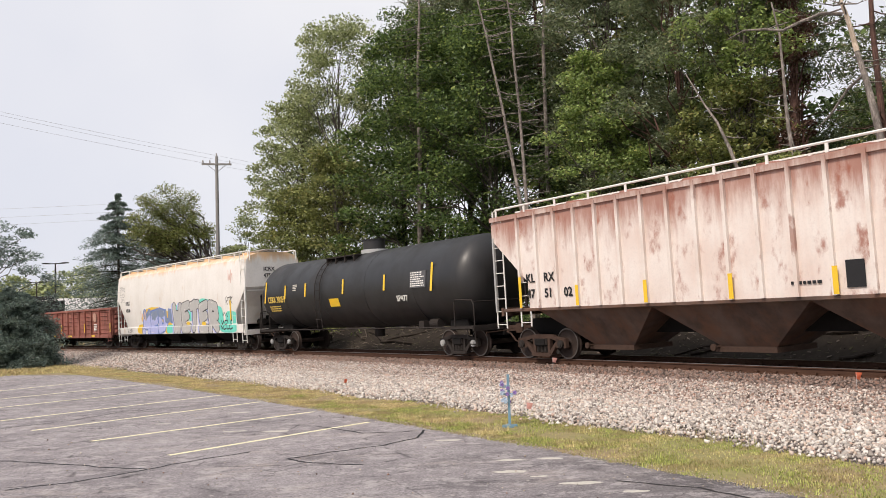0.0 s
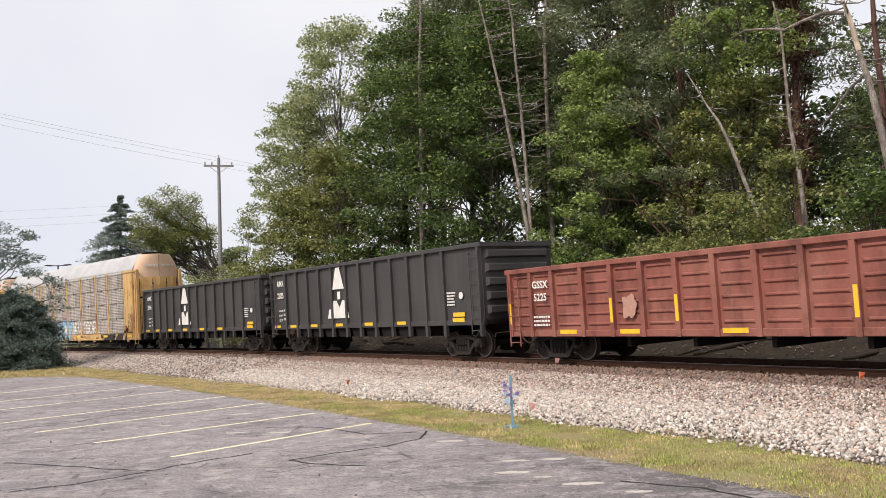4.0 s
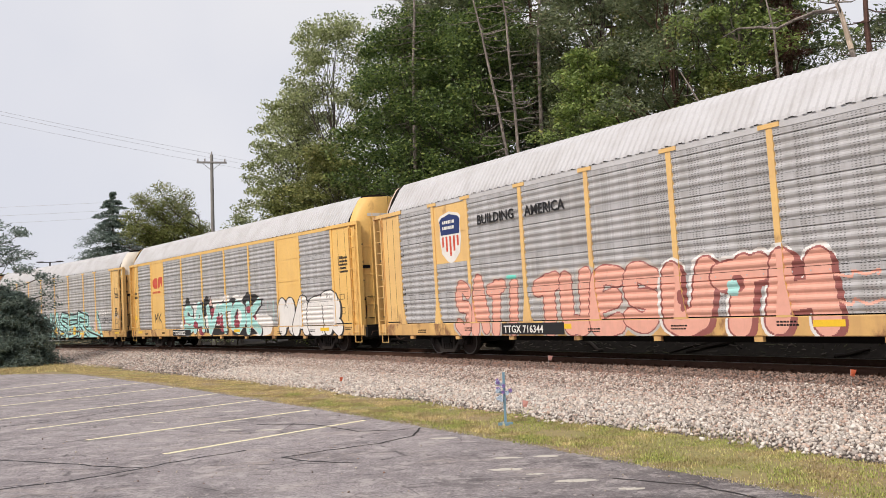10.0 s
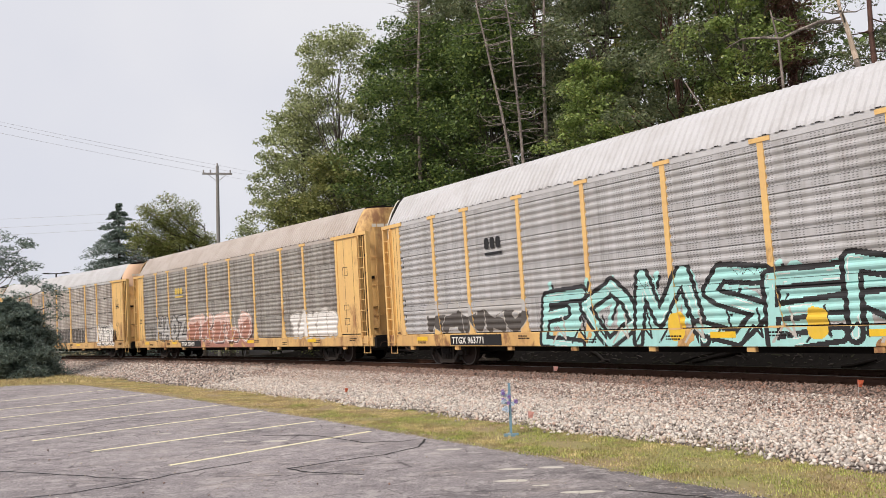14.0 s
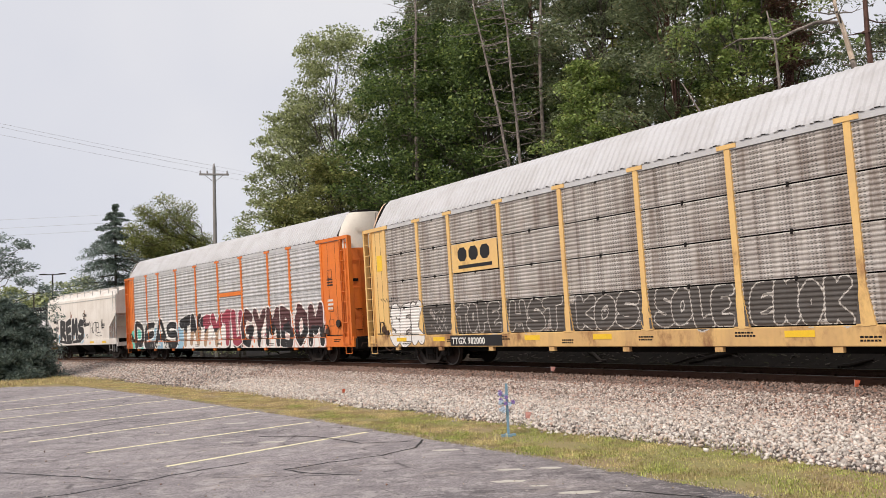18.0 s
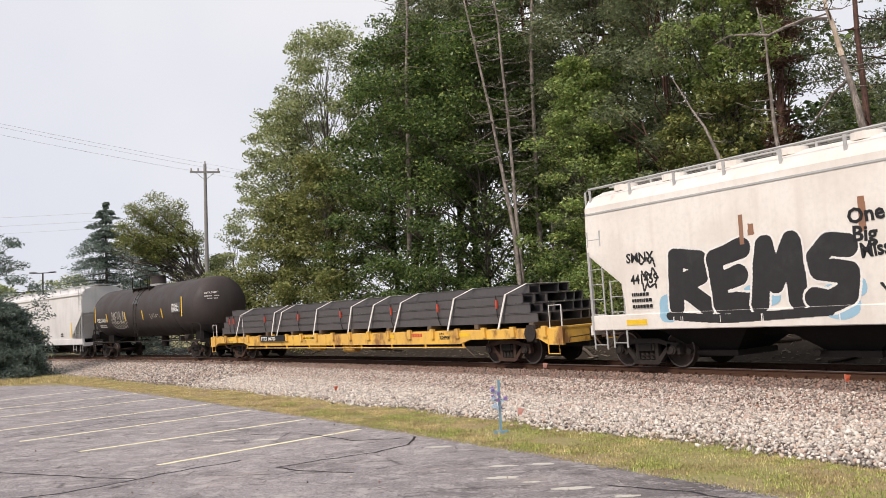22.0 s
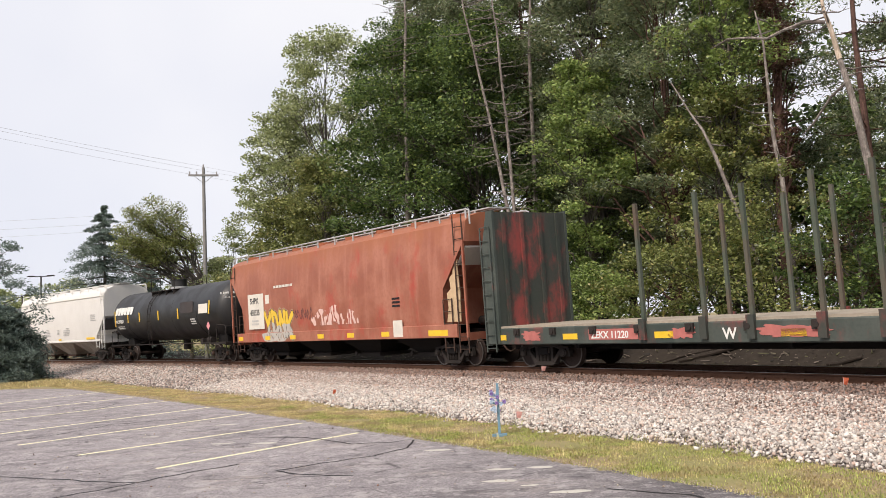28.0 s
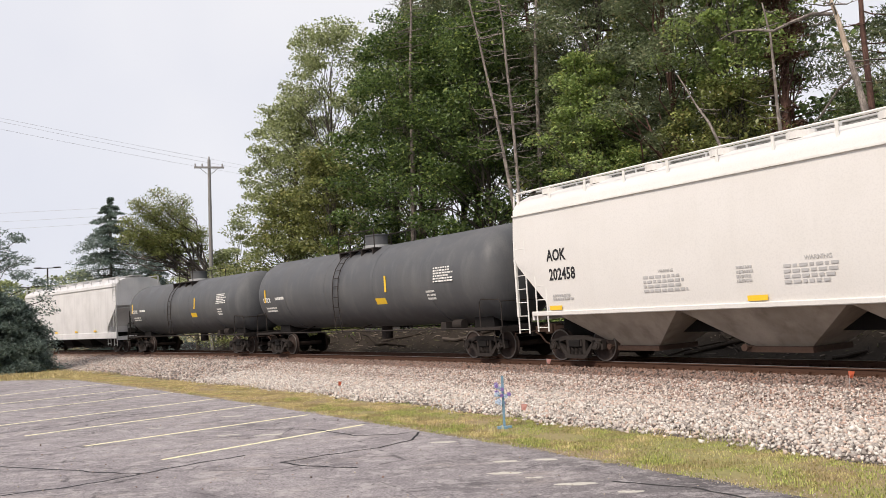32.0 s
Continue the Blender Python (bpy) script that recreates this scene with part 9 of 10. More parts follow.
w9.word("MAER", 6.6, 11.8, 0.72, 2.35, 0.33, S_WHITE, S_BLACK, 0.055, loose=0.06, shade=(S_BLACK, 0.1, -0.03))
w9.put((w9.x > 10.2) & (((w9.x - 10.9) / 0.75) ** 2 + ((w9.z - 2.25) / 0.36) ** 2 < 1), S_BLACK)
w9.put((w9.x > 10.2) & (((w9.x - 10.9) / 0.69) ** 2 + ((w9.z - 2.2) / 0.36) ** 2 < 1), S_WHITE)
for x, z in ((7.0, 1.9), (8.4, 1.95), (10.6, 2.25), (11.2, 1.0)):
    w9.scrawl(x, z, 0.4, 0.22, S_BLACK, 0.014, 6)
w9.drips(6.8, 11.6, 0.95, S_BLACK, 6, 0.25)
w9.word("MK", -9.3, -8.2, 1.5, 2.05, 0.035, S_BLACK, None, bend=False)
w9.finish(r9, "wild sprayed lettering over panels and posts")
bars(11.9, 3.2, 0.6, 0.7, M_BLACK, r9, 5, -1.52, 6)
TRAIN.append(r9)

# 10: autorack with teal graffiti
r10 = autorack("pale yellow autorack with grey panels and teal graffiti", LENGTHS[9], M_RACK_YELLOW, P_GREY, ROOF_GREY, M_RACK_YELLOW, end_top=M_PALE_PATCH, sill_mat=M_RACK_SILL, **BANDED)
brand_plate(-6.9, -5.7, 3.45, 4.2, None, M_BLACK, r10)
sill_marks(r10, (-10.8, 2.2, 6.0, 12.0), "TTGX 963771", -8.9)
w10 = Wall(RackSide(**BANDED), -11.6, 12.5, 0.69, 2.6, 10)
w10.word("RANKO", -10.4, -4.8, 1.12, 2.15, 0.2, S_GRIME, S_GHOST, 0.03, S_SILVER, 0.6, loose=0.1)
w10.put((w10.z < 1.1) & (w10.x > -3.6) & (w10.x < 8.8) & (w10.wave > -0.35), S_TEAL)
for x, z, ww, hh in ((-3.0, 1.5, 1.0, 0.9), (-0.3, 1.4, 1.6, 1.0), (2.2, 1.5, 2.2, 1.0), (4.6, 1.8, 1.6, 1.3), (6.3, 1.9, 1.9, 1.2), (7.0, 1.1, 1.6, 0.7)):
    w10.cloud(x, z, ww, hh, S_TEAL, 0.22)
for k in range(9):
    x = -3.9 + 1.25 * k
    w10.line([(x, 1.3), (x + 0.25, 1.9), (x + 0.2 + 0.3 * (k % 2), 2.45)], 0.09, S_TEAL, False)
    w10.line([(x + 0.1, 1.4), (x + 0.38, 1.9), (x + 0.28 + 0.3 * (k % 2), 2.4)], 0.045, S_BLACK, False)
w10.word("EOMSER", -4.2, 7.3, 0.74, 2.4, 0.115, S_TEAL, S_BLACK, 0.115, bend=False, loose=0.17, shade=(S_TEAL, 0.16, -0.12), taper=0.5, gleam=S_WHITE)
for k in range(14):
    x = -3.7 + 0.8 * k
    w10.line([(x, 0.78), (x + 0.3, 1.15), (x + 0.55, 0.9), (x + 0.45, 1.5)], 0.03, S_BLACK if k % 3 else S_GHOST, False)
w10.line([(6.4, 1.4), (7.2, 1.1), (8.2, 0.95), (9.2, 0.78)], 0.1, S_TEAL)
w10.line([(6.2, 1.55), (7.0, 1.15), (8.2, 0.9), (9.3, 0.72)], 0.06, S_BLACK)
for x in (0.9, 4.6):
    w10.cloud(x, 1.15, 0.5, 0.7, S_GOLD, 0.3)
w10.line([(8.8, 2.35), (9.2, 1.4), (9.55, 0.72)], 0.13, S_TEAL)
w10.line([(8.85, 2.3), (9.1, 1.9)], 0.05, S_BLACK)
w10.put((abs(w10.x - 8.35) < 0.16) & (w10.z > 1.12) & (w10.z < 1.75), S_BLUSH)
w10.word("MSRHYK", 9.1, 11.2, 2.1, 2.5, 0.025, S_WHITE, None, loose=0.12)
w10.word("COMNER", 9.6, 11.3, 1.65, 2.0, 0.022, S_BLACK, None, loose=0.1)
w10.word("SENSA", 10.2, 11.5, 1.0, 1.25, 0.016, S_BLACK, None, loose=0.1)
w10.scrawl(7.5, 1.2, 0.6, 0.3, S_BLACK, 0.02, 7)
w10.scrawl(11.6, 1.9, 0.8, 0.35, S_GHOST, 0.025, 8)
w10.scrawl(-0.6, 2.1, 0.9, 0.3, S_BLACK, 0.012, 10)
w10.scrawl(2.6, 2.2, 1.2, 0.3, S_BLACK, 0.012, 12)
w10.drips(-3, 7, 0.95, S_TEAL, 9)
w10.finish(r10, "teal and black wild lettering over panels and posts")
bars(11.9, 3.2, 0.45, 0.35, M_BLACK, r10, 3, -1.52, 6)
bars(11.8, 2.0, 0.4, 0.6, M_BLACK, r10, 4, -1.52, 7)
TRAIN.append(r10)

# 11: brown-grey autorack
r11 = autorack("grimed autorack with brown-grey panels and yellow posts", LENGTHS[10], M_RACK_YELLOW, P_DARK, ROOF_WARM, M_RACK_TAN, sill_mat=M_RACK_TAN, **BANDED)
brand_plate(-6.9, -5.3, 3.45, 4.2, None, M_GOLD, r11)
sill_marks(r11, (-11.6, -7.0, 3.0, 9.0), "TTGX 700459", -5.9)
letters("TTNX", -12.85, 2.35, 0.16, M_BLACK, r11, -1.52)
bars(-12.85, 2.18, 0.4, 0.1, M_BLACK, r11, 1, -1.52)
w11 = Wall(RackSide(**BANDED), -11.8, 11.6, 0.69, 2.6, 11)
w11.word("HAOZ", -9.9, -5.15, 1.08, 2.5, 0.17, S_SILVER, S_BLACK, 0.075, bend=False, loose=0.05)
w11.scrawl(-5.25, 1.5, 0.25, 0.4, S_BLACK, 0.03, 5)
for k, q in enumerate((1.72, 1.48, 1.24)):
    w11.word(("AKMUA", "EL", "TBOT")[k], -11.1 + 0.25 * (k == 1), -10.1, q, q + 0.22, 0.016, S_BLACK, None, loose=0.12)
w11.put((w11.z < 1.1) & (w11.x > -4.6) & (w11.x < 3.4) & (w11.wave > -0.5), S_RUSTRED)
w11.word("SKELO", -4.75, 3.3, 1.0, 2.35, 0.27, S_RUSTRED, S_WHITE, 0.04, S_BLUSH, 0.72, False, 0.12, halo=(S_BLUSH, 0.12), shade=(S_OXBLOOD, 0.1, -0.08))
for k in range(9):
    x = -4.3 + 0.85 * k
    w11.line([(x, 0.95), (x + 0.5, 1.6), (x + 0.3, 2.5)], 0.025, S_WHITE, False)
w11.word("TAKER", 7.2, 11.2, 1.12, 2.2, 0.19, S_WHITE, S_GHOST, 0.04, loose=0.1, halo=(S_GHOST, 0.08))
w11.finish(r11, "sprayed graffiti over panels and posts")
TRAIN.append(r11)

# 12: brown autorack with block sign
r12 = autorack("grimy autorack with brown-grey panels and white tags", LENGTHS[11], M_RACK_YELLOW, P_BROWN, ROOF_GREY, M_RACK_DOOR, end_top=M_RACK_BLUSH, sill_mat=M_RACK_TAN, winch=True, **FINE)
brand_plate(-7.6, -5.1, 3.12, 4.05, M_RACK_YELLOW, M_BLACK, r12)
sill_marks(r12, (-11.2, -8.7, -3.7, -0.8, 5.0), "TTGX 982000", -7.9)
plate(-12.75, -12.35, 3.55, 4.15, M_YELLOW, r12, -1.52, "notice_plate", "yellow notice plate")
w12 = Wall(RackSide(**FINE), -12.6, 11.9, 0.69, 2.5, 12)
for a, b in zip(POSTS[1:7], POSTS[2:8]):
    w12.put((w12.z > 1.12) & (w12.z < 2.1) & (w12.x > a + 0.1) & (w12.x < b - 0.1) & (w12.wave > -0.65), S_GRIME)
w12.word("SEK", -11.95, -9.75, 0.72, 2.25, 0.2, S_WHITE, S_GRIME, 0.035, loose=0.08, gleam=S_SILVER)
w12.scrawl(-12.6, 2.35, 1.2, 0.16, S_BLACK, 0.018, 10)
for k in range(3):
    w12.scrawl(-8.9, 1.2 + 0.28 * k, 0.7, 0.26, S_GHOST, 0.018, 6)
for text, x0, x1 in (("TOPE", -7.5, -5.2), ("HST", -4.7, -2.35), ("KOS", -1.8, 0.55), ("SOLE", 1.1, 3.4), ("ENOK", 3.9, 6.2)):
    w12.word(text, x0, x1, 1.14, 2.08, 0.13, S_GRIME, S_GHOST, 0.032, loose=0.09)
w12.word("BUER", 8.5, 11.3, 0.98, 2.2, 0.125, S_WHITE, S_BLACK, 0.05, loose=0.05, halo=(S_WHITE, 0.1))
w12.scrawl(11.2, 1.3, 0.5, 0.7, S_BLACK, 0.05, 5)
w12.finish(r12, "sprayed tags over panels and posts")
bars(11.8, 3.3, 0.5, 0.3, M_BLACK, r12, 3, -1.52, 6)
TRAIN.append(r12)

# 13: orange autorack
o13 = autorack("orange autorack with grey panels and bold graffiti", LENGTHS[12], M_RACK_ORANGE, P_BRIGHT, ROOF_GREY, M_RACK_ORANGE, end_top=M_PALE_PATCH, winch=True, **WAVY)
w13 = Wall(RackSide(**WAVY), -12.7, 11.9, 0.69, 2.75, 13)
w13.put((w13.x > -12) & (w13.x < 11.4) & (w13.z < 2.2 + 0.1 * w13.wave) & (w13.wave > -0.72), S_WHITE)
for x, ww in ((-11.6, 2.2), (-4.6, 1.2), (-8.3, 2.2)):
    w13.cloud(x, 1.2, ww, 1.5, S_MINT if x < -11 else S_BLUE, 0.2)
w13.word("DEAS", -12.1, -4.9, 0.7, 2.3, 0.2, S_BLACK, S_WHITE, 0.06, loose=0.08, taper=-0.3, halo=(S_WHITE, 0.1))
w13.word("TNTY", -4.4, 1.2, 0.7, 2.45, 0.24, S_TAN, S_WHITE, 0.055, S_BLACK, 0.52, False, 0.06, taper=0.5)
w13.put((w13.coat == w13.paints.index(S_BLACK)) & (w13.x > -1.3) & (w13.x < 1.3) & (w13.z > 1.7), S_CRIMSON)
w13.word("TU", 1.25, 3.5, 0.7, 2.55, 0.25, S_CRIMSON, S_WHITE, 0.055, bend=False, loose=0.05, taper=0.4, shade=(S_BLACK, 0.1, -0.1))
w13.word("GYMBOM", 3.4, 11.4, 0.7, 2.55, 0.21, S_BLACK, S_WHITE, 0.06, S_OXBLOOD, 0.5, False, 0.06, taper=0.35, halo=(S_BLUSH, 0.11))
for x, z in ((4.5, 1.15), (5.9, 1.3), (7.6, 1.6), (9.0, 1.4)):
    w13.star(x, z, 0.12, S_CRIMSON)
w13.drips(-12, 11, 0.95, S_WHITE, 22, 0.3)
w13.finish(o13, "bold sprayed lettering over panels and posts")
plate(0.95, 3.5, 3.3, 3.5, M_RACK_ORANGE, o13, -1.54, "bare_strip", "orange strip on a panel")
bars(-8.2, 0.8, 0.9, 0.22, M_WHITE, o13, 1, -1.595, 3)
letters("301100", -7.1, 0.78, 0.3, M_WHITE, o13, -1.595)
bars(11.75, 3.2, 0.45, 0.35, M_BLACK, o13, 3, -1.52, 6)
bars(11.75, 2.2, 0.5, 0.5, M_WHITE, o13, 3, -1.52, 9)
part("latch", Shape().disc_y(12.6, -1.58, 1.65, 0.16, 0.06, 12), M_IRON, o13)
TRAIN.append(o13)

# 14: short dirty white hopper
L = LENGTHS[13]
h = covered_hopper("short dirty white covered hopper with black graffiti", L, 6.75, 5.55, 3.05, 2.2, 4.3, M_WHITE_DIRTY, M_GALV, 3, sill=(1.0, 1.4), half=1.58, bulge=0.05, roof=0.5, lip=True, rail_mat=M_GALV, centres=5.35)
Y = -1.588
letters("SMNX", -5.3, 2.7, 0.34, M_BLACK, h, Y)
letters("441459", -5.2, 2.15, 0.34, M_BLACK, h, Y, squeeze=0.9)
w14 = Wall(hopper_side(1.58, 0.05, 4.3, (1.0, 1.4)), -5.4, 5.4, 1.01, 3.5, 14)
for x, z, ww, hh in ((-4.0, 1.5, 0.6, 0.7), (-2.4, 1.45, 1.2, 0.4), (-1.4, 1.7, 0.9, 0.5), (0.4, 1.5, 0.9, 0.7), (0.75, 1.75, 0.5, 0.4)):
    w14.cloud(x, z, ww, hh, S_BLUE, 0.2)
w14.word("REMS", -3.95, 0.95, 1.28, 2.95, 0.23, S_BLACK, S_WHITE, 0.05, bend=False, loose=0.06)
w14.line([(-4.0, 1.32), (-2.6, 1.22), (-1.4, 1.24), (0.2, 1.3)], 0.1, S_BLACK)
for x, z, ww, hh in ((-1.75, 3.2, 0.16, 0.75), (1.05, 3.25, 0.22, 0.9), (-1.5, 3.15, 0.3, 0.3)):
    w14.put((abs(w14.x - x) < ww * 0.5 * (0.7 + 0.3 * w14.wave)) & (abs(w14.z - z) < hh / 2 * (1 + 0.3 * w14.wave)), S_RUST)
w14.drips(-3.9, 0.5, 1.3, S_WHITE, 7, 0.25)
w14.word("HOTEL", 2.2, 4.0, 1.85, 2.6, 0.028, S_BLACK, None, loose=0.1)
w14.line([(1.4, 1.65), (1.55, 1.75), (1.65, 1.6), (1.5, 1.52), (1.4, 1.65), (1.3, 1.78)], 0.03, S_BLACK)
w14.line([(3.0, 1.7), (3.6, 1.6), (4.2, 1.65)], 0.02, S_BLACK)
for k in range(3):
    w14.scrawl(-4.85, 1.95 + 0.3 * k, 0.5, 0.28, S_BLACK, 0.03, 5)
w14.scrawl(4.2, 2.0, 0.2, 0.8, S_BLACK, 0.025, 4)
w14.finish(h, "black sprayed lettering with pale blue edges")
letters("One", 0.75, 2.98, 0.42, M_BLACK, h, Y, bold=0.012, spin=0.06)
letters("Big", 0.8, 2.64, 0.42, M_BLACK, h, Y, bold=0.012, spin=-0.05)
letters("Mission!", 0.95, 2.3, 0.4, M_BLACK, h, Y, bold=0.012, spin=0.08, squeeze=0.85)
for x in (-5.1, 2.4, 4.6):
    plate(x - 0.35, x + 0.35, 1.12, 1.26, M_YELLOW, h, -1.594)
bars(-5.2, 1.5, 0.7, 0.45, M_BLACK, h, 3, Y, 4)
bars(4.3, 2.1, 0.5, 0.35, M_BLACK, h, 3, Y, 5)
TRAIN.append(h)

# 15: yellow flat car with steel
f15 = flat_car_with_steel("yellow flat car carrying strapped dark steel beams", LENGTHS[14], M_FLAT_YELLOW, M_BEAM, M_STRAP, M_TIMBER)
plate(-6.75, -4.2, 0.86, 1.12, M_BLACK, f15, -1.546, "number_board", "black number board")
letters("PTTX 146700", -6.65, 0.9, 0.24, M_WHITE, f15, -1.554, spacing=1.1)
letters("RSH90B", 7.25, 0.82, 0.17, M_BLACK, f15, -1.464)
letters("L-89-4", 7.25, 0.98, 0.09, M_BLACK, f15, -1.464)
for x in (-10.4, -2.2, 4.2, 8.6):
    plate(x - 0.28, x + 0.28, 0.9, 1.02, M_YELLOW, f15, -1.464)
bars(5.55, 0.85, 0.7, 0.22, M_RED, f15, 1, -1.464, 5, "emblem")
bars(-2.6, 0.9, 1.2, 0.12, M_BLACK, f15, 1, -1.464, 6)
TRAIN.append(f15)

# 16: brown-black tank car
L = LENGTHS[15]
R, ZC = 1.6, 2.88
t = tank_car("brown-black tank car with faded white numbers", L, R, ZC, M_BROWN_TANK, half=L / 2 - 0.6, ladder_x=-0.35, cap_material=M_IRON_BROWN, dome=(-0.4, 0.5), platform=(-2.2, 0.6))
y, a = on_tank(R, ZC, 2.45)
letters("CBTX 740311", -7.15, 2.35, 0.36, M_WHITE, t, y, a, squeeze=0.85)
bars(-7.0, 1.95, 1.4, 0.25, M_WHITE, t, 2, on_tank(R, ZC, 2.1)[0], 3, tilt=on_tank(R, ZC, 2.1)[1])
for x in (-7.45, -5.35, -2.15, 0.7, 3.6, 6.4):
    big = abs(x) > 5.6
    z = 2.62 if not big else 2.9
    y, a = on_tank(R, ZC, z)
    plate(x - 0.06, x + 0.06, z - (0.55 if big else 0.28), z + (0.55 if big else 0.28), M_YELLOW, t, y, tilt=a)
y, a = on_tank(R, ZC, 2.4)
w16 = Wall(tank_side(R, ZC), -5.0, 4.0, 1.75, 3.3, 16)
w16.word("MEMUM", -4.4, -2.0, 2.2, 2.95, 0.026, S_GHOST, None, loose=0.1)
for k in range(8):
    w16.line([(-4.5 + 0.27 * k, 2.35), (-4.4 + 0.27 * k, 2.05), (-4.2 + 0.27 * k, 1.95), (-4.15 + 0.27 * k, 2.35)], 0.026, S_GHOST)
w16.line([(-4.6, 2.5), (-4.5, 2.0), (-3.6, 1.88), (-2.6, 1.95), (-2.2, 2.2)], 0.026, S_GHOST)
w16.scrawl(1.9, 2.35, 1.2, 0.3, S_GHOST, 0.018, 9)
w16.finish(t, "white sprayed scrawl on the tank")
y, a = on_tank(R, ZC, 3.0)
plate(5.0, 6.2, 2.6, 3.15, M_GREY_PATCH, t, y, "data_panel", tilt=a)
bars(5.05, 2.65, 1.0, 0.45, M_WHITE, t, 6, y - 0.004, 7, tilt=a)
head_letters("CBTX 740311", t, L / 2 - 0.6, R, ZC, -0.72, 3.5, 0.15)
head_marks(t, L / 2 - 0.6, R, ZC, ((3.33, 0.7, 0.06), (3.2, 0.5, 0.05)), -0.72)
for x, z, ww in ((1.0, 2.12, 0.8), (4.2, 2.3, 0.9), (4.2, 2.1, 0.8)):
    bars(x, z, ww, 0.1, M_SILVER, t, 1, on_tank(R, ZC, z)[0], 5, tilt=on_tank(R, ZC, z)[1])
y, a = on_tank(R, ZC, 3.6)
plate(-1.0, 0.0, 3.3, 3.85, M_GREY_PATCH, t, y + 0.01, "repaint_patch", tilt=a)
TRAIN.append(t)

# 17: light grey hopper
L = LENGTHS[16]
h = covered_hopper("light grey covered hopper with bowed sides", L, 9.55, 7.9, 3.15, 1.75, 4.6, M_LIGHT_GREY, M_GALV, 4, sill=(0.92, 1.34), half=1.6, bulge=0.12, roof=0.4, lip=True, rail_mat=M_GALV)
Y = -1.606
for x in (-4.4, 2.2):
    plate(x - 0.04, x + 0.04, 1.45, 1.95, M_YELLOW, h, Y)
plate(7.55, 7.68, 1.45, 2.5, M_YELLOW, h, Y)
bars(2.9, 1.9, 0.6, 0.5, M_GREY_PATCH, h, 5, Y, 4)
bars(5.6, 1.5, 0.45, 0.3, M_BLACK, h, 2, Y, 6)
plate(-7.2, 0.4, 1.4, 2.2, M_OVERPAINT, h, -1.604, "repaint_patch", "grey overpainted patch")
bars(-8.0, 2.6, 0.8, 0.6, M_GREY_PATCH, h, 2, Y, 3)
TRAIN.append(h)

# 18: bulkhead flat car
b18 = bulkhead_flat("dull green bulkhead flat car with steel stakes", LENGTHS[17], M_GREEN, M_PEEL, M_DECK, M_STAKE, [-3.95, -2.05, -0.75, 0.95, 2.25, 4.2, 6.2])
plate(-5.95, -4.15, 0.84, 1.12, M_FADED_RED, b18, -1.505, "number_board", "faded red number board")
letters("ZEKX 11220", -5.85, 0.88, 0.26, M_WHITE, b18, -1.512)
for x in (-9.9, -6.7, -3.3, 0.25, 3.2, 7.5):
    plate(x - 0.3, x + 0.3, 0.86, 1.02, M_YELLOW, b18, -1.505)
letters("W", -1.55, 0.82, 0.36, M_WHITE, b18, -1.508)
for x, w, sd in ((0.2, 1.5, 4), (-2.75, 0.7, 8), (5.2, 2.0, 5), (8.8, 1.2, 6), (-8.4, 0.8, 7)):
    blob(x, 0.97, w, 0.26, M_FADED_RED, b18, -1.503, sd, 9, "faded_patch", rough=0.25)
TRAIN.append(b18)

# 19: red oxide hopper
L = LENGTHS[18]
h = covered_hopper("faded red-brown covered hopper with cream number patch", L, 9.4, 8.15, 4.1, 2.6, 4.75, M_OXIDE, M_OXIDE, 4, centres=L / 2 - 1.95, ladder_mat=M_IRON_BROWN, sill=(0.98, 1.42), half=1.6, bulge=0.14, roof=0.34, rail_mat=M_GALV, slope_mat=M_PALE_PATCH)
Y = -1.606
plate(-7.4, -5.7, 1.6, 3.25, M_PALE_PATCH, h, Y, "number_patch", "cream number patch")
plate(-5.5, -5.1, 2.75, 3.15, M_PALE_PATCH, h, Y, "cream_patch")
letters("SHPX", -7.15, 2.8, 0.38, M_BLACK, h, Y - 0.006)
letters("450335", -7.18, 2.25, 0.38, M_BLACK, h, Y - 0.006, squeeze=0.9)
bars(-7.0, 1.75, 0.9, 0.3, M_SILVER, h, 2, Y - 0.006, 8)
w19 = Wall(hopper_side(1.6, 0.14, 4.75, (0.98, 1.42)), -7.2, 4.5, 1.0, 3.7, 19)
w19.cloud(-4.7, 1.25, 2.6, 0.5, S_GHOST, 0.2)
w19.word("YDNK", -5.7, -2.8, 1.15, 2.4, 0.12, S_GHOST, S_BLACK, 0.03, S_GOLD, 0.5, False, 0.12, halo=(S_TAN, 0.07))
for k in range(5):
    w19.line([(-5.8 + 0.5 * k, 1.1), (-5.4 + 0.5 * k, 1.4), (-5.1 + 0.5 * k, 1.1)], 0.03, S_GHOST)
w19.put((w19.z > 1.62) & (((w19.x - 0.7) / 1.9) ** 2 + ((w19.z - 1.62) / 0.75) ** 2 < 1 + 0.2 * w19.wave) & (w19.wave > -0.3) & (np.sin(19 * w19.x + 5 * w19.wave) > -0.35), S_BLUSH)
w19.scrawl(-2.7, 1.9, 1.6, 0.5, S_OXBLOOD, 0.02, 15)
w19.finish(h, "faded sprayed lettering on the red side")
bars(-4.6, 3.35, 1.9, 0.2, M_PALE_PATCH, h, 1, Y + 0.01, 5)
plate(5.05, 5.65, 1.05, 1.65, M_PALE_PATCH, h, -1.614, "cream_patch")
bars(5.05, 2.1, 0.5, 0.4, M_BLACK, h, 3, Y, 6)
for x in (-8.4, -5.4, -2.9, -0.4, 2.0, 4.5):
    plate(x - 0.26, x + 0.26, 1.08, 1.26, M_YELLOW, h, -1.614)
plate(7.2, 8.3, 1.05, 1.25, M_YELLOW, h, -1.614)
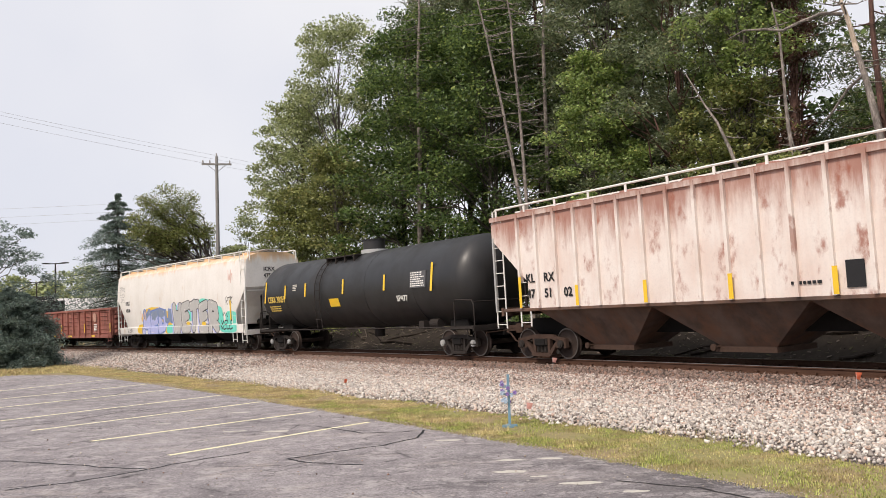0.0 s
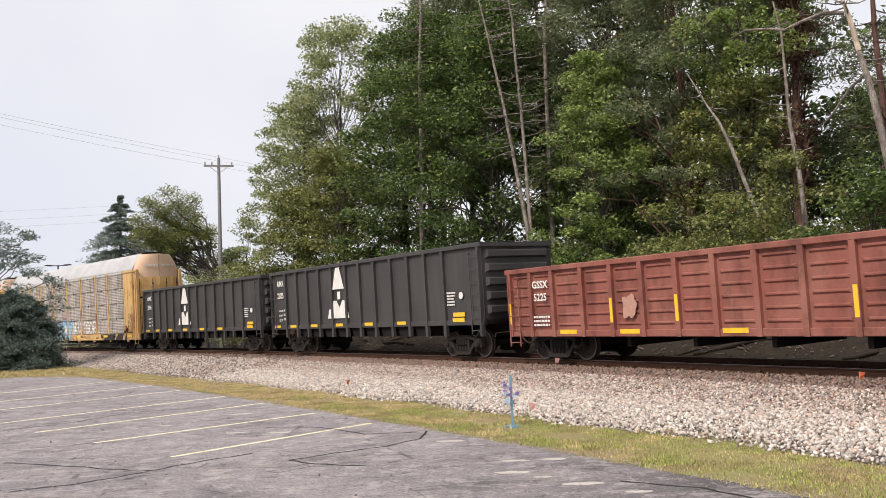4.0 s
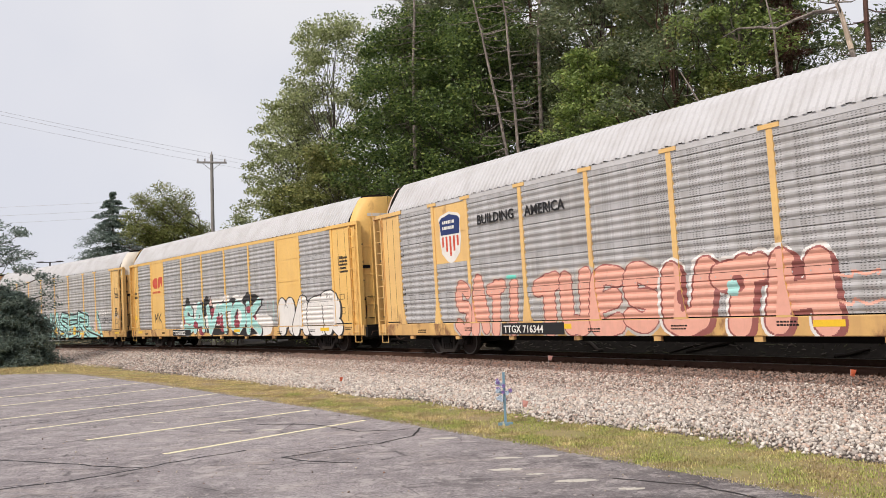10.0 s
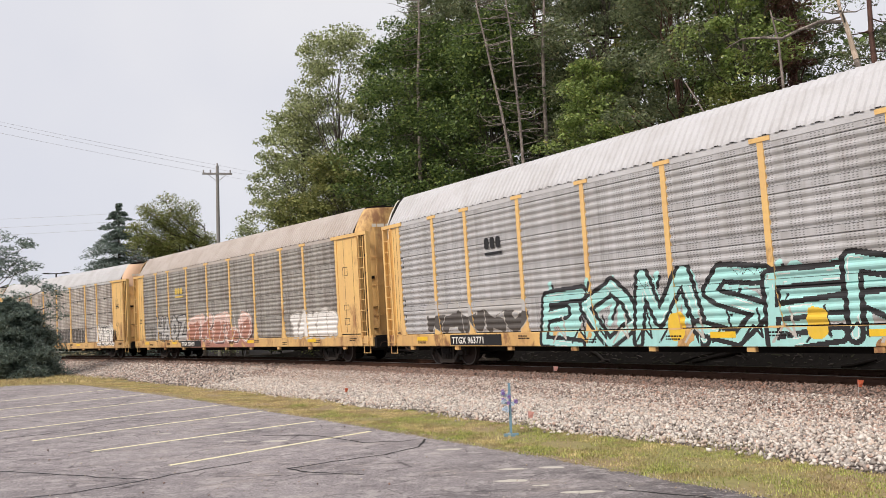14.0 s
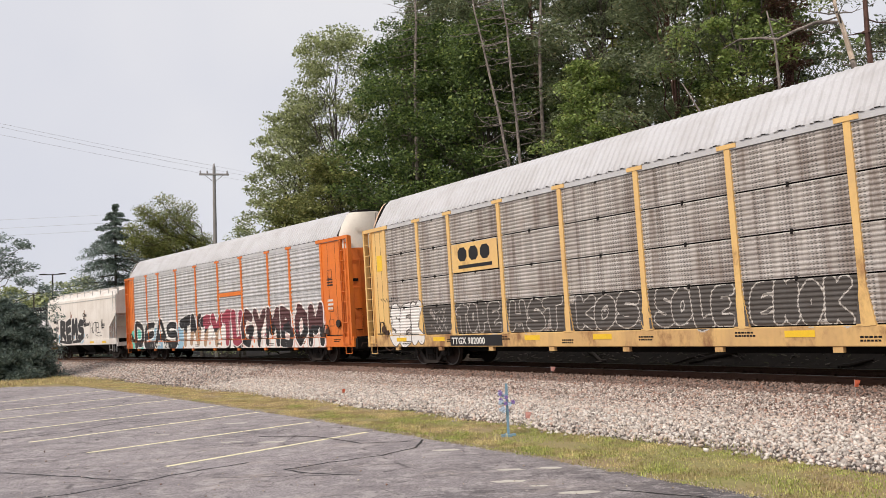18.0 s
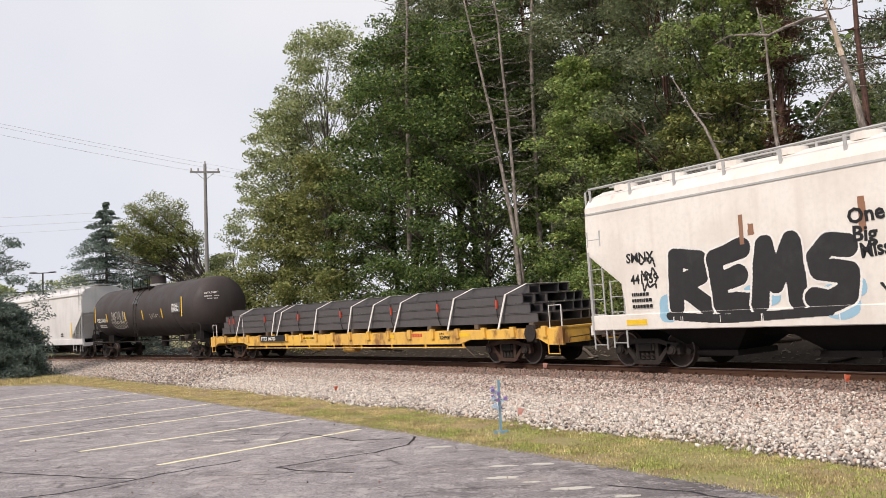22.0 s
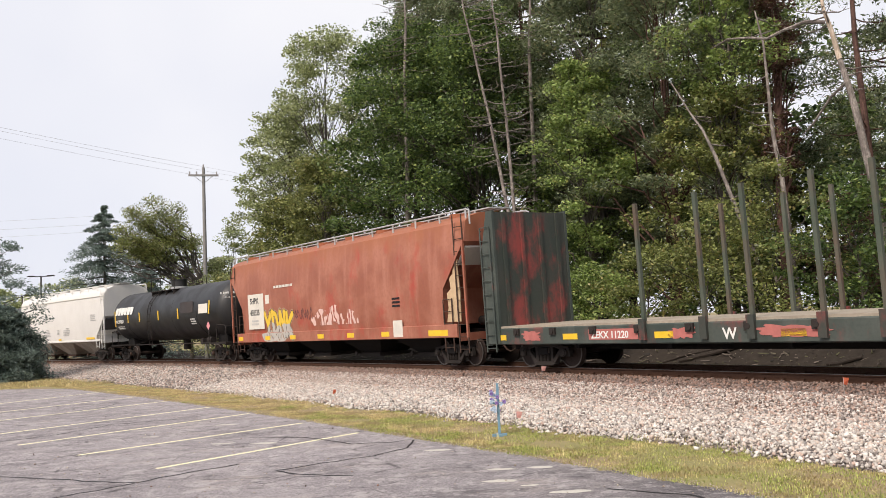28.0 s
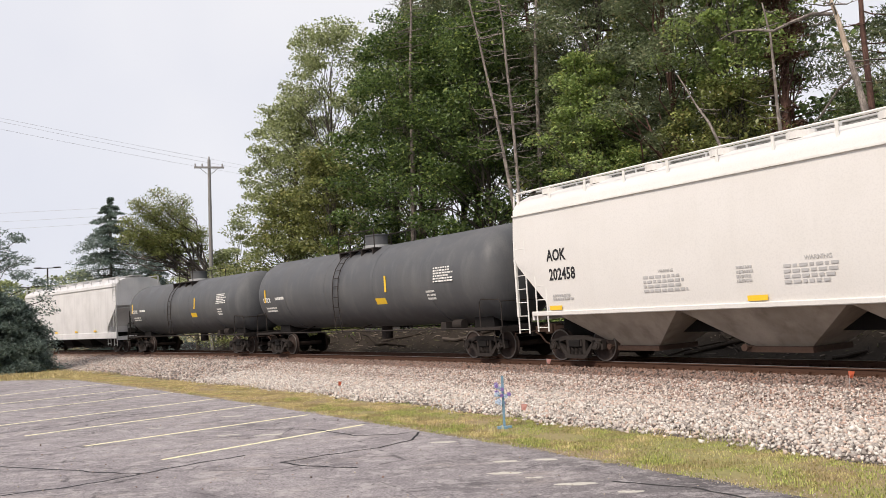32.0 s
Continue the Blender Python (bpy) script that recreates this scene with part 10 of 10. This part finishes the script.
sheet = [(8.2, 1.5), (8.95, 1.5), (8.98, 2.4), (8.92, 3.3), (8.98, 3.9), (8.78, 3.62), (8.62, 3.5), (8.66, 3.1), (8.45, 2.95), (8.5, 2.6), (8.28, 2.45), (8.32, 2.0)]
part("end_sheet", Shape().slab(sheet, -1.53, -1.5), M_TORN, h, "bare cream end sheet with a torn edge")
TRAIN.append(h)

# 20: black tank car with bold name
L = LENGTHS[19]
R, ZC = 1.55, 2.75
t = tank_car("black tank car with white block sign and yellow strips", L, R, ZC, M_BLACK_TANK, ladder_x=-1.5, cap_material=M_IRON_BROWN, dome=(-0.6, 0.45), platform=(-2.4, 1.0))
y, a = on_tank(R, ZC, 3.15)
for i, (x, w) in enumerate(((-7.15, 0.4), (-6.7, 0.42), (-6.23, 0.5), (-5.68, 0.42), (-5.2, 0.5), (-4.65, 0.42))):
    block = Shape()
    m = Matrix.Translation((x, y - 0.012, 3.15)) @ Matrix.Rotation(a, 4, "X")
    block.slab([(0.06, -0.24), (w - 0.06, -0.24), (w, -0.12), (w + 0.04, 0.18), (w - 0.02, 0.24), (0.04, 0.24), (0, 0.1)], -0.012, 0.0)
    block.v = [tuple(m @ Vector(p)) for p in block.v]
    part("sign_block", block, M_WHITE, t, "plain white sign block")
y, a = on_tank(R, ZC, 2.5)
letters("PROX 43871", -7.1, 2.4, 0.32, M_WHITE, t, y, a, squeeze=0.8)
bars(-7.0, 2.0, 1.3, 0.25, M_WHITE, t, 2, on_tank(R, ZC, 2.1)[0], 3, tilt=on_tank(R, ZC, 2.1)[1])
for x in (-7.2, -5.0, -3.1, -0.2, 2.6):
    big = abs(x) > 6
    y, a = on_tank(R, ZC, 2.7)
    plate(x - 0.07, x + 0.07, 2.7 - (0.5 if big else 0.28), 2.7 + (0.5 if big else 0.28), M_YELLOW, t, y, tilt=a)
y, a = on_tank(R, ZC, 2.85)
plate(5.3, 6.4, 2.6, 3.1, M_PALE_PATCH, t, y, "data_panel", "faded pale data panel", tilt=a)
plate(2.9, 4.6, 2.7, 3.3, M_BROWN_TANK, t, y + 0.004, "repaint_patch", tilt=a)
y, a = on_tank(R, ZC, 2.2)
bars(4.1, 2.0, 0.6, 0.4, M_WHITE, t, 3, y, 6, tilt=a)
part("placard", Shape().slab([(6.3, 1.7), (6.52, 1.92), (6.3, 2.14), (6.08, 1.92)], -1.5, -1.49), M_PLACARD, t, "pink and white diamond placard")
head_marks(t, L / 2 - 0.75, R, ZC, ((3.5, 0.62, 0.11), (3.3, 0.4, 0.05)))
plate(6.55, 6.67, 2.55, 3.25, M_YELLOW, t, on_tank(R, ZC, 2.9)[0] - 0.012, tilt=on_tank(R, ZC, 2.9)[1])
part("placard_bracket", Shape().box(6.27, 6.33, -1.49, -1.46, 1.0, 1.9), M_IRON, t)
TRAIN.append(t)

# 21: clean cream hopper
L = LENGTHS[20]
h = covered_hopper("clean cream covered hopper with smooth sides", L, 8.3, 6.95, 3.0, 1.75, 4.55, M_CREAM_NEW, M_WHITE, 3, sill=(1.34, 1.47), half=1.6, bulge=0.1, roof=0.5, lip=True, rail_mat=M_WHITE, bay_mat=paint("dusty_grey_brown", (0.46, 0.4, 0.34), (0.2, 0.165, 0.13), 0.6, 0.6, 0.7), slope_mat=M_GREY_PATCH)
Y = -1.606
letters("AOK", -6.75, 2.9, 0.46, M_BLACK, h, Y, squeeze=0.8)
letters("202458", -6.7, 2.35, 0.46, M_BLACK, h, Y, squeeze=0.8)
bars(-6.6, 1.75, 0.9, 0.2, M_SILVER, h, 2, Y, 4)
for x, sz in ((-2.6, 0.1), (1.4, 0.13)):
    letters("WARNING", x, 2.3, sz, M_SILVER, h, Y)
    bars(x - 0.5, 1.8, 1.4, 0.45, M_SILVER, h, 4, Y, int(x * 3) + 20)
bars(-0.3, 1.9, 0.5, 0.4, M_SILVER, h, 4, Y, 12)
bars(6.0, 2.7, 0.9, 0.5, M_SILVER, h, 4, Y, 13)
for x in (-6.5, 0.2):
    plate(x - 0.26, x + 0.26, 1.5, 1.62, M_YELLOW, h, Y)
plate(5.2, 6.6, 1.5, 1.64, M_YELLOW, h, Y)
TRAIN.append(h)

# 22, 23: dark grey tank cars
for i in (21, 22):
    L = LENGTHS[i]
    R, ZC = (1.62, 2.76) if i == 21 else (1.55, 2.62)
    t = tank_car("long dark grey tank car with top walkway" if i == 21 else "shorter dark grey tank car", L, R, ZC, M_GREY_TANK, ladder_x=-0.9, cap_material=M_IRON, dome=(-0.2, 0.45), platform=(-1.6, 1.2))
    y, a = on_tank(R, ZC, 2.55)
    letters("UTLX" if i == 21 else "CGTX", -L / 2 + 2.0, 2.45, 0.3, M_WHITE, t, y, a)
    bars(-L / 2 + 3.2, 2.47, 1.1, 0.22, M_WHITE, t, 1, y, 4, tilt=a)
    bars(-L / 2 + 2.1, 1.95, 1.1, 0.3, M_WHITE, t, 2, on_tank(R, ZC, 2.1)[0], 5, tilt=on_tank(R, ZC, 2.1)[1])
    for f in (-0.39, 0.14):
        x = f * L
        y, a = on_tank(R, ZC, 2.75)
        plate(x - 0.06, x + 0.06, 2.45, 3.05, M_YELLOW, t, y, tilt=a)
    y, a = on_tank(R, ZC, 2.9)
    bars(0.3 * L - 0.1, 2.6, 1.2, 0.55, M_WHITE, t, 6, y - 0.004, 7, tilt=a)
    plate(1.9, 2.6, 2.0, 2.25, M_YELLOW, t, on_tank(R, ZC, 2.12)[0], "notice_plate", "yellow notice plate", tilt=on_tank(R, ZC, 2.12)[1])
    bars(5.3, 2.0, 0.6, 0.4, M_WHITE, t, 3, on_tank(R, ZC, 2.2)[0], 9, tilt=on_tank(R, ZC, 2.2)[1])
    TRAIN.append(t)

# 24: light grey hopper at the far end
L = LENGTHS[23]
h = covered_hopper("pale grey covered hopper with bowed sides", L, 9.2, 7.7, 3.1, 1.75, 4.55, M_LIGHT_GREY, M_GALV, 4, sill=(0.95, 1.36), half=1.6, bulge=0.1, roof=0.4, lip=True, rail_mat=M_GALV)
bars(-7.5, 2.4, 1.0, 0.6, M_GREY_PATCH, h, 2, -1.606, 3)
for x in (-5.5, -2.0, 2.0, 5.5):
    plate(x - 0.25, x + 0.25, 1.42, 1.54, M_YELLOW, h, -1.606)
TRAIN.append(h)
finish_letters()


# ---- poles, wires, flags, small things ----
M_POLE = plain("grey_weathered_pole", (0.27, 0.26, 0.25), 0.9, 0, 9, 0.3, 0.3)
M_WIRE = plain("grey_wire", (0.55, 0.55, 0.57), 0.5)
M_INSUL = plain("porcelain", (0.35, 0.33, 0.32), 0.3)
M_FLAG = plain("orange_red_flag", (0.85, 0.2, 0.1), 0.6, 0, 30, 0.1)
M_FLAG_PINK = plain("faded_pink_flag", (0.8, 0.42, 0.36), 0.6, 0, 30, 0.1)
M_BLUE = plain("blue_paint", (0.2, 0.33, 0.42), 0.6, 0, 20, 0.2)
M_PALEBLUE = plain("pale_blue_petals", (0.5, 0.6, 0.72), 0.7, 0, 20, 0.2)
M_PURPLE = plain("purple_petals", (0.3, 0.2, 0.48), 0.7, 0, 20, 0.2)
M_ROOF = plain("pale_roofing", (0.62, 0.6, 0.58), 0.8, 0, 4, 0.15)
M_WALL = plain("pale_siding", (0.6, 0.58, 0.54), 0.8, 0, 4, 0.12)
M_DARKSIGN = plain("dark_sign_face", (0.04, 0.04, 0.045), 0.5)
M_GLASS = plain("dark_window_glass", (0.05, 0.06, 0.07), 0.1)


def utility_pole(px, d, height, turn, label, arm=True):
    x, y = aside(px, d)
    p = thing("utility_pole", label, "utility pole", m=Matrix.Translation((x, y, ground_height(x, y) - 0.1)) @ Matrix.Rotation(turn, 4, "Z"))
    part("pole", Shape().tube([(0, 0, 0), (0, 0, height * 0.5), (0, 0, height)], [0.19, 0.16, 0.12], 12), M_POLE, p, smooth=True)
    if arm:
        part("crossarm", Shape().box(-1.2, 1.2, -0.16, -0.05, height - 0.75, height - 0.6), M_POLE, p)
        for s in (-1, 1):
            part("brace", Shape().tube([(s * 0.75, -0.1, height - 0.72), (0, -0.1, height - 1.35)], 0.022, 5), M_POLE, p)
        for xx in (-1.1, -0.55, 1.05):
            part("insulator", Shape().disc_z(xx, -0.1, height - 0.6, height - 0.36, 0.06, 10), M_INSUL, p)
        part("insulator", Shape().disc_z(0, 0, height, height + 0.25, 0.06, 10), M_INSUL, p)
    return p


def wire(a, b, sag, r=0.005, label="thin dark overhead power wire"):
    a, b = Vector(a), Vector(b)
    pts = [a.lerp(b, i / 24) - Vector((0, 0, sag * 4 * (i / 24) * (1 - i / 24))) for i in range(25)]
    o = tagged(part("overhead_wire", Shape().tube([p - a for p in pts], r, 5), M_WIRE), label, "wire", "overhead wires")
    o.matrix_basis = Matrix.Translation(a)
    return o


POLE_D = 72
pole = utility_pole(-400, POLE_D, 15.95, 0.25, "grey wooden utility pole with a crossarm")
px0, py0 = aside(-400, POLE_D)
for dx, dz in ((-1.1, 15.5), (-0.1, 16.1), (1.05, 15.5)):
    # towards the near left, over the lot
    wire((px0 + dx, py0, dz - 0.05), (-45 + dx, 45, 19.3 + (dz - 15.5) * 0.8), 0.3, 0.009)
    wire((px0 + dx, py0, dz - 0.05), (30 + dx, 130, 15), 0.6, 0.008)
utility_pole(-577, 88, 14.2, 0.4, "grey wooden pole behind the spruce", False)
for z, zz in ((14.1, 14.2), (13.3, 13.2), (12.6, 12.3)):
    wire((*aside(-577, 87.85), z), (-95, 80, zz), 0.3, 0.012, "thin service wire across the sky")


def street_lamp(px, d, height):
    x, y = aside(px, d)
    l = thing("street_lamp", "dark lamp post with two flat heads", "street lamp", "street lamps", m=Matrix.Translation((x, y, ground_height(x, y))))
    part("post", Shape().tube([(0, 0, 0), (0, 0, height)], [0.13, 0.09], 10), M_IRON, l)
    part("arm", Shape().box(-1.3, 1.3, -0.06, 0.06, height - 0.06, height + 0.04), M_IRON, l)
    for s in (-1, 1):
        part("lamp_head", Shape().box(s * 1.25 - 0.4, s * 1.25 + 0.4, -0.2, 0.2, height - 0.02, height + 0.12), M_IRON, l)
    return l


street_lamp(-689, 120, 10.2)
street_lamp(-722, 150, 9.0)


def survey_flag(s, w, z, mat, turn, hgt=0.3):
    p = at(s, w, z)
    f = thing("marker_flag", "small orange-pink wire marker flag in the ballast", "flag", "marker flags", m=Matrix.Translation(p) @ Matrix.Rotation(turn, 4, "Z"))
    part("wire_stem", Shape().tube([(0, 0, -0.1), (0.01, 0, hgt)], 0.004, 5), M_GALV, f)
    part("flag", Shape().add([(0, 0, hgt), (0, 0, hgt - 0.13), (0.11, 0.03, hgt - 0.15), (0.15, 0.0, hgt - 0.02), (0, 0.004, hgt), (0, 0.004, hgt - 0.13), (0.11, 0.034, hgt - 0.15), (0.15, 0.004, hgt - 0.02)],
                            [(0, 1, 2, 3), (7, 6, 5, 4), (0, 3, 7, 4), (1, 5, 6, 2), (2, 6, 7, 3), (0, 4, 5, 1)]), mat, f)
    return f


survey_flag(12.9, 2.35, 0.49, M_FLAG, 0.3)
survey_flag(3.55, 1.9, 0.5, M_FLAG_PINK, 0.3, 0.33)
survey_flag(-1.7, 5.8, 0.12, M_FLAG, 0.9, 0.18)
survey_flag(8.1, 6.5, 0.06, M_FLAG_PINK, 0.3, 0.2)


def memorial_stake():
    p = at(9.36, 7.88)
    m = thing("flower_stake", "slim blue post with pale artificial flowers in the grass", "garden stake", m=Matrix.Translation((p.x, p.y, 0.0)) @ Matrix.Rotation(0.2, 4, "Z"))
    part("post", Shape().box(-0.02, 0.02, -0.02, 0.02, 0, 0.98), M_BLUE, m)
    part("foot", Shape().box(-0.14, 0.14, -0.03, 0.03, 0.0, 0.05).box(-0.03, 0.03, -0.14, 0.14, 0.0, 0.05), M_BLUE, m)
    part("crossbar", Shape().box(-0.15, 0.15, -0.012, 0.012, 0.6, 0.63), M_BLUE, m)
    g = random.Random(9)
    for i in range(22):
        z = g.uniform(0.42, 0.85)
        q = (g.uniform(-0.14, 0.14), g.uniform(-0.06, 0.06), z)
        sh = Shape()
        for k in range(5):
            a = 1.256 * k
            sh.tube([q, (q[0] + 0.035 * math.cos(a), q[1] - 0.012, q[2] + 0.035 * math.sin(a))], [0.008, 0.016], 5)
        part("flower", sh, M_PURPLE if i % 3 == 0 else M_PALEBLUE, m)


memorial_stake()


def house(px, d, w, dep, hgt, turn):
    x, y = aside(px, d)
    h = thing("house", "pale low house with a light roof, far off", "house", m=Matrix.Translation((x, y, ground_height(x, y))) @ Matrix.Rotation(turn, 4, "Z"))
    part("wall", Shape().box(-w / 2, w / 2, -dep / 2, dep / 2, 0, hgt), M_WALL, h)
    part("roof", Shape().prism([(-dep / 2 - 0.5, hgt), (0, hgt + dep * 0.32), (dep / 2 + 0.5, hgt), (dep / 2 + 0.5, hgt - 0.15), (0, hgt + dep * 0.32 - 0.15), (-dep / 2 - 0.5, hgt - 0.15)], -w / 2 - 0.4, w / 2 + 0.4), M_ROOF, h)
    for xx in (-w * 0.3, 0.0, w * 0.3):
        win = part("window", Shape().box(xx - 0.6, xx + 0.6, -dep / 2 - 0.06, -dep / 2 + 0.04, 1.0, 2.2), M_WHITE, h)
        part("pane", Shape().box(xx - 0.5, xx + 0.5, -dep / 2 - 0.075, -dep / 2 - 0.061, 1.1, 2.1), M_GLASS, win)


house(-640, 120, 14, 8, 3.0, 0.5)
house(-720, 150, 16, 9, 3.2, 0.2)


def roadside_sign(px, d):
    x, y = aside(px, d)
    r = thing("road_sign", "dark rectangular roadside sign on two posts", "sign", m=Matrix.Translation((x, y, ground_height(x, y))) @ Matrix.Rotation(0.4, 4, "Z"))
    for s in (-1, 1):
        part("post", Shape().box(s * 1.0 - 0.08, s * 1.0 + 0.08, -0.08, 0.08, 0, 5.4), M_IRON, r)
    part("board", Shape().box(-1.5, 1.5, -0.14, 0.14, 4.2, 5.6), M_DARKSIGN, r)
    bars(-1.1, 4.6, 2.2, 0.6, M_WHITE, r, 2, -0.142, 3)


roadside_sign(-718, 100)


# ---- what moves: the train rolls through the curve at a steady pace, its wheels turn ----
def car_pose(s, half):
    a, b = at(s - half, 0), at(s + half, 0)
    m, d = (a + b) / 2, b - a
    return Matrix.Translation((m.x, m.y, RAIL_Z)) @ Matrix.Rotation(math.atan2(d.y, d.x), 4, "Z") @ Matrix.Rotation(CANT, 4, "X")


def motions():
    for car, s0, length in zip(TRAIN, CENTRES, LENGTHS):
        walk(car, [(t, car_pose(s0 + SPEED * (t - 13.0), length / 2 - 2.4)) for t in range(0, int(DURATION) + 1)])
    steps = int(DURATION * FPS)
    for s in (1, -1):
        first, *rest = WHEELSETS[s]
        walk(first, [(i / FPS, pose(s * 0.889, 0, R_WHEEL) @ Matrix.Rotation(i / FPS * SPEED / R_WHEEL, 4, "Y")) for i in range(steps + 1)])
        for w in rest:
            w.rotation_mode = "QUATERNION"
            w.animation_data_create()
            w.animation_data.action = first.animation_data.action
            w.animation_data.action_slot = first.animation_data.action_slot


motions()
